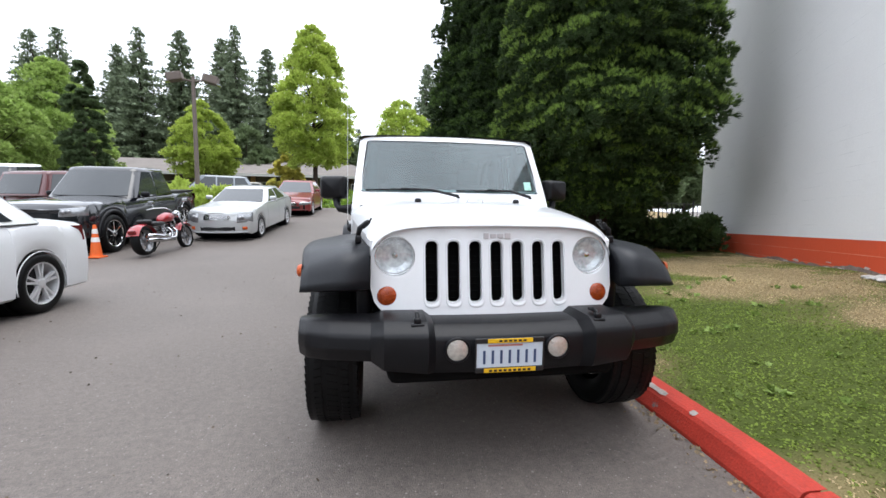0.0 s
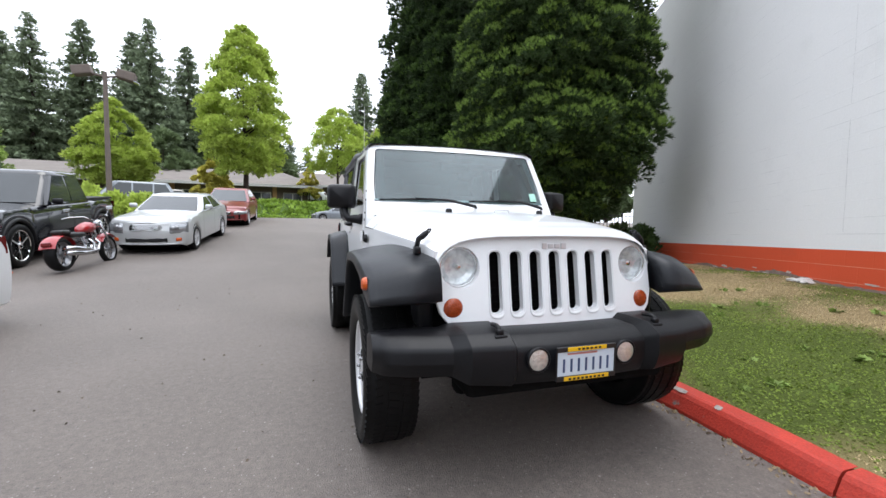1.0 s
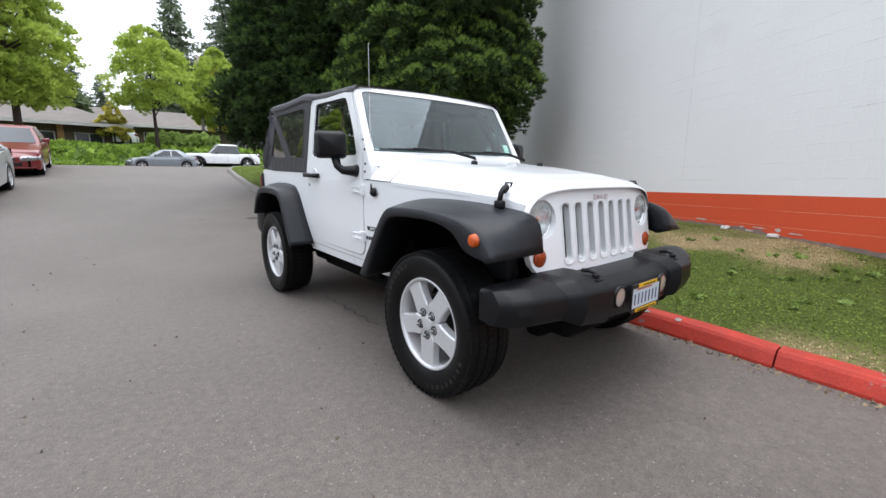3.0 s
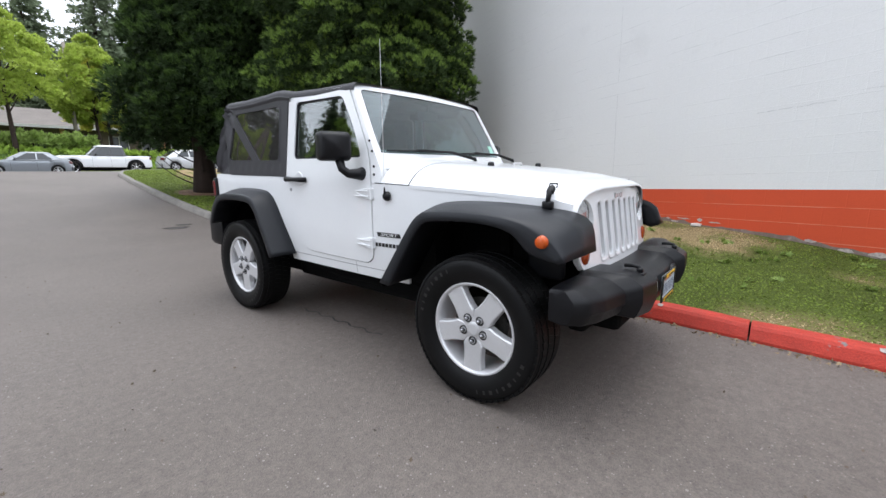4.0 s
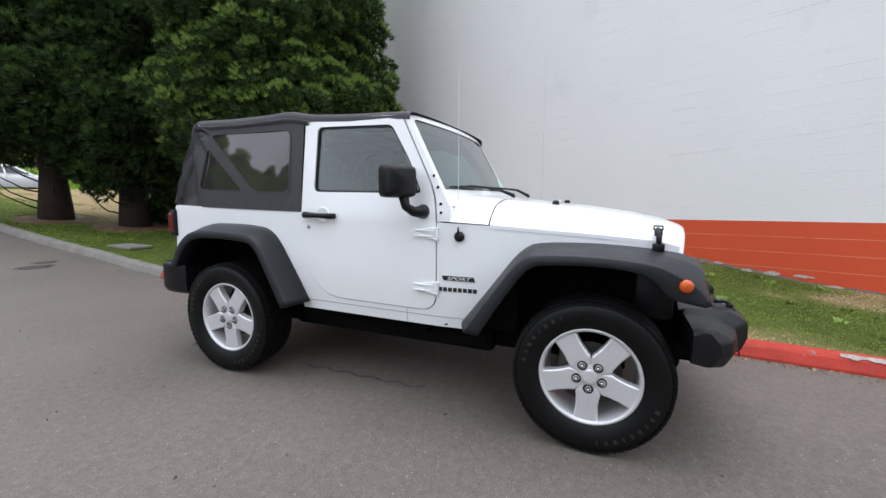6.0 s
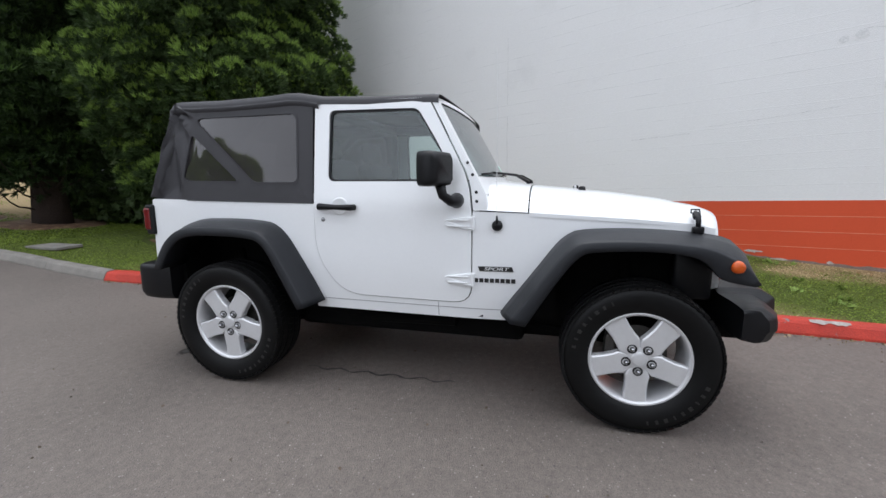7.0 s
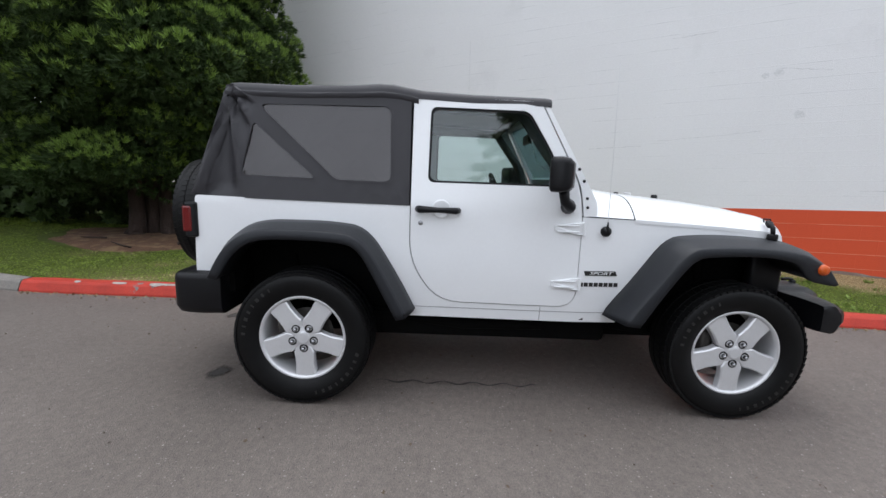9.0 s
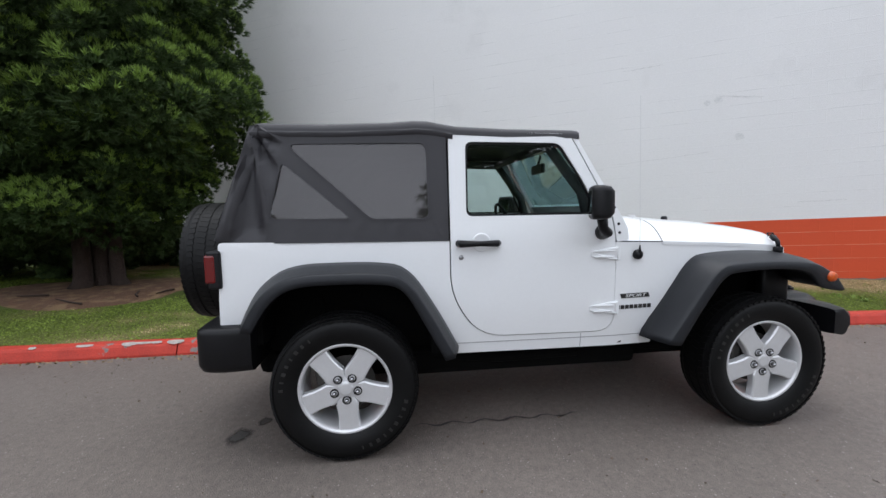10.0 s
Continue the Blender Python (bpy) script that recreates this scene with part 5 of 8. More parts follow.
bm = sheet(rounded([(-0.5, 1.25), (0.5, 1.25), (0.47, 1.62), (-0.47, 1.62)], 0.05), [], lambda u, v, d: (u, lerp(1.86, 1.667, (v - 1.17) / 0.59) + 0.03 * (1 - (u / 0.73) ** 2) - d, v), 0.002, 0.1, (0, 1, 0))
part("vinyl_window", bm, M_vinyl, soft).visible_shadow = False

# cabin
bm = bmesh.new()
for sgn in (-1, 1):
    tube(bm, [(sgn * 0.62, -0.28, 1.05), (sgn * 0.62, -0.20, 1.40), (sgn * 0.60, 0.02, 1.69), (sgn * 0.60, 0.62, 1.71), (sgn * 0.61, 1.0, 1.69), (sgn * 0.63, 1.55, 1.20)], 0.035, 8)
    tube(bm, [(sgn * 0.62, 0.62, 1.0), (sgn * 0.60, 0.62, 1.71)], 0.035, 8)
tube(bm, [(-0.60, 0.62, 1.71), (0.60, 0.62, 1.71)], 0.035, 8)
tube(bm, [(-0.60, 0.02, 1.69), (0.60, 0.02, 1.69)], 0.03, 8)
part("roll_bar", bm, M_interior, offroader, "padded dark roll bar", True)
bm = bmesh.new()
box(bm, (0, -0.33, 1.06), (1.24, 0.26, 0.24), 0.05)
box(bm, (0, -0.20, 0.98), (1.24, 0.16, 0.24), 0.04)
dash = part("dashboard", bm, M_interior, offroader, "dark dashboard")
bm = bmesh.new()
ring = [(0.36 + 0.18 * math.cos(a), 0.02 + 0.06 * math.sin(a), 1.18 + 0.17 * math.sin(a)) for a in np.linspace(0, 2 * math.pi, 25)]
tube(bm, ring, 0.014, 8, cap=False)
tube(bm, [(0.36, 0.02, 1.18), (0.36, -0.2, 1.10)], 0.03, 8)
box(bm, (0.36, 0.02, 1.18), (0.32, 0.03, 0.05), 0.01)
part("steering_wheel", bm, M_interior, dash, smooth=False)
for sgn in (-1, 1):
    bm = bmesh.new()
    box(bm, (sgn * 0.36, 0.40, 0.86), (0.50, 0.52, 0.16), 0.05)
    box(bm, (sgn * 0.36, 0.66, 1.14), (0.48, 0.15, 0.58), 0.06, rot=Matrix.Rotation(-0.22, 3, "X"))
    box(bm, (sgn * 0.36, 0.745, 1.50), (0.25, 0.10, 0.17), 0.045, rot=Matrix.Rotation(-0.15, 3, "X"))
    part("seat", bm, M_seat, offroader, "dark cloth front seat")
bm = bmesh.new()
box(bm, (0, 1.35, 0.95), (1.0, 0.4, 0.15), 0.05)
box(bm, (0, 1.56, 1.18), (1.0, 0.14, 0.45), 0.05, rot=Matrix.Rotation(-0.15, 3, "X"))
part("seat", bm, M_seat, offroader, "dark cloth rear bench")
bm = bmesh.new()
box(bm, (0, -0.14, 1.60), (0.24, 0.03, 0.07), 0.012)
tube(bm, [(0, -0.14, 1.62), (0, -0.16, 1.70)], 0.01, 8)
part("inside_mirror", bm, M_black_plastic, screen, "black inside mirror")

# underneath
bm = bmesh.new()
for sgn in (-1, 1):
    box(bm, (sgn * 0.42, 0.0, 0.44), (0.09, 3.3, 0.11))
    tube(bm, [(sgn * 0.50, -1.21, 0.40), (sgn * 0.50, -1.17, 0.86)], 0.035, 8)
    tube(bm, [(sgn * 0.52, 1.30, 0.36), (sgn * 0.50, 1.40, 0.80)], 0.03, 8)
    tube(bm, [(sgn * 0.50, -1.2, 0.33), (sgn * 0.42, -0.3, 0.42)], 0.025, 8)
tube(bm, [(-0.70, -1.212, 0.393), (0.70, -1.212, 0.393)], 0.045, 10)
tube(bm, [(-0.70, 1.212, 0.393), (0.70, 1.212, 0.393)], 0.045, 10)
lathe(bm, [(0, -0.13), (0.11, -0.10), (0.14, 0), (0.11, 0.10), (0, 0.13)], pose(0.15, -1.212, 0.39, 90), 16)
lathe(bm, [(0, -0.13), (0.11, -0.10), (0.14, 0), (0.11, 0.10), (0, 0.13)], pose(0, 1.212, 0.39, 90), 16)
tube(bm, [(-0.6, -1.36, 0.36), (0.6, -1.36, 0.36)], 0.02, 8)
box(bm, (0.05, 0.0, 0.42), (0.62, 0.9, 0.14), 0.03)
box(bm, (0, 1.62, 0.50), (0.9, 0.24, 0.2), 0.05)
tube(bm, [(-0.55, -0.2, 0.40), (-0.55, 0.3, 0.39), (-0.5, 0.75, 0.42)], 0.035, 8)
# broad boxes added to block light and deepen the shade below the car
box(bm, (0.02, 0.15, 0.37), (1.10, 1.55, 0.17), 0.04)
box(bm, (-0.30, 0.95, 0.38), (0.42, 0.55, 0.18), 0.05)
box(bm, (0, -0.95, 0.40), (0.92, 0.80, 0.20), 0.05)
box(bm, (0, -1.60, 0.43), (1.02, 0.10, 0.16), 0.03)
box(bm, (0.05, 1.66, 0.42), (1.0, 0.26, 0.20), 0.05)
part("chassis", bm, M_dark, offroader, "dark frame rails, axles and tanks with added light-blocking boxes")

# ---- trees ----
M_bark = material("brown_bark", (0.036, 0.023, 0.018), 0.95, vary=0.35, scale=4, fine=40, bump=0.8, bump_scale=30, dist=0.03)
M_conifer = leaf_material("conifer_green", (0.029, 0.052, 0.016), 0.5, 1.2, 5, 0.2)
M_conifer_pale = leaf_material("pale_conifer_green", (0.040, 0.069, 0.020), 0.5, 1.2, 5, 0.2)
# yellow-green tip colours, pale enough to paint light on the clumps' upper sides
M_tips = leaf_material("lit_conifer_tips", (0.165, 0.250, 0.050), 0.35, 1.2, 5, 0.25)
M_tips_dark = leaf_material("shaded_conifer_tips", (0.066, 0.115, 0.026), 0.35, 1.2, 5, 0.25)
M_fir = leaf_material("dark_fir_green", (0.155, 0.195, 0.115), 0.4, 0.5, 3, 0.2)
M_leaf = leaf_material("yellow_green_leaves", (0.40, 0.495, 0.098), 0.28, 0.5, 3, 0.45)
M_leaf_dark = leaf_material("mid_green_leaves", (0.32, 0.43, 0.12), 0.4, 0.5, 3, 0.35)
M_leaf_far = leaf_material("far_dull_leaves", (0.115, 0.155, 0.070), 0.4, 0.5, 3, 0.3)
M_leaf_orange = leaf_material("turning_leaves", (0.62, 0.57, 0.14), 0.4, 0.6, 3, 0.4)
M_shrub = leaf_material("dark_shrub_leaves", (0.055, 0.088, 0.028), 0.5, 2, 9, 0.2)


def sprig(kind, gen):
    """Points and faces of one small spray: leaflets that share a base."""
    v, f = [], []
    if kind == "scale":
        fan = [(0, 1.0, 0.13), (0.32, 0.9, 0.12), (-0.32, 0.9, 0.12), (0.7, 0.74, 0.12), (-0.7, 0.74, 0.12), (1.15, 0.55, 0.11), (-1.15, 0.55, 0.11)]
    elif kind == "tuft":
        for k in range(9):
            az, an, ln = k * 2.399, 0.12 + 0.10 * k, 1.0 - 0.045 * k
            d = np.array([math.sin(an) * math.cos(az), math.sin(an) * math.sin(az), math.cos(an)])
            w = np.array([-math.sin(az), math.cos(az), 0.0]) * 0.075
            q = np.array([0.0, 0.0, 0.03 * k])
            v += [tuple(q + d * 0.15 + w), tuple(q + d * ln), tuple(q + d * 0.15 - w)]
            f.append((3 * k, 3 * k + 1, 3 * k + 2))
        return np.array(v), np.array(f)
    elif kind == "fir":
        fan = [(0, 1.0, 0.20), (0.6, 0.85, 0.18), (-0.6, 0.85, 0.18)]
    else:
        fan = [(0, 1.0, 0.42), (0.9, 0.9, 0.40), (-0.9, 0.9, 0.40), (1.9, 0.75, 0.38), (-1.9, 0.75, 0.38)]
    v = []
    for a, ln, w in fan:
        d = np.array([math.sin(a), 0.0, math.cos(a)])
        s = np.array([math.cos(a), 0.0, -math.sin(a)])
        lift = gen.uniform(-0.28, 0.28)
        b = len(v)
        v += [tuple(d * ln * 0.12 + s * w), tuple(d * ln + np.array([0, lift, 0])), tuple(d * ln * 0.12 - s * w)]
        f.append((b, b + 1, b + 2))
    return np.array(v), np.array(f)


def scatter(points, dirs, sizes, kind, gen):
    """Sprays at points, their tips along dirs, turned at random."""
    n = len(points)
    v, f = sprig(kind, gen)
    d = dirs / np.maximum(np.linalg.norm(dirs, axis=1, keepdims=True), 1e-6)
    r = gen.normal(size=(n, 3))
    a = np.cross(d, r)
    a /= np.maximum(np.linalg.norm(a, axis=1, keepdims=True), 1e-6)
    b = np.cross(d, a)
    rot = np.stack([a, b, d], axis=2)
    out = np.einsum("nij,kj->nki", rot, v) * sizes[:, None, None] + points[:, None, :]
    faces = f[None] + (np.arange(n) * len(v))[:, None, None]
    return out.reshape(-1, 3), faces.reshape(-1, 3)


def lobes(gen, n, zlo, zhi, radius, size, squash=0.8, inner=0.0, dense=99.0):
    """Centres of foliage masses on and inside a crown of that radius by height."""
    out = []
    while len(out) < n:
        z = gen.uniform(zlo, zhi)
        r = radius(z)
        if gen.uniform(0, 1) > (r + 0.15) / 3.0 * (1.0 if z < dense else 0.4):
            continue
        a = gen.uniform(0, 2 * math.pi)
        k = gen.uniform(0.72, 0.98) if gen.uniform() > inner else gen.uniform(0.2, 0.7)
        out.append((r * k * math.cos(a), r * k * math.sin(a), z, size * gen.uniform(0.65, 1.25) * (0.55 + 0.45 * min(r / 2.0, 1)), a))
    return out


def clumps(gen, n, zlo, zhi, radius, size, apart, top):
    """Foliage clumps spaced over the crown's surface, closer together below the height top."""
    out, tries = [], 0
    while len(out) < n and tries < n * 40:
        tries += 1
        z = zlo + (zhi - zlo) * gen.uniform() ** 1.6
        a = gen.uniform(0, 2 * math.pi)
        bulge = 1 + 0.30 * noise.noise(Vector((2.0 * math.cos(a), 2.0 * math.sin(a), z * 0.9)))
        r = radius(z) * bulge * gen.uniform(0.74, 1.02)
        p = (r * math.cos(a), r * math.sin(a), z)
        gap = apart * (1.0 if z < top else 1.7)
        if any((p[0] - q[0]) ** 2 + (p[1] - q[1]) ** 2 + (p[2] - q[2]) ** 2 < (gap * gen.uniform(0.75, 1.15)) ** 2 for q in out):
            continue
        out.append((*p, size * gen.uniform(0.55, 1.45) * (1.0 if z < top else 1.6), a + gen.normal() * 0.5))
    return out


def plumed(gen, lb, per, size, mat, tip_mat, heart):
    """Clumps of needle tufts that point outwards and up, upper ones paler to paint in sky light, over dark inner
    sprays.
    """
    P, D, S, T = [], [], [], []
    for x, y, z, r, a in lb:
        out = np.array([math.cos(a), math.sin(a), 0.0])
        q = gen.normal(size=(per, 3)) + out * 0.7 + np.array([0, 0, 0.35])
        q /= np.linalg.norm(q, axis=1, keepdims=True)
        rad = gen.uniform(0.45, 1.0, size=(per, 1)) ** 0.7
        P.append(np.array([x, y, z]) + q * rad * r * np.array([1.0, 1.0, 0.85]))
        D.append(q + out * 0.25 + np.array([0, 0, 0.45]) + gen.normal(size=(per, 3)) * 0.2)
        S.append(size * gen.uniform(0.7, 1.25, size=per) * (r / 0.3) ** 0.4)
        # tufts facing up and out get the paler colour, as if lit from above
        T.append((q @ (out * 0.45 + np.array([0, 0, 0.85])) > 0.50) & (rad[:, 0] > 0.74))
    P, D, S, T = np.concatenate(P), np.concatenate(D), np.concatenate(S), np.concatenate(T)
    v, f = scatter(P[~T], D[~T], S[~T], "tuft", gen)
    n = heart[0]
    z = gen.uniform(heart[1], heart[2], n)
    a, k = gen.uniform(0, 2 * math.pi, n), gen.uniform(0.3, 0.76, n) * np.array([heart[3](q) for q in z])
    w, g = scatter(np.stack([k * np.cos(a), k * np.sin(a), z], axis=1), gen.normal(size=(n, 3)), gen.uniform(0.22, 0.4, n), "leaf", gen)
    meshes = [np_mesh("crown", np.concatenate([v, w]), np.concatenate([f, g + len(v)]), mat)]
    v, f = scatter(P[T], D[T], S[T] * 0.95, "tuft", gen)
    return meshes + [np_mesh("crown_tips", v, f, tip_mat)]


def crown(name, gen, lb, per, size, kind, mat, up=0.5, tips=None, tip_mat=None, flat=None):
    """Leaves over the lobes; tips adds paler sprays on their outer and upper sides; flat spreads them in layers."""
    P, D, S, T = [], [], [], []
    for x, y, z, r, a in lb:
        q = gen.normal(size=(per, 3))
        q /= np.linalg.norm(q, axis=1, keepdims=True)
        rad = gen.uniform(0.55, 1.05, size=(per, 1))
        if flat:
            rad = gen.uniform(0.0, 1.15, size=(per, 1)) ** 0.6
        p = np.array([x, y, z]) + q * rad * r * np.array([1.3, 1.3, flat] if flat else [1, 1, 0.85])
        if flat:
            p[:, 2] -= 0.35 * (np.hypot(p[:, 0], p[:, 1]) - math.hypot(x, y))
        out = np.array([math.cos(a), math.sin(a), 0.0])
        d = q * 0.8 + out * 0.5 + np.array([0, 0, up]) + gen.normal(size=(per, 3)) * 0.25
        P.append(p), D.append(d), S.append(size * gen.uniform(0.7, 1.3, size=per))
        T.append((q @ (out * 0.75 + np.array([0, 0, 0.65])) > (tips if tips is not None else 9)) & (rad[:, 0] > 0.72))
    P, D, S, T = np.concatenate(P), np.concatenate(D), np.concatenate(S), np.concatenate(T)
    v, f = scatter(P[~T], D[~T], S[~T], kind, gen)
    meshes = [np_mesh(name, v, f, mat)]
    if tips is not None and T.any():
        v, f = scatter(P[T], D[T], S[T] * 0.95, kind, gen)
        meshes.append(np_mesh(name + "_tips", v, f, tip_mat))
    return meshes


def trunk_mesh(gen, h, r, forks=0, lean=0.0, roots=True, fork_at=0.35, spread=1.2):
    bm = bmesh.new()
    n = 9
    pts = [(gen.uniform(-1, 1) * 0.02 * h * k / n + lean * k / n, gen.uniform(-1, 1) * 0.02 * h * k / n, h * k / n - 0.15) for k in range(n + 1)]
    tube(bm, pts, [r * (1.35 if k == 0 and roots else 1) * (1 - 0.85 * k / n) + 0.01 for k in range(n + 1)], 10)
    for k in range(forks):
        z = h * gen.uniform(fork_at, 0.8)
        a = gen.uniform(0, 2 * math.pi)
        ln = spread * gen.uniform(0.6, 1.2) * (1.1 - z / h)
        p = [(0, 0, z), (0.4 * ln * math.cos(a), 0.4 * ln * math.sin(a), z + 0.35 * ln), (ln * math.cos(a), ln * math.sin(a), z + 1.0 * ln)]
        tube(bm, p, [r * 0.35, r * 0.22, r * 0.06], 6)
    return to_mesh("trunk", bm, M_bark, True)


def tree(name, label, m, trunk, leaves, category="tree", group="", extra=()):
    t = thing(name, label, category, m, group)
    obj("trunk", trunk, t)
    for k, one in enumerate(leaves):
        obj("crown" if k == 0 else "young_growth", one, t)
    return t


# three big conifers on the lawn
gen = np.random.default_rng(11)
def rc(z):
    return table(z, [(0.5, 0.6), (1.0, 0.95), (1.6, 1.45), (2.3, 1.93), (3.2, 2.16), (4.5, 2.14), (7, 1.85), (10, 1.2), (12.5, 0.2)])


lb = clumps(gen, 600, 0.95, 12.2, rc, 0.32, 0.41, 6.0)
for _ in range(26):
    a, r, z = gen.uniform(1.5, 3.7), gen.uniform(1.2, 1.75), gen.uniform(1.0, 1.45)
    lb.append((r * math.cos(a), r * math.sin(a), z, 0.28, a))
bm = bmesh.new()
for dx, dy, r, lean in ((0.0, 0.0, 0.19, 0.0), (-0.27, 0.10, 0.12, -0.5), (-0.10, -0.26, 0.10, 0.45), (0.22, 0.16, 0.12, 0.4)):
    tube(bm, [(dx * 1.5, dy * 1.5, -0.12), (dx * 1.15, dy * 1.15, 0.10), (dx + lean * 0.06, dy, 0.5), (dx * 0.9 + lean * 0.22, dy * 0.9, 1.2), (dx * 0.8 + lean * 0.6, dy * 0.8, 2.6), (dx + lean, dy, 6.5), (dx * 0.5, dy * 0.5, 11.5)],
         [r * 1.7, r * 1.15, r, r * 0.92, r * 0.8, r * 0.45, 0.02], 10)
for k in range(60):
    a, z = gen.uniform(0, 6.28), gen.uniform(0.9, 6.5)
    ln = rc(z) * gen.uniform(0.5, 0.8)
    tube(bm, [(0, 0, z), (0.5 * ln * math.cos(a), 0.5 * ln * math.sin(a), z + 0.05 * ln), (ln * math.cos(a), ln * math.sin(a), z + 0.3 * ln)], [0.035, 0.022, 0.006], 5)
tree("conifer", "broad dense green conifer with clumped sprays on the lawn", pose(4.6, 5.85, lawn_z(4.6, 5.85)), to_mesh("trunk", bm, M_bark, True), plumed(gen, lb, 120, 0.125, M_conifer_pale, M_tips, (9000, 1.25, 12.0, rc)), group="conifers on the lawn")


def rb(z):
    return table(z, [(0.7, 0.5), (1.4, 0.95), (2.0, 1.2), (3, 1.4), (4.5, 1.45), (8, 1.3), (11, 0.8), (13.5, 0.15)])


for (x, y), h, low, wide in (((3.75, 9.75), 1.0, 0.95, ((0, 1.0), (9, 1.0))), ((2.95, 11.45), 0.94, 1.55, ((2, 1.25), (3.5, 1.12), (5.5, 0.84)))):
    lb = clumps(gen, 330, low, 13.2 * h, lambda z: table(z, wide) * rb(z / h), 0.36, 0.40, 7.0)
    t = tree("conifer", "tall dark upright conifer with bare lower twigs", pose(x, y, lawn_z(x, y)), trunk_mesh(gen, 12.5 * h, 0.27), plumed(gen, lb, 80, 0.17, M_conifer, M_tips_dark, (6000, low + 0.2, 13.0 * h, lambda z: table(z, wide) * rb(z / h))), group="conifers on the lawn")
    for k in range(7):
        bm = bmesh.new()
        a, z, ln = gen.uniform(2.2, 5.4), gen.uniform(0.25, 1.1), gen.uniform(0.8, 1.3)
        sway = gen.uniform(-0.25, 0.25)
        tube(bm, [((0.15 + ln * q) * math.cos(a + sway * q * q), (0.15 + ln * q) * math.sin(a + sway * q * q), z + ln * (0.12 * q + 0.62 * q ** 2.2) + 0.02 * gen.normal()) for q in np.linspace(0, 1, 8)], [0.026 - 0.02 * k / 7 for k in range(8)], 6)
        part("bare_branch", bm, M_bark, t, smooth=True)

# bare earth below the conifers, and a dark shrub row by the wall, partly standing in for shade
M_earth = material("bare_earth", (0.105, 0.052, 0.027), 0.95, vary=0.3, scale=6, fine=60, bump=0.8, bump_scale=60, dist=0.02, second=(0.18, 0.11, 0.055), second_at=(0.5, 0.6), second_scale=5)
for x, y, rx, ry in EARTH:
    bm = bmesh.new()
    ring = [[(x + rx * k * math.cos(a) * (1 + 0.12 * math.sin(3 * a + x)), y + ry * k * math.sin(a) * (1 + 0.12 * math.cos(5 * a)), 0) for a in np.linspace(0, 2 * math.pi, 37)[:-1]] for k in (0.03, 0.25, 0.5, 0.75, 1.0)]
    ring = [[(p[0], p[1], lawn_z(p[0], p[1]) + (0.022 if i < 4 else -0.02)) for p in r] for i, r in enumerate(ring)]
    loft(bm, ring, closed=True)
    tagged(part("earth_patch", bm, M_earth, None, "bare brown earth with needle litter", True), category="ground", kind="structure")
for x, y, a, ln in ((3.3, 4.6, 0.5, 0.45), (2.95, 5.1, 1.1, 0.6), (3.7, 4.3, 2.6, 0.3), (4.4, 4.4, 0.2, 0.35), (3.5, 5.9, 1.7, 0.4)):
    bm = bmesh.new()
    pts = [(x + math.cos(a) * ln * q, y + math.sin(a) * ln * q + 0.03 * math.sin(5 * q)) for q in (0, 0.3, 0.65, 1.0)]
    tube(bm, [(px, py, lawn_z(px, py) + 0.034) for px, py in pts], [0.014, 0.012, 0.010, 0.005], 6)
    tagged(part("stick", bm, M_bark, None, "fallen brown stick lying on the bare earth", True), category="stick", group="sticks under the conifer")
# shrubs from y = 7.6 on are added to fill in dark tree shade
for x, y, r in ((5.5, 7.1, 0.75), (6.25, 6.7, 0.72), (6.95, 6.3, 0.65), (7.5, 6.0, 0.55), (5.4, 8.1, 0.8), (5.0, 9.0, 0.75), (6.2, 7.6, 0.7), (4.7, 9.6, 0.6), (8.2, 6.9, 0.8), (5.7, 9.5, 1.15), (6.4, 10.4, 1.2), (7.0, 11.3, 1.2)):
    t = thing("shrub", "low dark green shrub by the wall, some added for tree shade", "shrub", pose(x, y, lawn_z(x, y)), "shrubs by the wall")
    lb = [(0.55 * r * gen.normal(), 0.55 * r * gen.normal(), 0.25 + 0.45 * r * abs(gen.normal()) * 0.8, 0.3, gen.uniform(0, 6.28)) for _ in range(16 if r < 1 else 34)]
    obj("foliage", crown("foliage", gen, lb, 60, 0.12, "leaf", M_shrub, 0.5)[0], t)
    bm = bmesh.new()
    for k in range(5):
        a = k * 1.26
        tube(bm, [(0.04 * math.cos(a), 0.04 * math.sin(a), -0.05), (0.25 * math.cos(a), 0.25 * math.sin(a), 0.45)], [0.02, 0.008], 6)
    part("stem", bm, M_bark, t)

# street trees with fresh yellow-green leaves
def ovate(zlo, zhi, r):
    def f(z):
        t = (z - zlo) / (zhi - zlo)
        return max(r * table(t, [(-0.1, 0.25), (0.0, 0.55), (0.12, 0.88), (0.3, 1.0), (0.5, 0.88), (0.7, 0.64), (0.85, 0.38), (1.0, 0.08)]), 0.05)
    return f


def leafy(h, r, n, mat, seed, low=0.22, per=54, size=0.20):
    g = np.random.default_rng(seed)
    f = ovate(h * low, h, r)
    lb = lobes(g, int(n * 2.7), h * low, h * 0.99, f, r * 0.165, inner=0.25)
    return trunk_mesh(g, h * 0.8, 0.016 * h, 14, spread=r), crown("crown", g, lb, int(per * 2.3), size * 0.66, "leaf", mat, 0.15, flat=0.72)


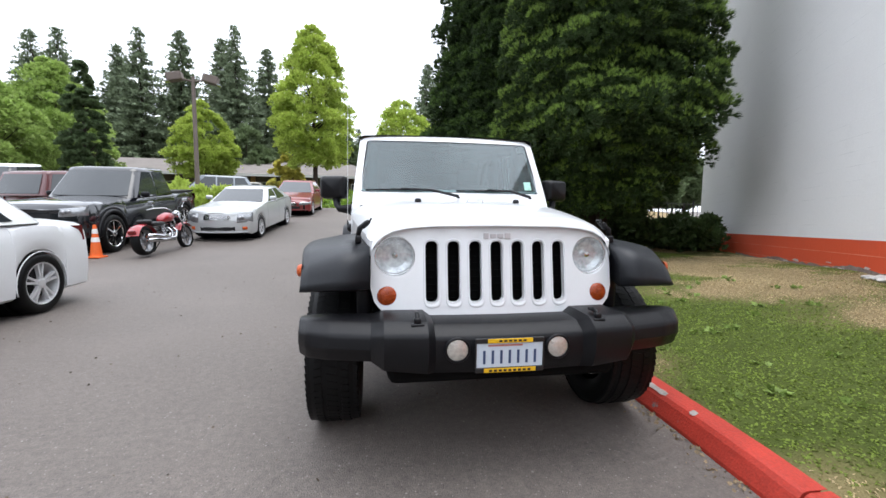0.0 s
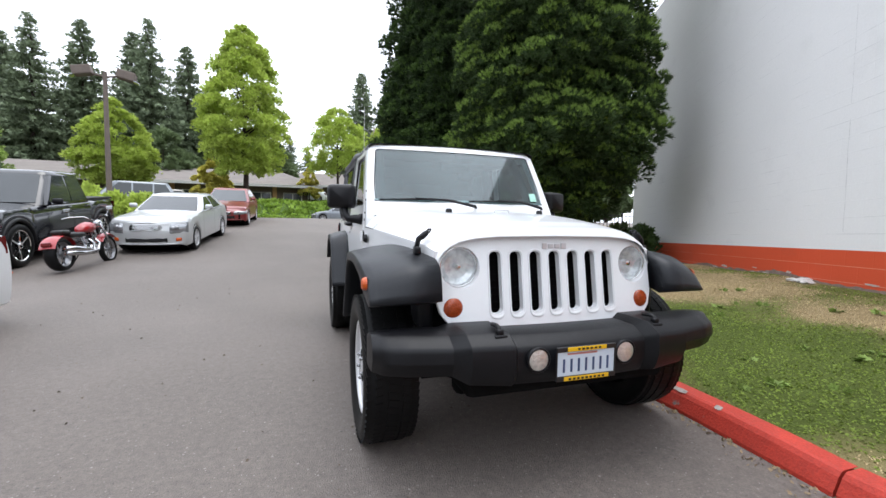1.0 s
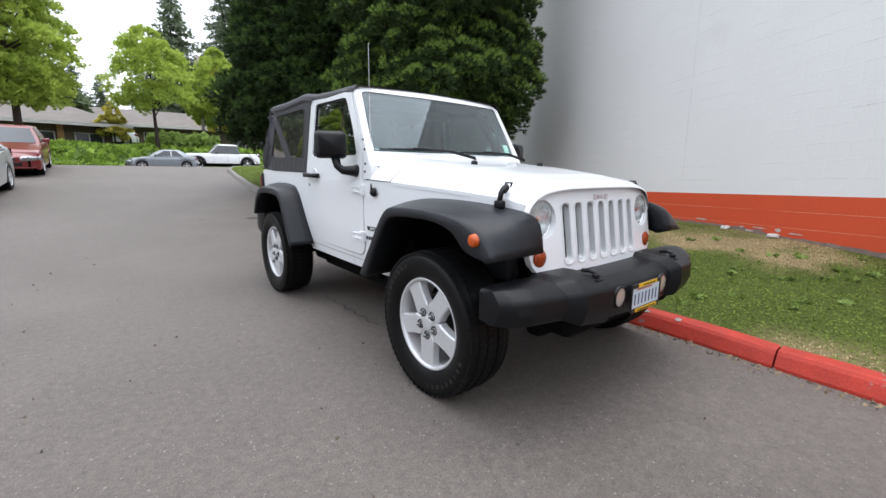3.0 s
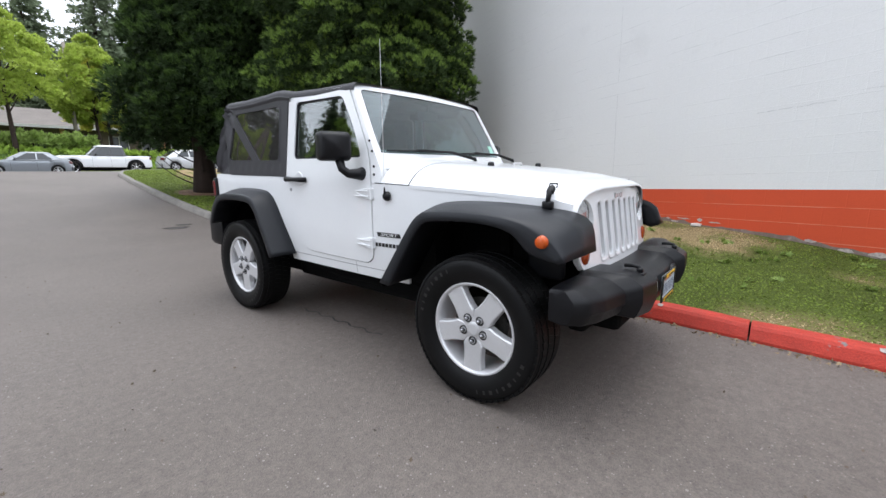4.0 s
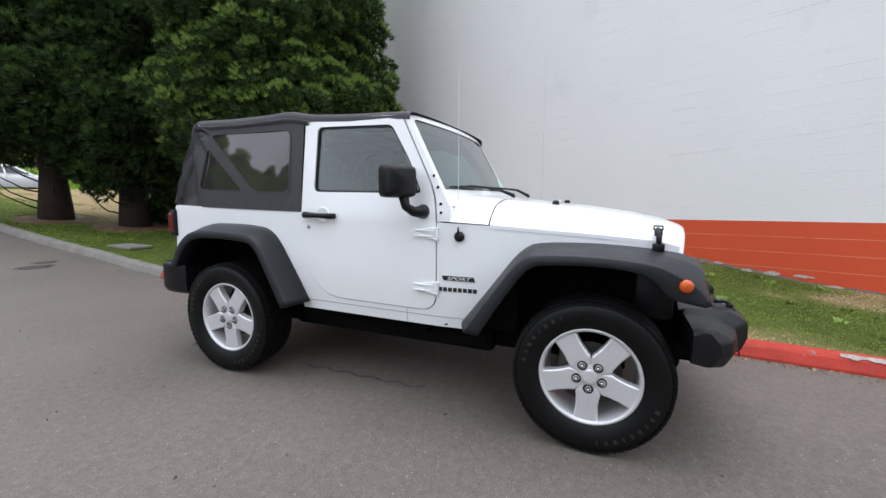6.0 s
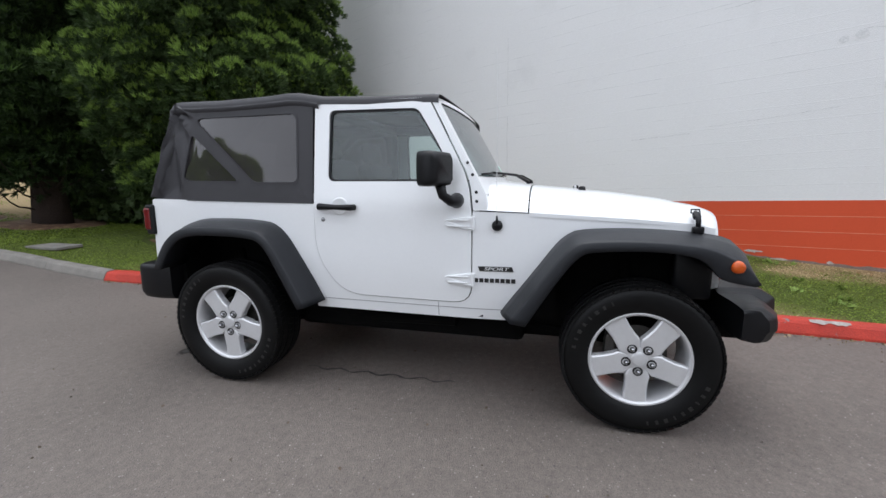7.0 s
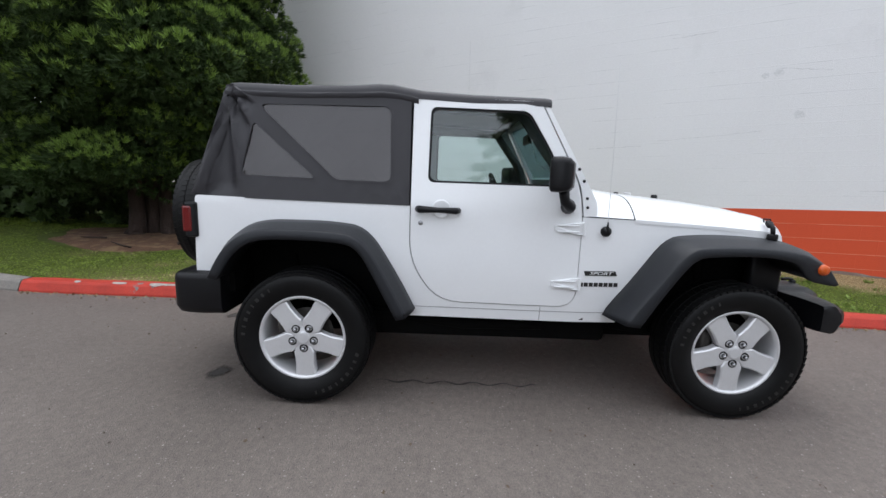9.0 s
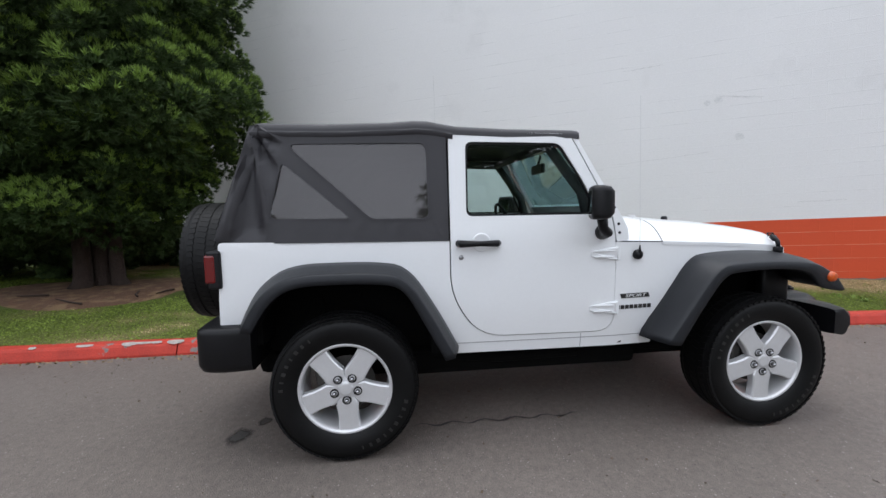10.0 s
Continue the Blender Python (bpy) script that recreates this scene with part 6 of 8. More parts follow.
def conic_fir(h, r, seed, mat=M_fir, light=1.0):
    g = np.random.default_rng(seed)
    P, D, S = [], [], []
    z = h * 0.12
    while z < h * 0.985:
        t = (z - h * 0.12) / (h * 0.88)
        rr = r * (1 - t) ** 0.85 * g.uniform(0.93, 1.07) + 0.1
        k = int((8 + 9 * (1 - t)) * light)
        for a in g.uniform(0, 2 * math.pi, k):
            ln = rr * g.uniform(0.42, 1.15)
            m = int(5 + ln * 4.0)
            for q in np.linspace(0.12, 1.0, m):
                P.append((ln * q * math.cos(a) + g.normal() * 0.12, ln * q * math.sin(a) + g.normal() * 0.12, z - 0.28 * ln * q + 0.10 * ln * q * q + g.normal() * 0.08))
                D.append((math.cos(a) + g.normal() * 0.5, math.sin(a) + g.normal() * 0.5, -0.15 + g.normal() * 0.3))
                S.append(0.76 / light ** 0.5 * g.uniform(0.7, 1.25) * (0.55 + 0.5 * (1 - t)))
        z += h * 0.0165 * g.uniform(0.8, 1.3)
    v, f = scatter(np.array(P), np.array(D), np.array(S), "fir", g)
    return trunk_mesh(g, h * 0.95, 0.016 * h), [np_mesh("crown", v, f, mat)]


YARD = "street trees"
def ground_at(x, y):
    return road_z(x, y) - 0.02


kinds = {"lime": leafy(9.0, 2.7, 60, M_leaf, 21, 0.30), "tall_lime": leafy(13.5, 3.0, 95, M_leaf, 22, 0.24), "open_lime": leafy(8.5, 2.9, 45, M_leaf, 23, 0.34, 38), "green": leafy(9.5, 3.2, 70, M_leaf_dark, 24, 0.12),
         "green_wide": leafy(7.0, 3.0, 60, M_leaf_dark, 25, 0.1), "far_green": leafy(9.5, 3.2, 40, M_leaf_far, 28, 0.12, 22, 0.5), "far_wide": leafy(7.0, 3.0, 35, M_leaf_far, 29, 0.1, 22, 0.5), "orange": leafy(4.2, 1.3, 26, M_leaf_orange, 26, 0.2, 50, 0.2), "column": leafy(8.5, 1.25, 60, leaf_material("columnar_green", (0.085, 0.125, 0.055), 0.4, 1, 4, 0.25), 27, 0.06)}
LABEL = {"far_green": "mid-green leafy tree across the car park", "far_wide": "broad low tree across the car park", "lime": "young street tree with fresh yellow-green leaves", "tall_lime": "tall street tree with bright yellow-green crown", "open_lime": "airy yellow-green street tree by the far road",
         "green": "mid-green leafy tree behind the parked cars", "green_wide": "broad low mid-green leafy tree", "orange": "small tree with orange and yellow turning leaves", "column": "narrow columnar dark green tree"}
for kind, x, y, s, turn in (("lime", -11.9, 26.5, 0.76, 0), ("tall_lime", -5.0, 27.2, 0.93, 40), ("open_lime", 1.5, 34.9, 1.0, 80), ("lime", 6.4, 38.0, 0.95, 200), ("lime", 17.0, 45.0, 1.0, 100),
                            ("green", -21.5, 28.0, 1.0, 30), ("green", -27.5, 30.0, 0.95, 150), ("column", -16.9, 23.2, 0.95, 0), ("green_wide", -21.5, 23.5, 1.0, 10), ("green", -26.5, 24.0, 0.9, 200), ("orange", -7.4, 29.5, 1.0, 0), ("orange", 7.6, 40.0, 1.9, 60),
                            ("orange", -0.9, 37.0, 0.8, 90), ("far_wide", -14, 43, 1.2, 70), ("far_wide", -6.0, 48, 1.3, 0), ("far_green", -16, 49, 1.0, 20),
                            ("far_wide", 21, 33, 0.8, 20), ("far_wide", 25, 37, 0.9, 80), ("far_wide", 29.5, 36, 0.9, 140), ("far_wide", 20.5, 26.5, 0.7, 200), ("far_wide", 26, 30, 0.8, 260),
                            ("far_green", -84, 8, 1.0, 20), ("far_green", -88, -10, 1.1, 90), ("far_green", -80, 1, 0.9, 90), ("far_wide", -82, -24, 1.3, 60), ("far_green", -86, 22, 1.1, 160), ("far_wide", -83, 34, 1.2, 60), ("far_green", -85, -40, 1.1, 10)):
    tr, lv = kinds[kind]
    tree("street_tree", LABEL[kind], pose(x, y, 2.35 if y > 34 and -10 < x < 12 else ground_at(x, y), 0, 0, turn) @ Matrix.Scale(s, 4), tr, lv, group=YARD)
firs = [conic_fir(26, 6.6, 31), conic_fir(24, 6.9, 32), conic_fir(21, 5.4, 33), conic_fir(24, 5.4, 34, M_fir, 0.4)]
spots = [(-27, 49.5, 0, 0.78), (-30.5, 52, 1, 0.8), (-23.7, 52, 2, 1.0), (-20.5, 55, 1, 0.72), (-16.6, 48.5, 0, 0.80), (-18.8, 51, 2, 0.95), (-13.8, 51.4, 2, 0.92), (-11.6, 54, 1, 0.72), (-34, 48, 1, 0.8), (-38, 50, 0, 0.75), (-33, 57, 2, 0.9),
         (-7.5, 62, 2, 0.62), (-3.4, 60, 1, 0.50), (-1.0, 64, 0, 0.42), (3.5, 66, 1, 0.50), (6.8, 61.5, 2, 1.05), (12.5, 60, 0, 0.95), (16, 57, 1, 1.05), (20, 60, 2, 1.1), (26, 58, 0, 1.0), (32, 60, 1, 1.0),
         # the nine from y = -33 back are unseen, added to block low sky light
         (-105, 18, 3, 0.55), (-100, 5, 3, 0.6), (-108, -6, 3, 0.5), (-102, -15, 3, 0.55), (-106, -30, 3, 0.7), (-104, 32, 3, 0.55), (-98, 44, 3, 0.7), (-100, -48, 3, 0.6), (-30, -5, 3, 0.9), (-31, -9.5, 3, 1.0), (-29, -14, 3, 1.1), (-32, -18, 3, 1.0), (-30, -23, 3, 1.0)] + [(-24 + 6.5 * k, -33 - 3 * (k % 3), 3, 0.62 + 0.09 * (k % 4)) for k in range(9)]
for x, y, k, s in spots:
    tr, lv = firs[k]
    tree("fir", "tall dark evergreen fir behind the car park, some unseen to block light", pose(x, y, 1.0 if y > 15 else -0.1, 0, 0, (x * 37 + y * 11) % 360) @ Matrix.Scale(s, 4), tr, lv, group="background firs")

# ---- parked vehicles ----
def paint(name, color, metal=0.0, rough=0.3):
    return material(name, color, rough, metal=metal, vary=0.03, scale=3, coat=0.7)


M_sed_white = paint("white_sedan_paint", (0.74, 0.75, 0.76))
M_black_paint = paint("black_truck_paint", (0.006, 0.007, 0.010), rough=0.14)
M_silver = paint("silver_paint", (0.50, 0.51, 0.51), 0.35, 0.35)
M_red_paint = paint("dark_red_paint", (0.17, 0.012, 0.012), 0.1)
M_grey_paint = paint("grey_paint", (0.22, 0.24, 0.26), 0.4, 0.35)
M_maroon = paint("maroon_paint", (0.085, 0.018, 0.018), 0.2, 0.3)
M_beige = paint("champagne_paint", (0.42, 0.40, 0.36), 0.4, 0.35)
M_lamp_clear = material("clear_headlamp", (0.28, 0.29, 0.30), 0.10, metal=0.5, vary=0.2, scale=20, coat=0.8)


def simple_wheel(r, w, spokes, rim_mat):
    """A road wheel, axis along x, outer side towards -x: a tyre and a spoked rim."""
    turn = Matrix.Rotation(-math.pi / 2, 4, "Y")
    bm = bmesh.new()
    h = w / 2
    lathe(bm, [(r * 0.70, h * 0.85), (r * 0.74, h * 0.97), (r * 0.90, h), (r * 0.97, h * 0.85), (r, h * 0.55), (r, -h * 0.55), (r * 0.97, -h * 0.85), (r * 0.9, -h), (r * 0.7, -h * 0.9)], turn, 36)
    tyre = to_mesh("tyre", bm, M_rubber, True)
    bm = bmesh.new()
    lathe(bm, [(r * 0.72, h * 0.80), (r * 0.70, h * 0.92), (r * 0.66, h * 0.86), (r * 0.64, h * 0.2), (r * 0.62, -h * 0.6)], turn, 36)
    for k in range(spokes):
        for off in ((-0.10, 0.10) if spokes == 5 else (0.0,)):
            a = 2 * math.pi * k / spokes + off * 1.6
            rows = []
            for q, s in ((0.12, 0.055), (0.4, 0.042), (0.67, 0.05)):
                rows.append([turn @ Vector((r * q * math.cos(a) - s * r * sg * math.sin(a), r * q * math.sin(a) + s * r * sg * math.cos(a), z)) for sg, z in ((-1, h * 0.5), (-0.8, h * 0.78), (0.8, h * 0.78), (1, h * 0.5))])
            loft(bm, rows, closed=True, cap=True)
    lathe(bm, [(r * 0.17, h * 0.4), (r * 0.16, h * 0.8), (r * 0.1, h * 0.86), (0, h * 0.87)], turn, 20)
    rim = to_mesh("rim", bm, rim_mat)
    bm = bmesh.new()
    lathe(bm, [(0, 0), (r * 0.55, 0), (r * 0.58, -h * 0.3), (0, -h * 0.4)], turn, 20)
    hub = to_mesh("wheel", bm, M_gap)
    return hub, tyre, rim


def car(name, label, m, spec, body_mat):
    """A road car, nose towards -y, built from its side profile: skirt, deck line, cabin, lamps and wheels."""
    L, W = spec["L"], spec["W"]
    root = thing(name, label, spec.get("category", "car"), m, "parked vehicles")
    wr, wy = spec["r"], spec["wheels"]
    arch = spec.get("arch", 1.13)
    hw = W / 2

    def width(y):
        t = abs(2 * y / L)
        return hw * (1 - 0.08 * max(0, (t - 0.75) / 0.25) ** 2 - 0.07 * max(0, (t - 0.93) / 0.07) ** 2)

    def lowest(y):
        z = spec.get("sill", 0.20) + 0.06 * max(0, (abs(2 * y / L) - 0.9) / 0.1)
        for c in wy:
            d = abs(y - c)
            R = wr * arch
            if d < R:
                z = max(z, wr + math.sqrt(R * R - d * d))
        return z
    deck = spec["deck"]
    bow, rake = spec.get("bow", 0.26), spec.get("rake", 0.13)
    z_bump = spec.get("bump", 0.56)

    def inset(u, z, hi):
        """How far the end face lies behind the bumper's middle at share u of the half width."""
        up = max(0.0, (z - z_bump) / max(hi - z_bump, 0.1))
        return bow * abs(u) ** 3 + rake * up ** 1.4 + 0.05 * max(0.0, (0.34 - z) / 0.15)

    def place(x, y, z, u, hi):
        k = max(0.0, (abs(y) - (L / 2 - 0.34)) / 0.34)
        return (x, y - math.copysign(inset(u, z, hi) * k, y), z)

    def end_patch(bm, s, u0, u1, z0, z1, proud=0.008, skew=0.0):
        """A raised patch on the nose (s = -1) or the tail (s = 1), following its curve; skew lifts its outer end."""
        w, hi = width(L / 2) * 1.0, table(s * (L / 2 - 0.05), deck)
        rows, back = [], []
        for a in range(5):
            row = []
            for b in range(9):
                u = lerp(u0, u1, b / 8)
                back_by = max(0.0, abs(u) - 1.0)
                u = min(max(u, -1.0), 1.0)
                lift = skew * (b / 8)
                z = lerp(z0 + lift * 0.4, z1 + lift, a / 4)
                p = place(u * width(L / 2 - back_by), s * (L / 2 - back_by), z, u, hi)
                edge = a in (0, 4) or b in (0, 8)
                row.append((p[0] * (1 + proud / w * abs(u)), p[1] + s * (proud if not edge else -0.02), z))
            rows.append(row)
        loft(bm, rows)
    stations = sorted(set([round(v, 4) for v in np.linspace(-L / 2, L / 2, 44)] + [round(c + s * wr * arch * q, 4) for c in wy for s in (-1, 1) for q in (1.001, 0.99, 0.96, 0.9, 0.8, 0.6, 0.3)] + [s * (L / 2 - q) for s in (-1, 1) for q in (0.02, 0.06, 0.16, 0.25)]))
    rows = []
    for y in stations:
        w, lo, hi = width(y), lowest(y), table(y, deck)
        half = [(0.92, lo), (0.97, lo + 0.03), (0.993, lerp(lo, hi, 0.25)), (1.0, lerp(lo, hi, 0.46)), (0.992, lerp(lo, hi, 0.62)), (0.988, lerp(lo, hi, 0.72)), (0.968, lerp(lo, hi, 0.86)), (0.925, hi - 0.035), (0.85, hi - 0.006), (0.6, hi + 0.022), (0.3, hi + 0.034)]
        if min(abs(y - c) for c in wy) < wr * arch:
            half = [(u, max(z, lo + 0.004 * k)) for k, (u, z) in enumerate(half)]
        pts = [(-u, z) for u, z in half] + [(0.0, hi + 0.038)] + [(u, z) for u, z in half[::-1]]
        rows.append([place(u * w, y, z, u, hi) for u, z in pts])
    bm = bmesh.new()
    loft(bm, rows)
    for row, s in ((rows[0], -1), (rows[-1], 1)):
        n = len(row)
        mid = [((row[k][0] + row[n - 1 - k][0]) / 2, lerp(row[k][1], s * L / 2 - s * inset(0, row[k][2], row[n // 2][2]), 1.0), row[k][2]) for k in range(n // 2 + 1)]
        loft(bm, [row[:n // 2 + 1], [lerp(Vector(a), Vector(b), 0.5) + Vector((0, s * bow * 0.32 * (1 if k < n // 2 else 0), 0)) for k, (a, b) in enumerate(zip(row[:n // 2 + 1], mid))], mid, [Vector((-p[0], p[1], p[2])) for p in [lerp(Vector(a), Vector(b), 0.5) + Vector((0, s * bow * 0.32 * (1 if k < n // 2 else 0), 0)) for k, (a, b) in enumerate(zip(row[:n // 2 + 1], mid))]], row[:n // 2 - 1 if n % 2 == 0 else n // 2 - 1:-1]])
    bmesh.ops.remove_doubles(bm, verts=bm.verts, dist=0.0005)
    crease(bm, 0.6)
    body = part("body", bm, body_mat, root, smooth=True)
    # rolled lips round the wheel openings
    for c in wy:
        for sgn in (-1, 1):
            bm = bmesh.new()
            R = wr * (arch if not spec.get("flares") else 1.17)
            fr = 0.006 if not spec.get("flares") else 0.045
            pts = [(sgn * (width(c) * 0.992 - 0.004), c + R * math.cos(q), max(wr + R * math.sin(q), spec.get("sill", 0.2) + 0.02)) for q in np.linspace(-0.25, math.pi + 0.25, 25)]
            tube(bm, pts, fr, 6)
            part("arch_lip", bm, body_mat if not spec.get("flares") else M_black_plastic, root, smooth=True)
    bm = bmesh.new()
    box(bm, (0, 0, 0.36), (W * 0.72, L * 0.93, 0.34))
    for c in wy:
        tube(bm, [(-hw * 0.8, c, wr * 1.02), (hw * 0.8, c, wr * 1.02)], wr * 1.10, 20)
    part("underbody", bm, M_dark, root)
    # cabin
    y1, y2, y3, y4 = spec["cabin"]
    H = spec["H"]
    wb, wt = hw * 0.955, hw * spec.get("roof_w", 0.72)

    zb = [table(y, deck) for y in (y1, y2, y3, y4)]
    belt = spec.get("belt", max(zb))

    def ring(t):
        """The cabin's outline at share t of its height."""
        z1, z4 = lerp(zb[0] - 0.02, H, t), lerp(zb[3] - 0.02, H, t)
        w = lerp(wb, wt, t ** 1.15)
        f, r = lerp(y1, y2, t), lerp(y4, y3, t)
        bowed = 0.13 * (1 - 0.6 * t)
        pts = [(-w * 0.25, f - bowed, z1), (-w * 0.55, f - bowed * 0.75, z1), (-w * 0.78, f - bowed * 0.4, z1), (-w * 0.93, f, z1), (-w, f + 0.12, lerp(z1, z4, 0.05)), (-w, r - 0.12, lerp(z1, z4, 0.95)), (-w * 0.93, r, z4), (-w * 0.55, r + 0.06 * (1 - t), z4)]
        return pts + [(-x, y, z) for x, y, z in pts[::-1]]
    bm = bmesh.new()
    loft(bm, [ring(t) for t in (0.0, 0.25, 0.5, 0.75, 0.93)], closed=True)
    crease(bm, 0.7)
    part("greenhouse", bm, spec.get("pillar_mat", body_mat), root, smooth=True)

    def pane(name, line, label):
        """A dark pane laid over the greenhouse; line gives its row of points at share t of the height."""
        g = bmesh.new()
        loft(g, [line(t) for t in (0.07, 0.3, 0.6, 0.90)])
        return part(name, g, M_car_glass, root, label, True)

    def front_line(t):
        r = [Vector(q) for q in ring(t)]
        row = [r[3].lerp(r[2], 0.30), r[2], r[1], r[0], r[15], r[14], r[13], r[12].lerp(r[13], 0.30)]
        return [q + Vector((0, -0.012, 0.008)) for q in row]

    def rear_line(t):
        r = [Vector(q) for q in ring(t)]
        row = [r[6].lerp(r[7], 0.30), r[7], r[8], r[9].lerp(r[8], 0.30)]
        return [q + Vector((0, 0.012, 0.008)) for q in row]
    pane("windscreen", front_line, "dark glossy windscreen")
    pane("rear_window", rear_line, "dark rear window")
    for sgn in (-1, 1):
        cuts = [None, *spec["posts"], None]
        for c0, c1 in zip(cuts, cuts[1:]):
            def side_line(t, c0=c0, c1=c1):
                r = ring(t)
                ya = r[4][1] + 0.10 if c0 is None else c0 + 0.035 + 0.03 * t
                yb = r[5][1] - 0.05 - spec.get("wide_pillar", 0.0) * (1 - 0.55 * t) if c1 is None else c1 - 0.035 + 0.03 * t
                ya, yb = min(ya, yb - 0.02), max(yb, ya + 0.02)
                row = []
                for k in range(5):
                    y = lerp(ya, yb, k / 4)
                    q = (y - r[4][1]) / (r[5][1] - r[4][1])
                    row.append((sgn * (abs(r[4][0]) + 0.007), y, lerp(r[4][2], r[5][2], q)))
                return row
            pane("side_window", side_line, "dark side window")
    bm = bmesh.new()
    top, nxt = ring(1.0), ring(0.90)
    crown_row = [(x * 0.75, lerp(y, (y2 + y3) / 2, 0.2), z + 0.035) for x, y, z in top]
    loft(bm, [[(x * 1.012, y, z) for x, y, z in nxt], [(x * 1.008, y, z + 0.012) for x, y, z in ring(0.985)], crown_row], closed=True)
    bm.faces.new([bm.verts.new(p) for p in crown_row])
    part("roof", bm, body_mat, root, smooth=True)
    # lamps, grille, bumper trims, plate
    yf, yr = -L / 2, L / 2
    zf, zr = table(yf + 0.15, deck), table(yr - 0.15, deck)
    lz, lh, lu = spec.get("lamp_z", zf - 0.15), spec.get("lamp_h", 0.15), spec.get("lamp_u", 0.56)
    tz, th, tu = spec.get("tail_z", zr - 0.17), spec.get("tail_h", 0.17), spec.get("tail_u", 0.60)
    for sgn in (-1, 1):
        bm = bmesh.new()
        end_patch(bm, -1, sgn * lu, sgn * 1.20, lz - lh / 2, lz + lh / 2, 0.012, 0.04)
        lamp = part("headlight", bm, M_lamp_clear, root, "clear headlight", True)
        bm = bmesh.new()
        for q in (0.35, 0.68):
            u = lerp(lu, 1.0, q * 0.8)
            x, y, z = place(sgn * u * width(L / 2), -L / 2, lz + 0.03 * q, u, zf)
            lathe(bm, [(0, 0.03), (lh * 0.22, 0.028), (lh * 0.27, 0.0)], Matrix.Translation((x, y - 0.002, z)) @ Matrix.Rotation(math.pi / 2, 4, "X"), 14)
        part("projector", bm, M_alloy_dark, lamp, smooth=True)
        bm = bmesh.new()
        end_patch(bm, 1, sgn * tu, sgn * 1.26, tz - th / 2, tz + th / 2, 0.012, 0.02)
        part("tail_light", bm, M_red_lens, root, "red tail light", True)
        bm = bmesh.new()
        end_patch(bm, -1, sgn * 0.82, sgn * 0.98, spec.get("fog_z", 0.36) - 0.04, spec.get("fog_z", 0.36) + 0.05, 0.008)
        part("fog_lamp", bm, M_lamp_clear if spec.get("clear_fog") else M_orange, root, smooth=True) if spec.get("fog_z") else bm.free()
        bm = bmesh.new()
        box(bm, (sgn * (hw + 0.07), y1 + 0.38, belt + 0.06), (0.20, 0.10, 0.13), 0.04)
        part("door_mirror", bm, body_mat if not spec.get("black_mirror") else M_black_plastic, root, smooth=True)
        for k, y in enumerate(spec["seams"]):
            bm = bmesh.new()
            loft(bm, [[(sgn * (width(y) * 0.998 + 0.003), y - 0.004, z) for z in (0.30, 0.5, belt - 0.1)], [(sgn * (width(y) * 0.998 + 0.003), y + 0.004, z) for z in (0.30, 0.5, belt - 0.1)]])
            part("door_seam", bm, M_gap, root)
            if k:
                bm = bmesh.new()
                box(bm, (sgn * (hw * 0.985 + 0.012), y - 0.13, belt - 0.10), (0.03, 0.17, 0.03), 0.012)
                part("door_handle", bm, body_mat, root, smooth=True)
    gz, gh, gu = zf - spec.get("grille_drop", 0.17), spec.get("grille_h", 0.14), spec.get("grille_u", 0.46)
    bm = bmesh.new()
    end_patch(bm, -1, -gu, gu, gz - gh / 2, gz + gh / 2, 0.008)
    g = part("grille", bm, M_gap if spec.get("grille_mat") is None else spec["grille_mat"], root, "front grille", True)
    for k in range(spec.get("bars", 5)):
        bm = bmesh.new()
        z = gz - gh / 2 + gh * (k + 0.5) / spec.get("bars", 5)
        end_patch(bm, -1, -gu * 0.97, gu * 0.97, z - gh * 0.05, z + gh * 0.05, 0.020)
        part("grille_bar", bm, spec.get("bar_mat", M_chrome), g)
    bm = bmesh.new()
    end_patch(bm, -1, -0.60, 0.60, spec.get("sill", 0.2) + 0.12, spec.get("sill", 0.2) + 0.23, 0.006)
    part("air_intake", bm, M_gap, root)
    for s in (-1, 1):
        bm = bmesh.new()
        zz = spec.get("sill", 0.2) + 0.05
        end_patch(bm, s, -1.02, 1.02, zz, zz + 0.045, 0.022)
        part("lower_lip", bm, body_mat if not spec.get("flares") else M_chrome, root, smooth=True)
    bm = bmesh.new()
    box(bm, (0, yr - 0.01, z_bump + 0.02), (0.34, 0.03, 0.15), 0.005)
    part("number_plate", bm, M_plate, root)
    if spec.get("bed"):
        b0, b1 = spec["bed"]
        bm = bmesh.new()
        box(bm, (0, (b0 + b1) / 2, table(b1 - 0.3, deck) + 0.012), (W * 0.84, b1 - b0, 0.05))
        part("load_bed", bm, M_black_plastic, root, "dark open load bed")
    hub, tyre, rim = spec["wheel_set"]
    for c in wy:
        for sgn in (-1, 1):
            w = obj("wheel", hub, root, "", pose(sgn * (hw - 0.115), c, wr, 0, 0, 0 if sgn < 0 else 180))
            obj("tyre", tyre, w)
            obj("rim", rim, w)
    return root


WS = simple_wheel(0.325, 0.225, 5, M_alloy)
WT = simple_wheel(0.44, 0.29, 6, M_chrome)
WF = simple_wheel(0.34, 0.22, 7, M_alloy)
SEDAN = dict(wide_pillar=0.34, L=4.62, W=1.79, H=1.44, r=0.325, wheels=(-1.40, 1.36), wheel_set=WS, cabin=(-0.95, -0.10, 1.05, 1.72), posts=(0.42,), seams=(-0.78, 0.40, 1.22),
             deck=[(-2.31, 0.66), (-2.2, 0.72), (-1.9, 0.80), (-0.95, 0.95), (0, 0.95), (1.0, 0.98), (1.72, 1.02), (2.1, 1.02), (2.26, 0.98), (2.31, 0.90)])
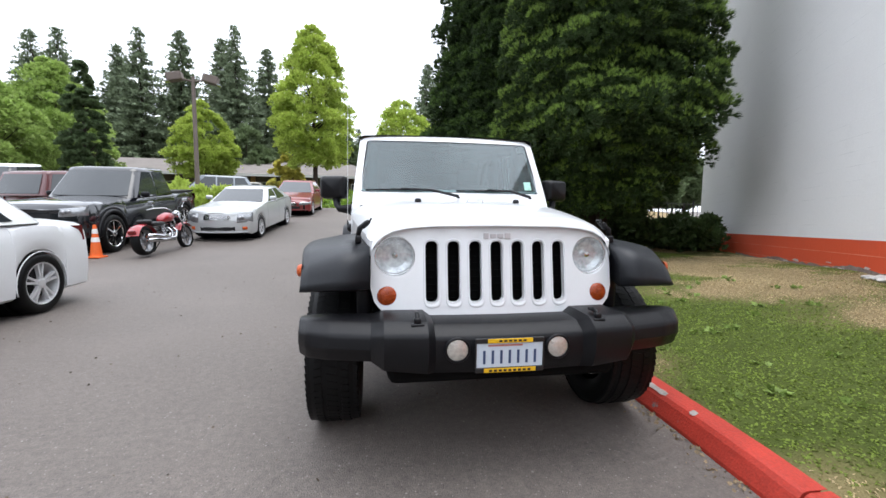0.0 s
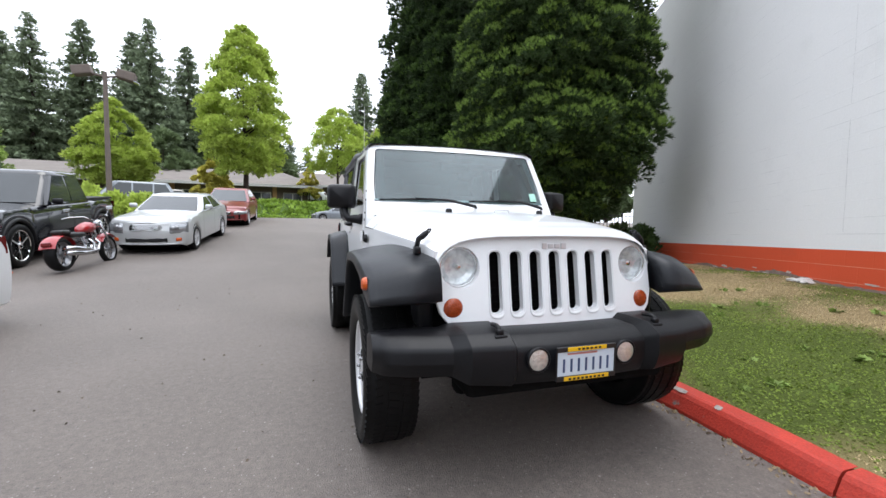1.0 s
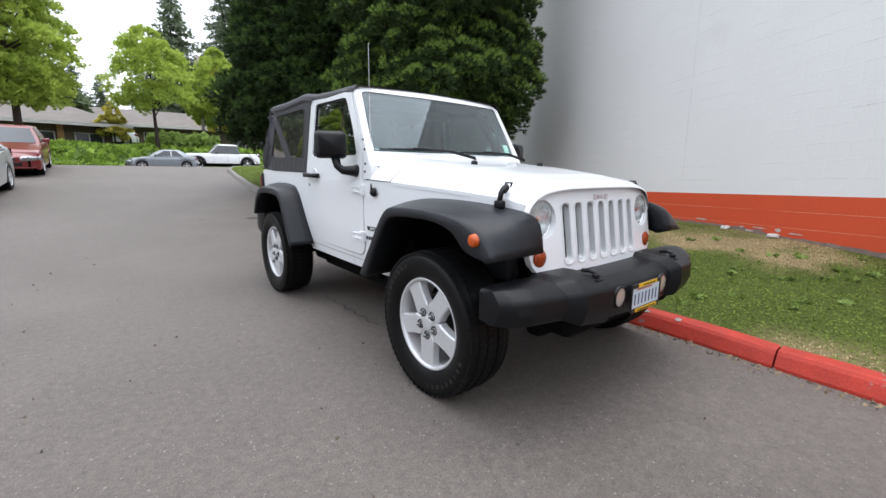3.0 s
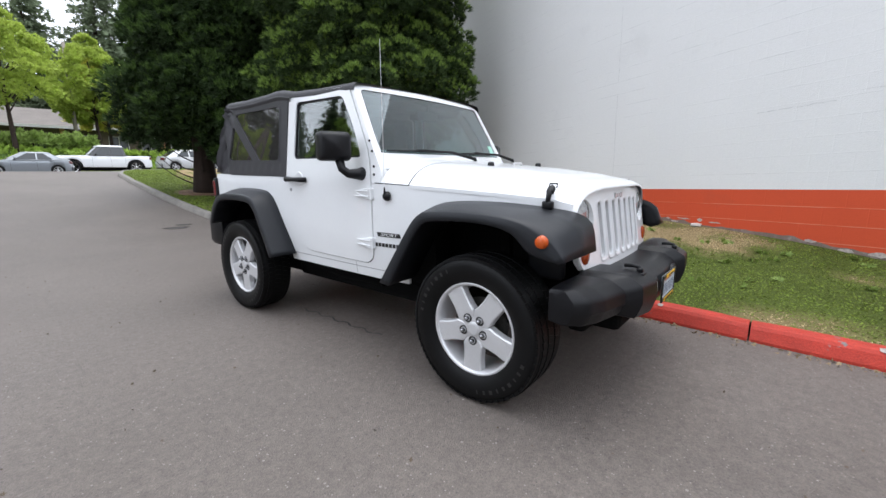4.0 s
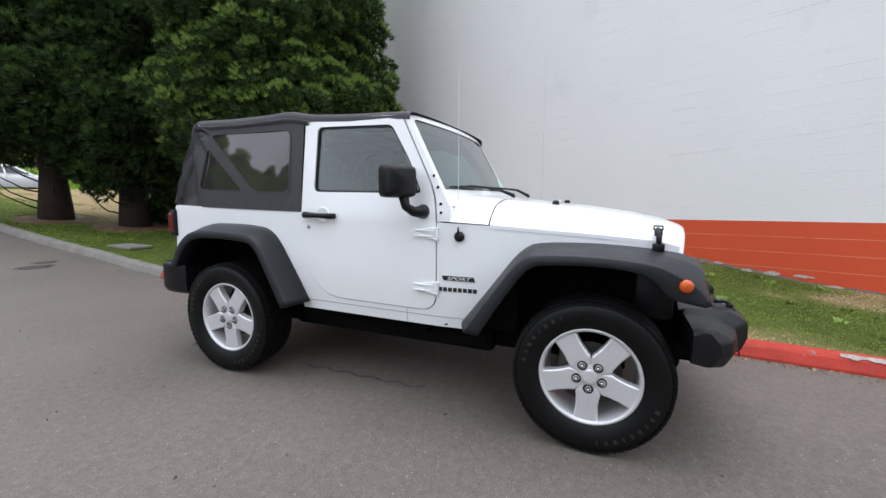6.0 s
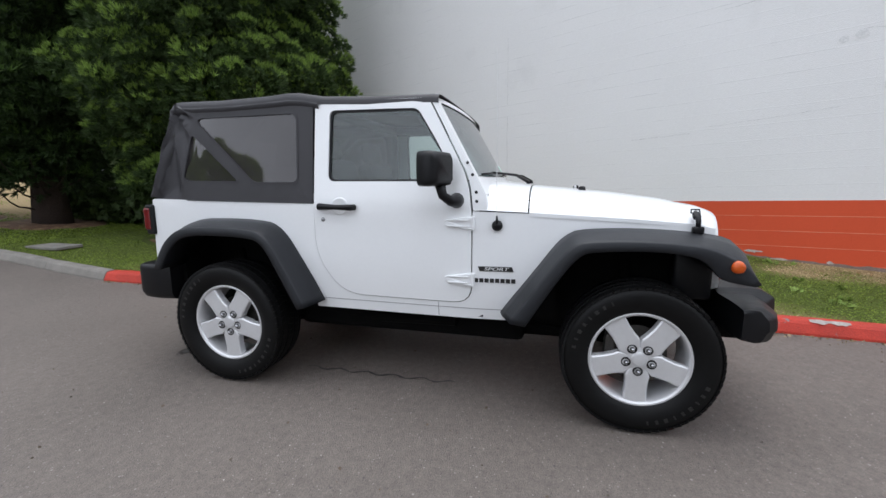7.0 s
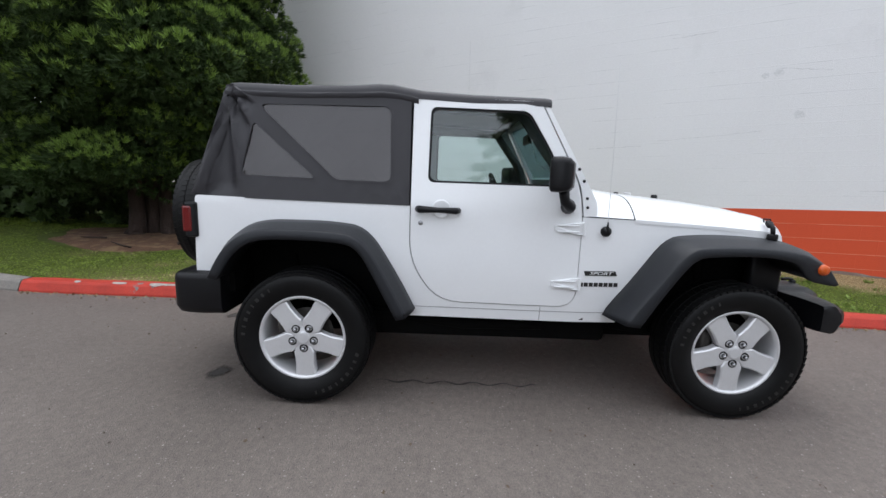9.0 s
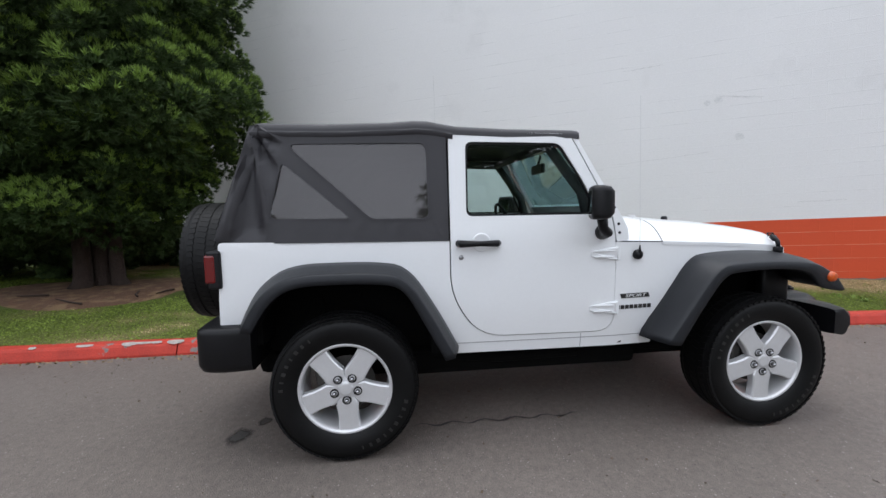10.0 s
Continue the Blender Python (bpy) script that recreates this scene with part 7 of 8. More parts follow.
SEDAN_LONG = dict(SEDAN, L=4.83, H=1.41, fog_z=0.38, bow=0.20, rake=0.08, wheels=(-1.45, 1.43), cabin=(-0.85, -0.05, 1.15, 1.85), deck=[(-2.415, 0.78), (-2.36, 0.84), (-2.2, 0.89), (-1.8, 0.93), (-0.85, 1.0), (1.0, 1.0), (1.85, 1.05), (2.3, 1.05), (2.415, 0.92)], grille_h=0.17, grille_drop=0.17, lamp_h=0.24, lamp_z=0.66, lamp_u=0.66, grille_u=0.50, bars=6)
SALOON = dict(SEDAN, arch=1.065, L=4.86, bow=0.36, rake=0.17, wide_pillar=0.22, wheels=(-1.42, 1.36), cabin=(-0.95, -0.10, 0.92, 1.50), seams=(-0.78, 0.40), tail_z=0.83,
              deck=[(-2.43, 0.66), (-2.2, 0.72), (-1.9, 0.80), (-0.95, 0.95), (0, 0.95), (1.0, 0.98), (1.55, 1.0), (1.9, 0.99), (2.15, 0.965), (2.33, 0.91), (2.43, 0.80)])
WAGON = dict(SEDAN, L=4.6, H=1.46, cabin=(-0.9, -0.05, 1.1, 1.8), deck=[(-2.3, 0.62), (-2.15, 0.70), (-1.9, 0.78), (-0.9, 0.95), (1.8, 1.0), (2.2, 1.0), (2.3, 0.9)])
TRUCK = dict(L=5.85, W=2.02, H=1.93, r=0.44, wheels=(-1.88, 1.72), wheel_set=WT, cabin=(-0.95, -0.30, 1.05, 1.22), posts=(0.28,), seams=(-0.80, 0.26, 1.12), sill=0.42, belt=1.22, category="pickup", pillar_mat=M_black_paint, flares=True, bow=0.14, rake=0.05, bump=0.72, lamp_z=0.98, lamp_u=0.62, grille_u=0.55, fog_z=0.62, clear_fog=True, bars=3, bar_mat=M_black_plastic, bed=(1.3, 2.86), roof_w=0.78, black_mirror=True,
             deck=[(-2.925, 1.02), (-2.8, 1.12), (-2.4, 1.18), (-0.95, 1.22), (1.25, 1.24), (2.9, 1.26), (2.925, 1.2)], lamp_h=0.17, grille_h=0.36, grille_drop=0.26, grille_mat=M_black_plastic)
SUV = dict(SEDAN, wide_pillar=0.0, L=4.8, W=1.90, H=1.75, r=0.36, wheel_set=WF, wheels=(-1.43, 1.40), cabin=(-1.0, -0.35, 1.95, 2.32), posts=(0.35, 1.25), seams=(-0.85, 0.33, 1.25), sill=0.28, belt=1.05, category="car", roof_w=0.8,
           deck=[(-2.4, 0.80), (-2.3, 0.90), (-1.9, 0.98), (-1.0, 1.04), (2.3, 1.08), (2.4, 1.0)])


def park(name, label, x, y, heading, spec, mat, dz=0.0, size=1.0):
    """Parks a car; heading 0 has its nose towards -y, degrees turn it anticlockwise from above."""
    a = radians(heading)
    d = Vector((math.sin(a), -math.cos(a), 0))
    f, r = spec["wheels"]
    nose, tail = Vector((x, y, 0)) + d * -f, Vector((x, y, 0)) + d * -r
    h_f, h_r = road_z(nose.x, nose.y), road_z(tail.x, tail.y)
    pitch = math.degrees(math.atan2(h_r - h_f, r - f))
    zc = h_f + (h_r - h_f) * (0 - f) / (r - f)
    return car(name, label, pose(x, y, zc + dz, 0, 0, heading) @ pose(0, 0, 0, pitch) @ Matrix.Scale(size, 4), spec, mat)


park("sedan", "white sedan with five-spoke alloy wheels in the parking row", -5.05, 0.15, 0, SALOON, M_sed_white)
park("sedan", "silver sedan parked nose out in the row", -4.85, 11.2, -3, SEDAN_LONG, M_silver)
park("sedan", "dark red sedan parked behind the silver one", -4.35, 17.3, 0, WAGON, M_red_paint)
park("pickup", "glossy black pickup truck on chrome wheels", -7.62, 9.05, 0, TRUCK, M_black_paint)
park("suv", "grey parked sport utility car behind the pickup", -10.3, 22.6, -66, SUV, M_grey_paint)
park("suv", "champagne minivan parked before the long building", -11.0, 28.5, -70, SUV, M_beige)
park("suv", "dark maroon sport utility car parked beyond the pickup", -11.1, 13.6, 168, SUV, M_maroon)
park("pickup", "white crew-cab pickup parked further along", -14.4, 14.4, 0, TRUCK, M_sed_white)
park("pickup", "white crew-cab pickup standing on the far street", 4.9, 31.2, -90, TRUCK, M_sed_white, -0.12, 0.87)
park("sedan", "grey sedan standing on the far street", 1.1, 29.0, -88, SEDAN, M_grey_paint, -0.22, 0.84)
park("sedan", "grey car parked past the conifers", 14.5, 25.5, -80, SEDAN, M_grey_paint)
park("sedan", "pale silver sedan parked past the conifers", 10.2, 31.5, 88, WAGON, M_silver)
park("sedan", "white sedan parked above the green bank", -1.4, 42.5, -88, SEDAN, M_sed_white, 1.75)

# ---- buildings, bank, poles ----
M_roof = material("grey_brown_shingle_roof", (0.17, 0.15, 0.135), 0.95, vary=0.2, scale=1.0, fine=12, bump=0.5, bump_scale=14, dist=0.03)
M_siding = material("brown_siding", (0.10, 0.075, 0.055), 0.9, vary=0.25, scale=1.5, fine=12)
M_fascia = material("pale_fascia", (0.42, 0.41, 0.39), 0.8, vary=0.1)
M_brick_orange = material("tan_panel", (0.36, 0.20, 0.09), 0.85, vary=0.2, scale=2)
M_bank = material("ivy_ground", (0.10, 0.16, 0.035), 0.95, vary=0.4, scale=1.5, fine=9, bump=1.0, bump_scale=6, dist=0.2)


def low_building(label, m, L, depth, eave, ridge, bays):
    """A long single-storey block with deep eaves, its front towards -y."""
    root = thing("low_building", label, "building", m)
    bm = bmesh.new()
    box(bm, (0, depth / 2, eave / 2 - 0.3), (L, depth, eave + 0.6))
    part("wall", bm, M_siding, root)
    bm = bmesh.new()
    o = 1.2
    ring = [(-L / 2 - o, -o, eave - 0.05), (L / 2 + o, -o, eave - 0.05), (L / 2 + o, depth + o, eave - 0.05), (-L / 2 - o, depth + o, eave - 0.05)]
    top = [(-L / 2 + 2, depth / 2, ridge), (L / 2 - 2, depth / 2, ridge)]
    vs = [bm.verts.new(p) for p in ring + top]
    for f in ((0, 1, 5, 4), (2, 3, 4, 5), (1, 2, 5), (3, 0, 4), (3, 2, 1, 0)):
        bm.faces.new([vs[i] for i in f])
    part("roof", bm, M_roof, root, "low grey-brown shingle roof")
    bm = bmesh.new()
    box(bm, (0, -o - 0.03, eave - 0.08), (L + 2 * o, 0.05, 0.22))
    part("fascia", bm, M_fascia, root)
    for k in range(bays):
        x = -L / 2 + (k + 0.5) * L / bays
        w = L / bays
        bm = bmesh.new()
        z0, z1 = (0.1, 2.2) if k % 4 == 1 else (0.9, 2.3)
        box(bm, (x, -0.03, (z0 + z1) / 2), (w * 0.62, 0.08, z1 - z0), 0.01)
        win = part("window", bm, M_fascia, root)
        bm = bmesh.new()
        for q in (-0.25, 0.25):
            box(bm, (x + q * w * 0.58, -0.06, (z0 + z1) / 2), (w * 0.26, 0.04, z1 - z0 - 0.14))
        part("pane", bm, M_car_glass, win)
        if k % 3 == 2:
            bm = bmesh.new()
            box(bm, (x + w * 0.42, -0.05, eave / 2), (w * 0.14, 0.16, eave), 0.01)
            part("pier", bm, M_brick_orange, root)
    return root


low_building("long low brown building with shingle roof and deep eaves", pose(-22, 36, 1.2, 0, 0, 4), 42, 10, 2.9, 4.6, 16)
low_building("low brown office building with pale fascia beyond the bank", pose(14, 48, 2.2, 0, 0, -5), 46, 10, 2.9, 4.9, 18)

# green bank behind the far street
gen2 = np.random.default_rng(5)
def bank_z(x, y):
    t = min(max((y - 33.0) / 2.2, 0), 1)
    return 1.17 + 1.35 * t * t * (3 - 2 * t) * (1 - min(max((abs(x + 1) - 14) / 5, 0), 1)) + 0.08 * math.sin(x * 1.3) * t


bm = bmesh.new()
loft(bm, [[(x, y, bank_z(x, y)) for x in np.linspace(-20, 18, 60)] for y in np.linspace(32.6, 60, 40)])
bank = part("bank", bm, M_bank, None, "green planted bank along the far street", True)
tagged(bank, category="bank", kind="structure")
xy = np.stack([gen2.uniform(-18.5, 16.5, 5200), gen2.uniform(32.7, 39, 5200)], axis=1)
P = np.array([(x, y, bank_z(x, y) + 0.05) for x, y in xy])
D = gen2.normal(size=P.shape) * 0.5 + np.array([0, -0.3, 0.8])
v, f = scatter(P, D, gen2.uniform(0.18, 0.42, len(P)), "leaf", gen2)
tagged(new("bank_plants", np_mesh("bank_plants", v, f, leaf_material("ivy_leaves", (0.30, 0.43, 0.075), 0.35, 1, 4, 0.3))), "dense low green plants covering the bank", "plants", kind="stuff")
for x, y, r in ((2.5, 36.2, 1.1), (4.6, 36.6, 1.0), (-8.4, 19.4, 0.75), (-9.6, 18.0, 0.8), (-7.3, 17.0, 0.6), (-6.9, 19.0, 0.65), (-10.8, 19.6, 0.8)):
    t = thing("hedge_bush", "rounded clipped bush with fresh green leaves", "bush", pose(x, y, bank_z(x, y) if y > 33 else road_z(x, y)))
    lb = [(0.6 * r * gen2.normal(), 0.6 * r * gen2.normal(), 0.5 * r + 0.3 * r * abs(gen2.normal()), 0.4 * r, gen2.uniform(0, 6.28)) for _ in range(18)]
    obj("foliage", crown("foliage", gen2, lb, 40, 0.22, "leaf", M_leaf_dark if y > 33 else M_leaf, 0.5)[0], t)
    bm = bmesh.new()
    tube(bm, [(0, 0, -0.1), (0, 0, 0.6 * r)], [0.06, 0.03], 6)
    part("stem", bm, M_bark, t)
# planted island behind the parked row
M_island = material("island_grass", (0.16, 0.22, 0.05), 0.95, vary=0.35, scale=1.2, fine=14, bump=0.8, bump_scale=20, dist=0.05)
bm = bmesh.new()
loft(bm, [[(lerp(-13.0, -6.3, k / 20), y, road_z(-8, y) + (0.12 if 0 < j < 8 and 0 < k < 20 else -0.05) + 0.15 * math.sin(math.pi * j / 8)) for k in range(21)] for j, y in enumerate(np.linspace(16.2, 20.8, 9))])
tagged(part("planted_island", bm, M_island, None, "raised grassy island in the car park", True), category="lawn", kind="structure")

# poles
M_pole = material("weathered_brown_pole", (0.12, 0.095, 0.08), 0.8, vary=0.2, scale=3)


def lamp_pole(x, y, h, z, turn=0):
    root = thing("lamp_post", "brown car park lamp post with two boxy heads", "lamp post", pose(x, y, z, 0, 0, turn))
    bm = bmesh.new()
    tube(bm, [(0, 0, -0.2), (0, 0, h)], [0.13, 0.09], 10)
    lathe(bm, [(0.30, -0.2), (0.30, 0.5), (0.26, 0.55), (0.1, 0.56)], None, 16)
    part("pole", bm, M_pole, root, smooth=False)
    for sx in (-1, 1):
        bm = bmesh.new()
        tube(bm, [(0, 0, h - 0.25), (sx * 0.5, 0, h - 0.15)], 0.05, 8)
        box(bm, (sx * 0.85, 0, h - 0.08), (0.75, 0.55, 0.42), 0.05, rot=Matrix.Rotation(sx * 0.22, 3, "Y"))
        head = part("lamp_head", bm, M_pole, root)
        bm = bmesh.new()
        box(bm, (sx * 1.0, 0, h - 0.30), (0.7, 0.45, 0.05), 0.01, rot=Matrix.Rotation(sx * 0.22, 3, "Y"))
        part("glass", bm, M_lamp_clear, head)
    return root


lamp_pole(-10.35, 21.3, 6.8, road_z(-10.3, 21.3) + 0.1, 8)


def utility_pole(x, y, h, z):
    root = thing("utility_pole", "grey wooden utility pole beside the far street", "pole", pose(x, y, z))
    bm = bmesh.new()
    tube(bm, [(0, 0, -0.3), (0.05, 0, h)], [0.14, 0.09], 10)
    part("pole", bm, material("grey_wood_pole", (0.24, 0.21, 0.18), 0.9, vary=0.2, scale=3), root, smooth=True)
    bm = bmesh.new()
    tube(bm, [(0, 0, h - 0.8), (-0.7, -0.1, h - 0.3), (-1.5, -0.2, h - 0.2)], 0.03, 8)
    box(bm, (-1.7, -0.2, h - 0.2), (0.6, 0.22, 0.12), 0.04)
    part("lamp_arm", bm, M_alloy_dark, root)


utility_pole(5.0, 37.5, 7.6, 2.4)

# black fence past the conifers
fence = thing("fence", "low black metal railing past the shrubs", "fence")
bm_post = bmesh.new()
box(bm_post, (0, 0, 0.55), (0.05, 0.05, 1.1), 0.006)
post_mesh = to_mesh("post", bm_post, M_black_plastic)
bm_bar = bmesh.new()
box(bm_bar, (0, 0, 0.52), (0.018, 0.018, 0.9))
bar_mesh = to_mesh("bar", bm_bar, M_black_plastic)
fa, fb = Vector((7.0, 13.0, 0)), Vector((12.6, 10.6, 0))
for k in range(41):
    p = fa.lerp(fb, k / 40)
    z = lawn_z(min(p.x, 14.9), p.y)
    obj("post" if k % 8 == 0 else "bar", post_mesh if k % 8 == 0 else bar_mesh, fence, m=Matrix.Translation((p.x, p.y, z)))
for h in (0.12, 0.95):
    bm = bmesh.new()
    za, zb2 = lawn_z(fa.x, fa.y), lawn_z(fb.x, fb.y)
    tube(bm, [(fa.x, fa.y, za + h), (fb.x, fb.y, zb2 + h)], 0.016, 6)
    part("rail", bm, M_black_plastic, fence)

# ---- motorcycle ----
M_bike_red = paint("motorcycle_red", (0.30, 0.008, 0.012))
M_leather = material("black_leather", (0.012, 0.012, 0.012), 0.5, vary=0.2, bump=0.3)


M_bike_chrome = material("motorcycle_chrome", (0.44, 0.44, 0.45), 0.14, metal=1.0, vary=0.1, scale=20)


def motorcycle(m):
    """A cruiser, front towards -y, wheelbase 1.66 m, leaning on its stand."""
    root = thing("motorcycle", "red and black cruiser motorcycle with chrome pipes", "motorcycle", m)
    turn = Matrix.Rotation(-math.pi / 2, 4, "Y")
    for y, r, w in ((-0.83, 0.32, 0.06), (0.83, 0.32, 0.11)):
        bm = bmesh.new()
        lathe(bm, [(r * 0.74, w * 0.7), (r * 0.86, w), (r * 0.97, w * 0.6), (r, 0), (r * 0.97, -w * 0.6), (r * 0.86, -w), (r * 0.74, -w * 0.7)], pose(0, y, 0.32) @ turn, 36)
        wh = part("wheel", bm, M_rubber, root, "black tyre on a cast rim", True)
        bm = bmesh.new()
        lathe(bm, [(r * 0.76, w * 0.6), (r * 0.70, w * 0.3), (r * 0.70, -w * 0.3), (r * 0.76, -w * 0.6)], pose(0, y, 0.32) @ turn, 36)
        for k in range(9):
            a = k * 0.698
            tube(bm, [(0, y, 0.32), (0, y + r * 0.72 * math.cos(a), 0.32 + r * 0.72 * math.sin(a))], [0.02, 0.010], 6)
        tube(bm, [(-0.07, y, 0.32), (0.07, y, 0.32)], 0.05, 12)
        part("rim", bm, M_alloy_dark, wh)
        bm = bmesh.new()
        span = (0.35, 2.7) if y > 0 else (0.5, 2.4)
        rows = []
        for a in np.linspace(span[0], span[1], 14):
            rows.append([(q * (w + 0.025), y + (r + 0.05 - 0.02 * abs(q)) * math.cos(a), 0.32 + (r + 0.05 - 0.03 * q * q) * math.sin(a)) for q in (-1, -0.8, -0.3, 0.3, 0.8, 1)])
        loft(bm, rows)
        part("mudguard", bm, M_bike_red, root, "red mudguard", True)
    bm = bmesh.new()
    rows = []
    for y, wd, z0, z1 in ((-0.36, 0.04, 0.78, 0.86), (-0.28, 0.12, 0.72, 0.93), (-0.12, 0.15, 0.70, 0.94), (0.06, 0.12, 0.70, 0.88), (0.16, 0.05, 0.70, 0.80)):
        rows.append([(wd * math.cos(a), y, lerp(z0, z1, 0.5 + 0.5 * math.sin(a))) for a in np.linspace(0, 2 * math.pi, 13)[:-1]])
    loft(bm, rows, closed=True, cap=True)
    part("fuel_tank", bm, M_bike_red, root, "glossy red fuel tank", True)
    bm = bmesh.new()
    box(bm, (0, 0.36, 0.68), (0.26, 0.46, 0.10), 0.045)
    box(bm, (0, 0.70, 0.74), (0.20, 0.30, 0.08), 0.035)
    part("saddle", bm, M_leather, root, "black leather saddle", True)
    bm = bmesh.new()
    box(bm, (0, -0.02, 0.36), (0.26, 0.40, 0.22), 0.04)
    for a, yy in ((0.38, -0.12), (-0.38, 0.10)):
        for k in range(6):
            box(bm, (0, yy + a * 0.0 - math.sin(a) * (0.10 + k * 0.036), 0.47 + k * 0.034), (0.17, 0.15, 0.022), 0.006, rot=Matrix.Rotation(a, 3, "X"))
    lathe(bm, [(0, 0.17), (0.10, 0.165), (0.11, 0.13), (0.11, -0.13), (0.10, -0.165), (0, -0.17)], pose(0, -0.02, 0.36) @ turn, 20)
    part("engine", bm, M_bike_chrome, root, "chrome vee engine")
    for q in (0, 1):
        bm = bmesh.new()
        tube(bm, [(-0.10, -0.15 + q * 0.2, 0.58), (-0.17, -0.20 + q * 0.2, 0.48), (-0.18, -0.10 + q * 0.12, 0.33 - q * 0.02), (-0.19, 0.3, 0.30 + q * 0.08), (-0.19, 0.95, 0.33 + q * 0.09)], [0.024, 0.026, 0.028, 0.045, 0.05], 10)
        part("exhaust_pipe", bm, M_bike_chrome, root, "chrome exhaust pipe", True)
    for sx in (-1, 1):
        bm = bmesh.new()
        tube(bm, [(sx * 0.09, -0.83, 0.32), (sx * 0.09, -0.50, 0.90)], 0.024, 8)
        part("fork", bm, M_bike_chrome, root, smooth=True)
        bm = bmesh.new()
        tube(bm, [(0.0, -0.46, 0.96), (sx * 0.16, -0.42, 1.06), (sx * 0.34, -0.26, 1.06), (sx * 0.42, -0.14, 1.03)], 0.014, 8)
        part("handlebar", bm, M_bike_chrome, root, smooth=True)
        bm = bmesh.new()
        tube(bm, [(sx * 0.34, -0.28, 1.06), (sx * 0.38, -0.32, 1.18)], 0.006, 6)
        box(bm, (sx * 0.40, -0.32, 1.21), (0.13, 0.03, 0.08), 0.014)
        part("mirror", bm, M_bike_chrome, root)
    bm = bmesh.new()
    lathe(bm, [(0, 0.09), (0.06, 0.085), (0.09, 0.05), (0.085, -0.04), (0.04, -0.10), (0, -0.11)], pose(0, -0.58, 0.90, 90), 20)
    part("headlight", bm, M_bike_chrome, root, smooth=True)
    bm = bmesh.new()
    box(bm, (0, 1.16, 0.52), (0.16, 0.05, 0.08), 0.02)
    part("tail_light", bm, M_red_lens, root)
    bm = bmesh.new()
    tube(bm, [(0, -0.45, 0.88), (0, -0.2, 0.64), (0, 0.2, 0.52), (0, 0.55, 0.50), (0, 0.83, 0.32)], 0.03, 8)
    tube(bm, [(0.1, 0.05, 0.28), (0.28, 0.10, 0.0)], 0.012, 6)
    part("frame", bm, M_black_plastic, root, smooth=True)
    return root


motorcycle(pose(-5.55, 7.25, rise(7.25), 0, 6, 175))

# traffic cone
cone = thing("traffic_cone", "orange traffic cone with two white bands", "traffic cone", pose(-6.55, 6.35, road_z(-6.55, 6.35)))
M_cone = material("cone_orange", (0.72, 0.12, 0.015), 0.6, vary=0.15, scale=8)
M_band = material("cone_white_band", (0.72, 0.70, 0.68), 0.5, vary=0.1)
bm = bmesh.new()
box(bm, (0, 0, 0.02), (0.29, 0.29, 0.035), 0.01)
lathe(bm, [(0.120, 0.03), (0.110, 0.06), (0.03, 0.70), (0.022, 0.71), (0, 0.71)], None, 24)
part("body", bm, M_cone, cone)
for z0, z1 in ((0.34, 0.44), (0.52, 0.62)):
    bm = bmesh.new()
    lathe(bm, [(0.110 - 0.125 * (z - 0.06) + 0.003, z) for z in (z0, z1)], None, 24)
    part("band", bm, M_band, cone)

# ---- grass, litter and marks on the ground ----
def grass_field(name, label, mat, n, area, keep, h, seed, w=0.006):
    """Blades scattered over the lawn where keep(x, y) allows."""
    g = np.random.default_rng(seed)
    pts = []
    while len(pts) < n:
        x, y = g.uniform(area[0], area[1]), g.uniform(area[2], area[3])
        if x < kerb_x(y) + 0.16 or (y < 9 and x > wall_x(y) - 0.05) or bare(x, y) or not keep(x, y, g):
            continue
        pts.append((x, y, lawn_z(x, y) - 0.004))
    P = np.array(pts)
    a = g.uniform(0, 2 * math.pi, n)
    lean = g.uniform(0.6, 1.15, n)
    hh = h * g.uniform(0.5, 1.3, n)
    side = np.stack([np.cos(a), np.sin(a), np.zeros(n)], axis=1) * (w * g.uniform(0.6, 1.4, n))[:, None]
    fall = np.stack([-np.sin(a), np.cos(a), np.zeros(n)], axis=1)
    tip = P + fall * (hh * lean)[:, None] + np.array([0, 0, 1]) * (hh * np.clip(1.25 - lean, 0.12, 0.6))[:, None]
    mid = P + fall * (hh * lean * 0.35)[:, None] + np.array([0, 0, 1]) * (hh * 0.42)[:, None]
    V = np.stack([P - side, P + side, mid + side * 0.8, mid - side * 0.8, tip], axis=1).reshape(-1, 3)
    k = np.arange(n)[:, None] * 5
    T = np.concatenate([k + np.array([[0, 1, 2]]), k + np.array([[0, 2, 3]]), k + np.array([[3, 2, 4]])])
    return tagged(new(name, np_mesh(name, V, T, mat)), label, "grass", kind="stuff")


M_blade = leaf_material("lawn_blades", (0.168, 0.228, 0.036), 0.35, 1.5, 6, 0.3)
M_straw = leaf_material("dry_straw_blades", (0.50, 0.39, 0.215), 0.3, 1.5, 6, 0.3)
grass_field("lawn_grass", "short green lawn grass behind the kerb", M_blade, 104000, (1.1, 6.5, -7.5, 8.5), lambda x, y, g: dry(x, y) < g.uniform(-0.15, 0.3), 0.020, 3, 0.007)
grass_field("dry_grass", "dry straw-coloured lawn grass", M_straw, 44000, (1.1, 7.5, -7.0, 6.5), lambda x, y, g: dry(x, y) > g.uniform(-0.1, 0.25), 0.024, 4, 0.004)
grass_field("far_lawn_grass", "green lawn grass along the grey kerb", M_blade, 24000, (1.3, 6.0, 8.0, 20.0), lambda x, y, g: dry(x, y) < g.uniform(0.0, 0.5), 0.045, 5, 0.010)

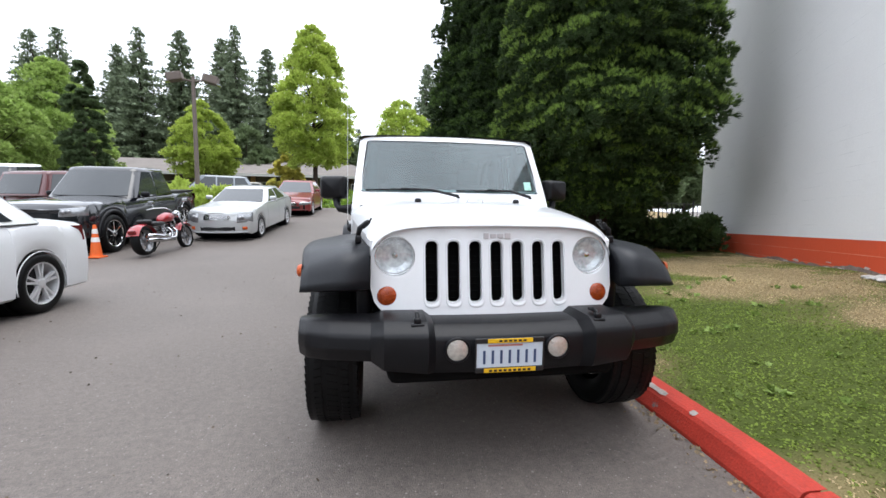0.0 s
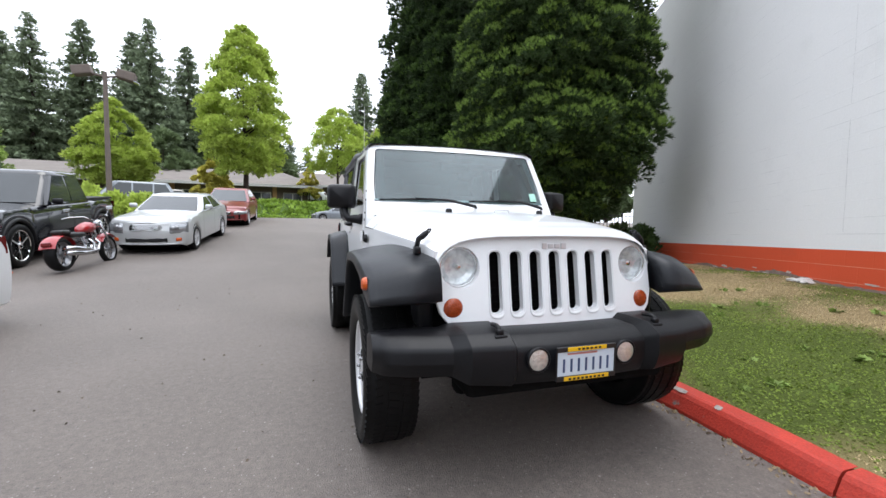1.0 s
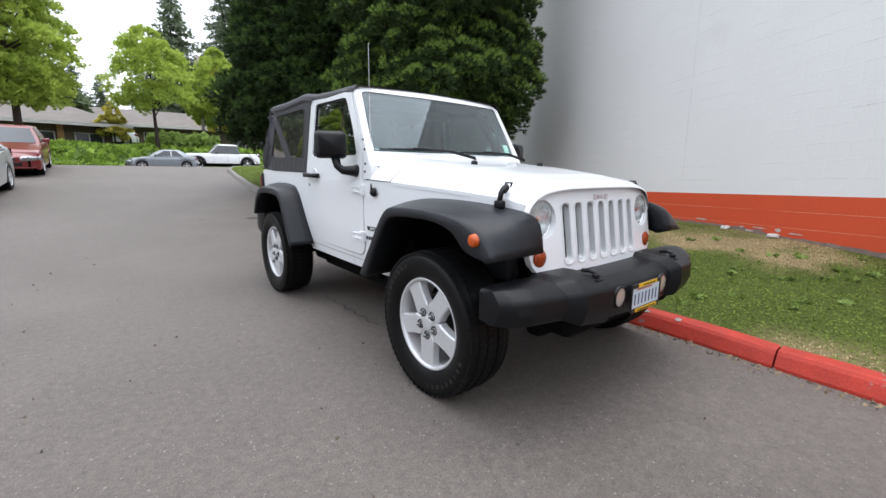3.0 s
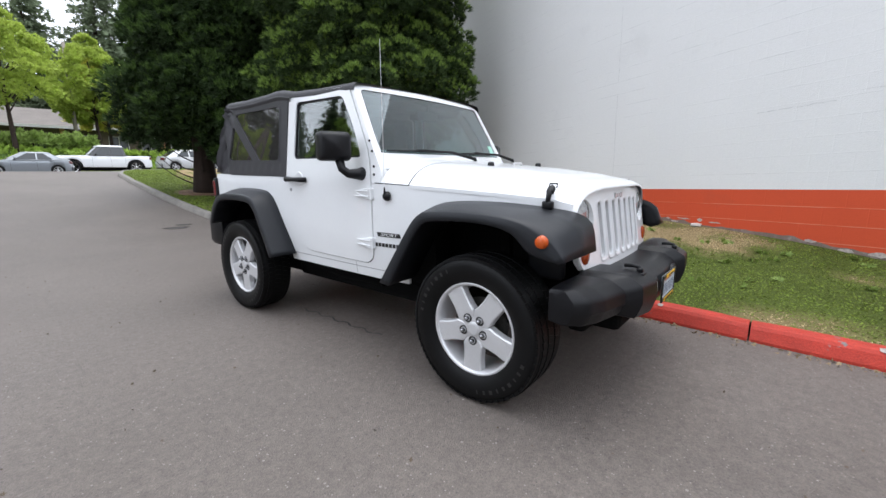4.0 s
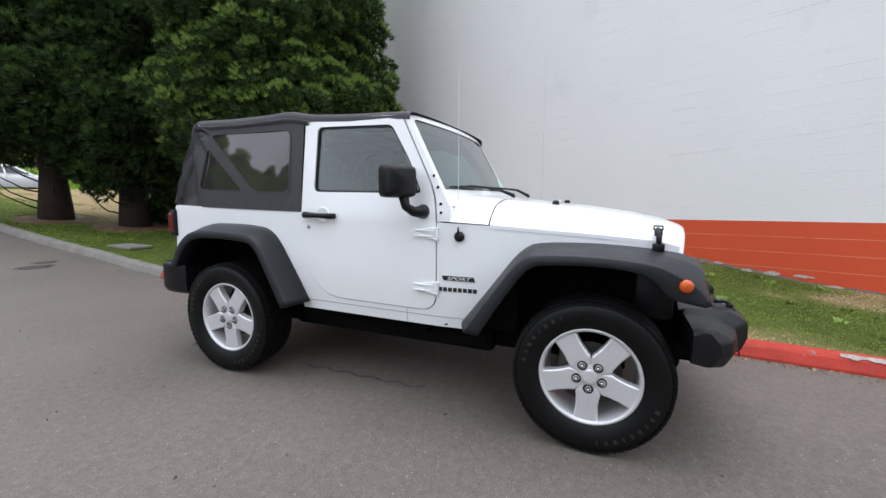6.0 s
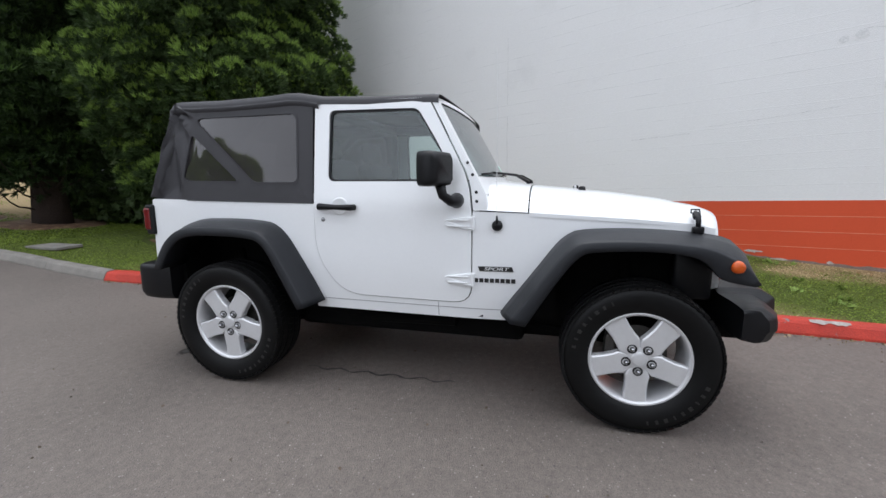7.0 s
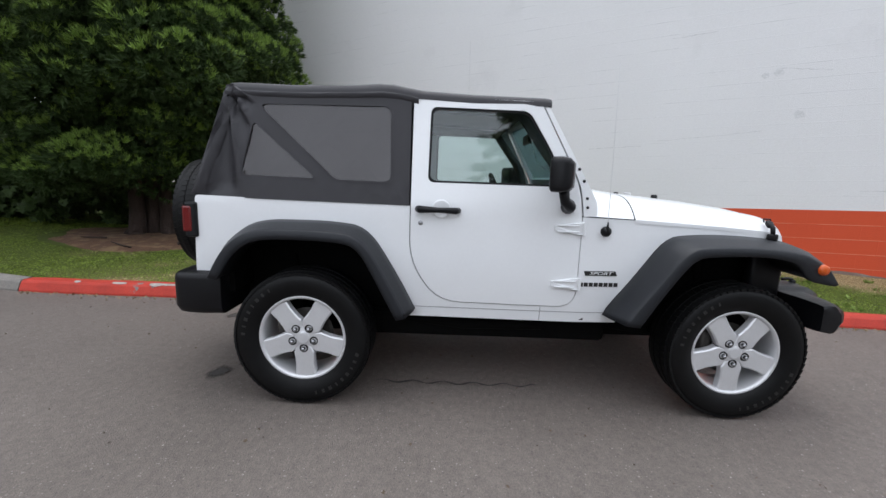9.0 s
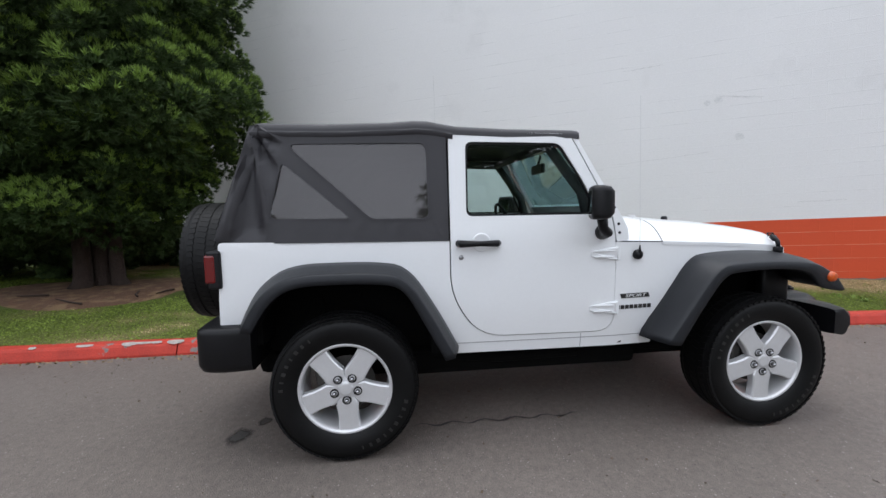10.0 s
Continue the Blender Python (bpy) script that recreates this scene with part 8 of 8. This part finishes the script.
# low broad weeds in the lawn
gw = np.random.default_rng(9)
M_weed = leaf_material("weed_leaves", (0.23, 0.32, 0.08), 0.35, 3, 12, 0.3)
P, D, S = [], [], []
for _ in range(90):
    x, y = gw.uniform(1.3, 4.2), gw.uniform(-5.5, 2.5)
    if x > wall_x(y) - 0.2:
        continue
    for k in range(int(gw.integers(3, 8))):
        a = gw.uniform(0, 6.28)
        P.append((x + 0.03 * math.cos(a), y + 0.03 * math.sin(a), lawn_z(x, y) + 0.012))
        D.append((math.cos(a), math.sin(a), 0.35))
        S.append(gw.uniform(0.025, 0.06))
v, f = scatter(np.array(P), np.array(D), np.array(S), "leaf", gw)
tagged(new("lawn_weeds", np_mesh("lawn_weeds", v, f, M_weed)), "broad-leaved weeds low in the lawn", "weeds", kind="stuff")

# crumpled white litter by the foot of the wall
M_paper = material("grey_white_litter", (0.52, 0.50, 0.47), 0.8, vary=0.3, scale=14)
for s, out, r in ((0.55, 0.10, 0.09), (0.40, 0.14, 0.07), (0.68, 0.16, 0.06), (-0.9, 0.06, 0.06), (-1.6, 0.05, 0.07)):
    p = wall_point(s, 0, -out)
    bm = bmesh.new()
    bmesh.ops.create_icosphere(bm, subdivisions=2, radius=r)
    for q in bm.verts:
        q.co = Vector((q.co.x * 1.5, q.co.y, q.co.z * 0.45)) * (1 + 0.5 * noise.noise(q.co * 22 + Vector((s, 0, 0))))
    ob = part("litter", bm, M_paper, None, m=Matrix.Translation((p.x, p.y, lawn_z(p.x, p.y) + r * 0.25)))
    tagged(ob, "crumpled pale litter lying against the wall", "litter", "litter by the wall")

# tar seam, oil stains, twigs and leaves on the asphalt
M_tar = material("black_tar_seam", (0.018, 0.017, 0.016), 0.5, vary=0.3, scale=20)
M_oil = material("dark_oil_stain", (0.040, 0.037, 0.034), 0.7, vary=0.35, scale=12)


def ribbon(name, label, pts, w, mat, cat):
    bm = bmesh.new()
    p = [Vector(q) for q in pts]
    l, r = [], []
    for i, q in enumerate(p):
        d = (p[min(i + 1, len(p) - 1)] - p[max(i - 1, 0)]).normalized()
        k = w * rng.uniform(0.4, 1.3) * (0.2 if i in (0, len(p) - 1) else 1)
        s = Vector((-d.y, d.x)) * k
        l.append((q.x + s.x, q.y + s.y, road_z(q.x, q.y) + 0.004))
        r.append((q.x - s.x, q.y - s.y, road_z(q.x, q.y) + 0.004))
    loft(bm, [l, r])
    tagged(part(name, bm, mat, None, label), category=cat, kind="structure")


ribbon("tar_seam", "black tar-filled crack in the asphalt", [(-0.60 + 0.02 * math.sin(k * 1.3), lerp(0.85, -0.20, k / 26)) for k in range(27)], 0.008, M_tar, "crack")


def soak(mat):
    """Lets a stain thin out towards its rim."""
    n, l = mat.node_tree.nodes, mat.node_tree.links
    at, ns, mu, tr, mx = n.new("ShaderNodeAttribute"), n.new("ShaderNodeTexNoise"), n.new("ShaderNodeMath"), n.new("ShaderNodeBsdfTransparent"), n.new("ShaderNodeMixShader")
    at.attribute_name = "soaked"
    ns.inputs["Scale"].default_value, ns.inputs["Detail"].default_value = 38, 4
    co = n.new("ShaderNodeTexCoord")
    l.new(co.outputs["Object"], ns.inputs["Vector"])
    mu.operation, mu.use_clamp = "MULTIPLY_ADD", True
    mu.inputs[1].default_value = 1.7
    off = n.new("ShaderNodeMath")
    off.operation = "SUBTRACT"
    off.inputs[1].default_value = 0.75
    l.new(ns.outputs["Fac"], off.inputs[0])
    l.new(at.outputs["Fac"], mu.inputs[0])
    l.new(off.outputs[0], mu.inputs[2])
    l.new(mu.outputs[0], mx.inputs["Fac"])
    l.new(tr.outputs["BSDF"], mx.inputs[1])
    l.new(n["Principled BSDF"].outputs["BSDF"], mx.inputs[2])
    l.new(mx.outputs["Shader"], n["Material Output"].inputs["Surface"])


soak(M_oil)
for x, y, r in ((-0.56, 1.88, 0.12), (-0.40, 1.78, 0.07), (0.55, 2.35, 0.09), (0.5, 6.9, 0.30), (0.75, 7.2, 0.20)):
    bm = bmesh.new()
    loft(bm, [[(x + r * k * math.cos(q * 0.449) * (1 + 0.2 * math.sin(q * 1.35 + x)), y + 0.7 * r * k * math.sin(q * 0.449) * (1 + 0.2 * math.cos(q * 0.9 + y)), road_z(x, y + 0.7 * r * k * math.sin(q * 0.449)) + 0.004) for q in range(14)] for k in (0.02, 0.3, 0.6, 1.0)], closed=True)
    ob = part("oil_stain", bm, M_oil, None, "small dark oil stain soaked into the asphalt")
    layer = ob.data.attributes.new("soaked", "FLOAT", "POINT")
    for q in ob.data.vertices:
        layer.data[q.index].value = (1.0, 0.85, 0.5, 0.0)[q.index // 14]
    tagged(ob, category="stain", kind="structure")
gs = np.random.default_rng(17)
n = 900
ys_k = gs.uniform(-5.5, 4.8, n)
P = np.array([(kerb_x(y) - 0.03 - abs(gs.normal()) * 0.06, y, road_z(0, y) + 0.003) for y in ys_k])
D = np.stack([gs.normal(size=n), gs.normal(size=n), np.full(n, 0.2)], axis=1)
v, f = scatter(P, D, gs.uniform(0.005, 0.022, n), "leaf", gs)
tagged(new("gutter_debris", np_mesh("gutter_debris", v, f, material("gutter_litter", (0.27, 0.20, 0.12), 0.95, vary=0.4, scale=8))), "dry leaves and dirt along the kerb foot", "debris", kind="stuff")
P = np.array([(x, y, road_z(x, y) + 0.003) for x, y in zip(gs.uniform(-4, 0.95, 420), gs.uniform(-4.5, 5, 420))])
D = np.stack([gs.normal(size=420), gs.normal(size=420), np.full(420, 0.12)], axis=1)
v, f = scatter(P, D, gs.uniform(0.004, 0.016, 420), "leaf", gs)
tagged(new("ground_debris", np_mesh("ground_debris", v, f, material("brown_debris", (0.10, 0.075, 0.05), 0.9, vary=0.4, scale=8))), "scattered twigs and leaf crumbs on the asphalt", "debris", kind="stuff")
M_pebble = material("pale_pebbles", (0.34, 0.32, 0.29), 0.9, vary=0.3, scale=30, island=True)
n = 700
P = np.array([(x, y, road_z(x, y) + 0.001) for x, y in zip(gs.uniform(-4.2, 1.0, n), gs.uniform(-4.8, 4, n))])
t = np.array([(1, 0, 0), (-0.5, 0.85, 0), (-0.5, -0.85, 0), (0.1, 0.1, 0.7)])
sz = gs.uniform(0.0015, 0.006, n)
V = (t[None] * sz[:, None, None] + P[:, None, :]).reshape(-1, 3)
F = (np.array([(0, 1, 3), (1, 2, 3), (2, 0, 3)])[None] + (np.arange(n) * 4)[:, None, None]).reshape(-1, 3)
tagged(new("loose_grit", np_mesh("loose_grit", V, F, M_pebble)), "loose pale grit on the asphalt", "grit", kind="stuff")

# utility lid in the lawn by the grey kerb
bm = bmesh.new()
box(bm, (2.05, 7.2, lawn_z(2.05, 7.2) + 0.02), (0.4, 0.7, 0.05), 0.01)
tagged(part("utility_cover", bm, M_kerb_grey, None, "grey concrete utility cover set in the lawn"), category="cover", kind="structure")
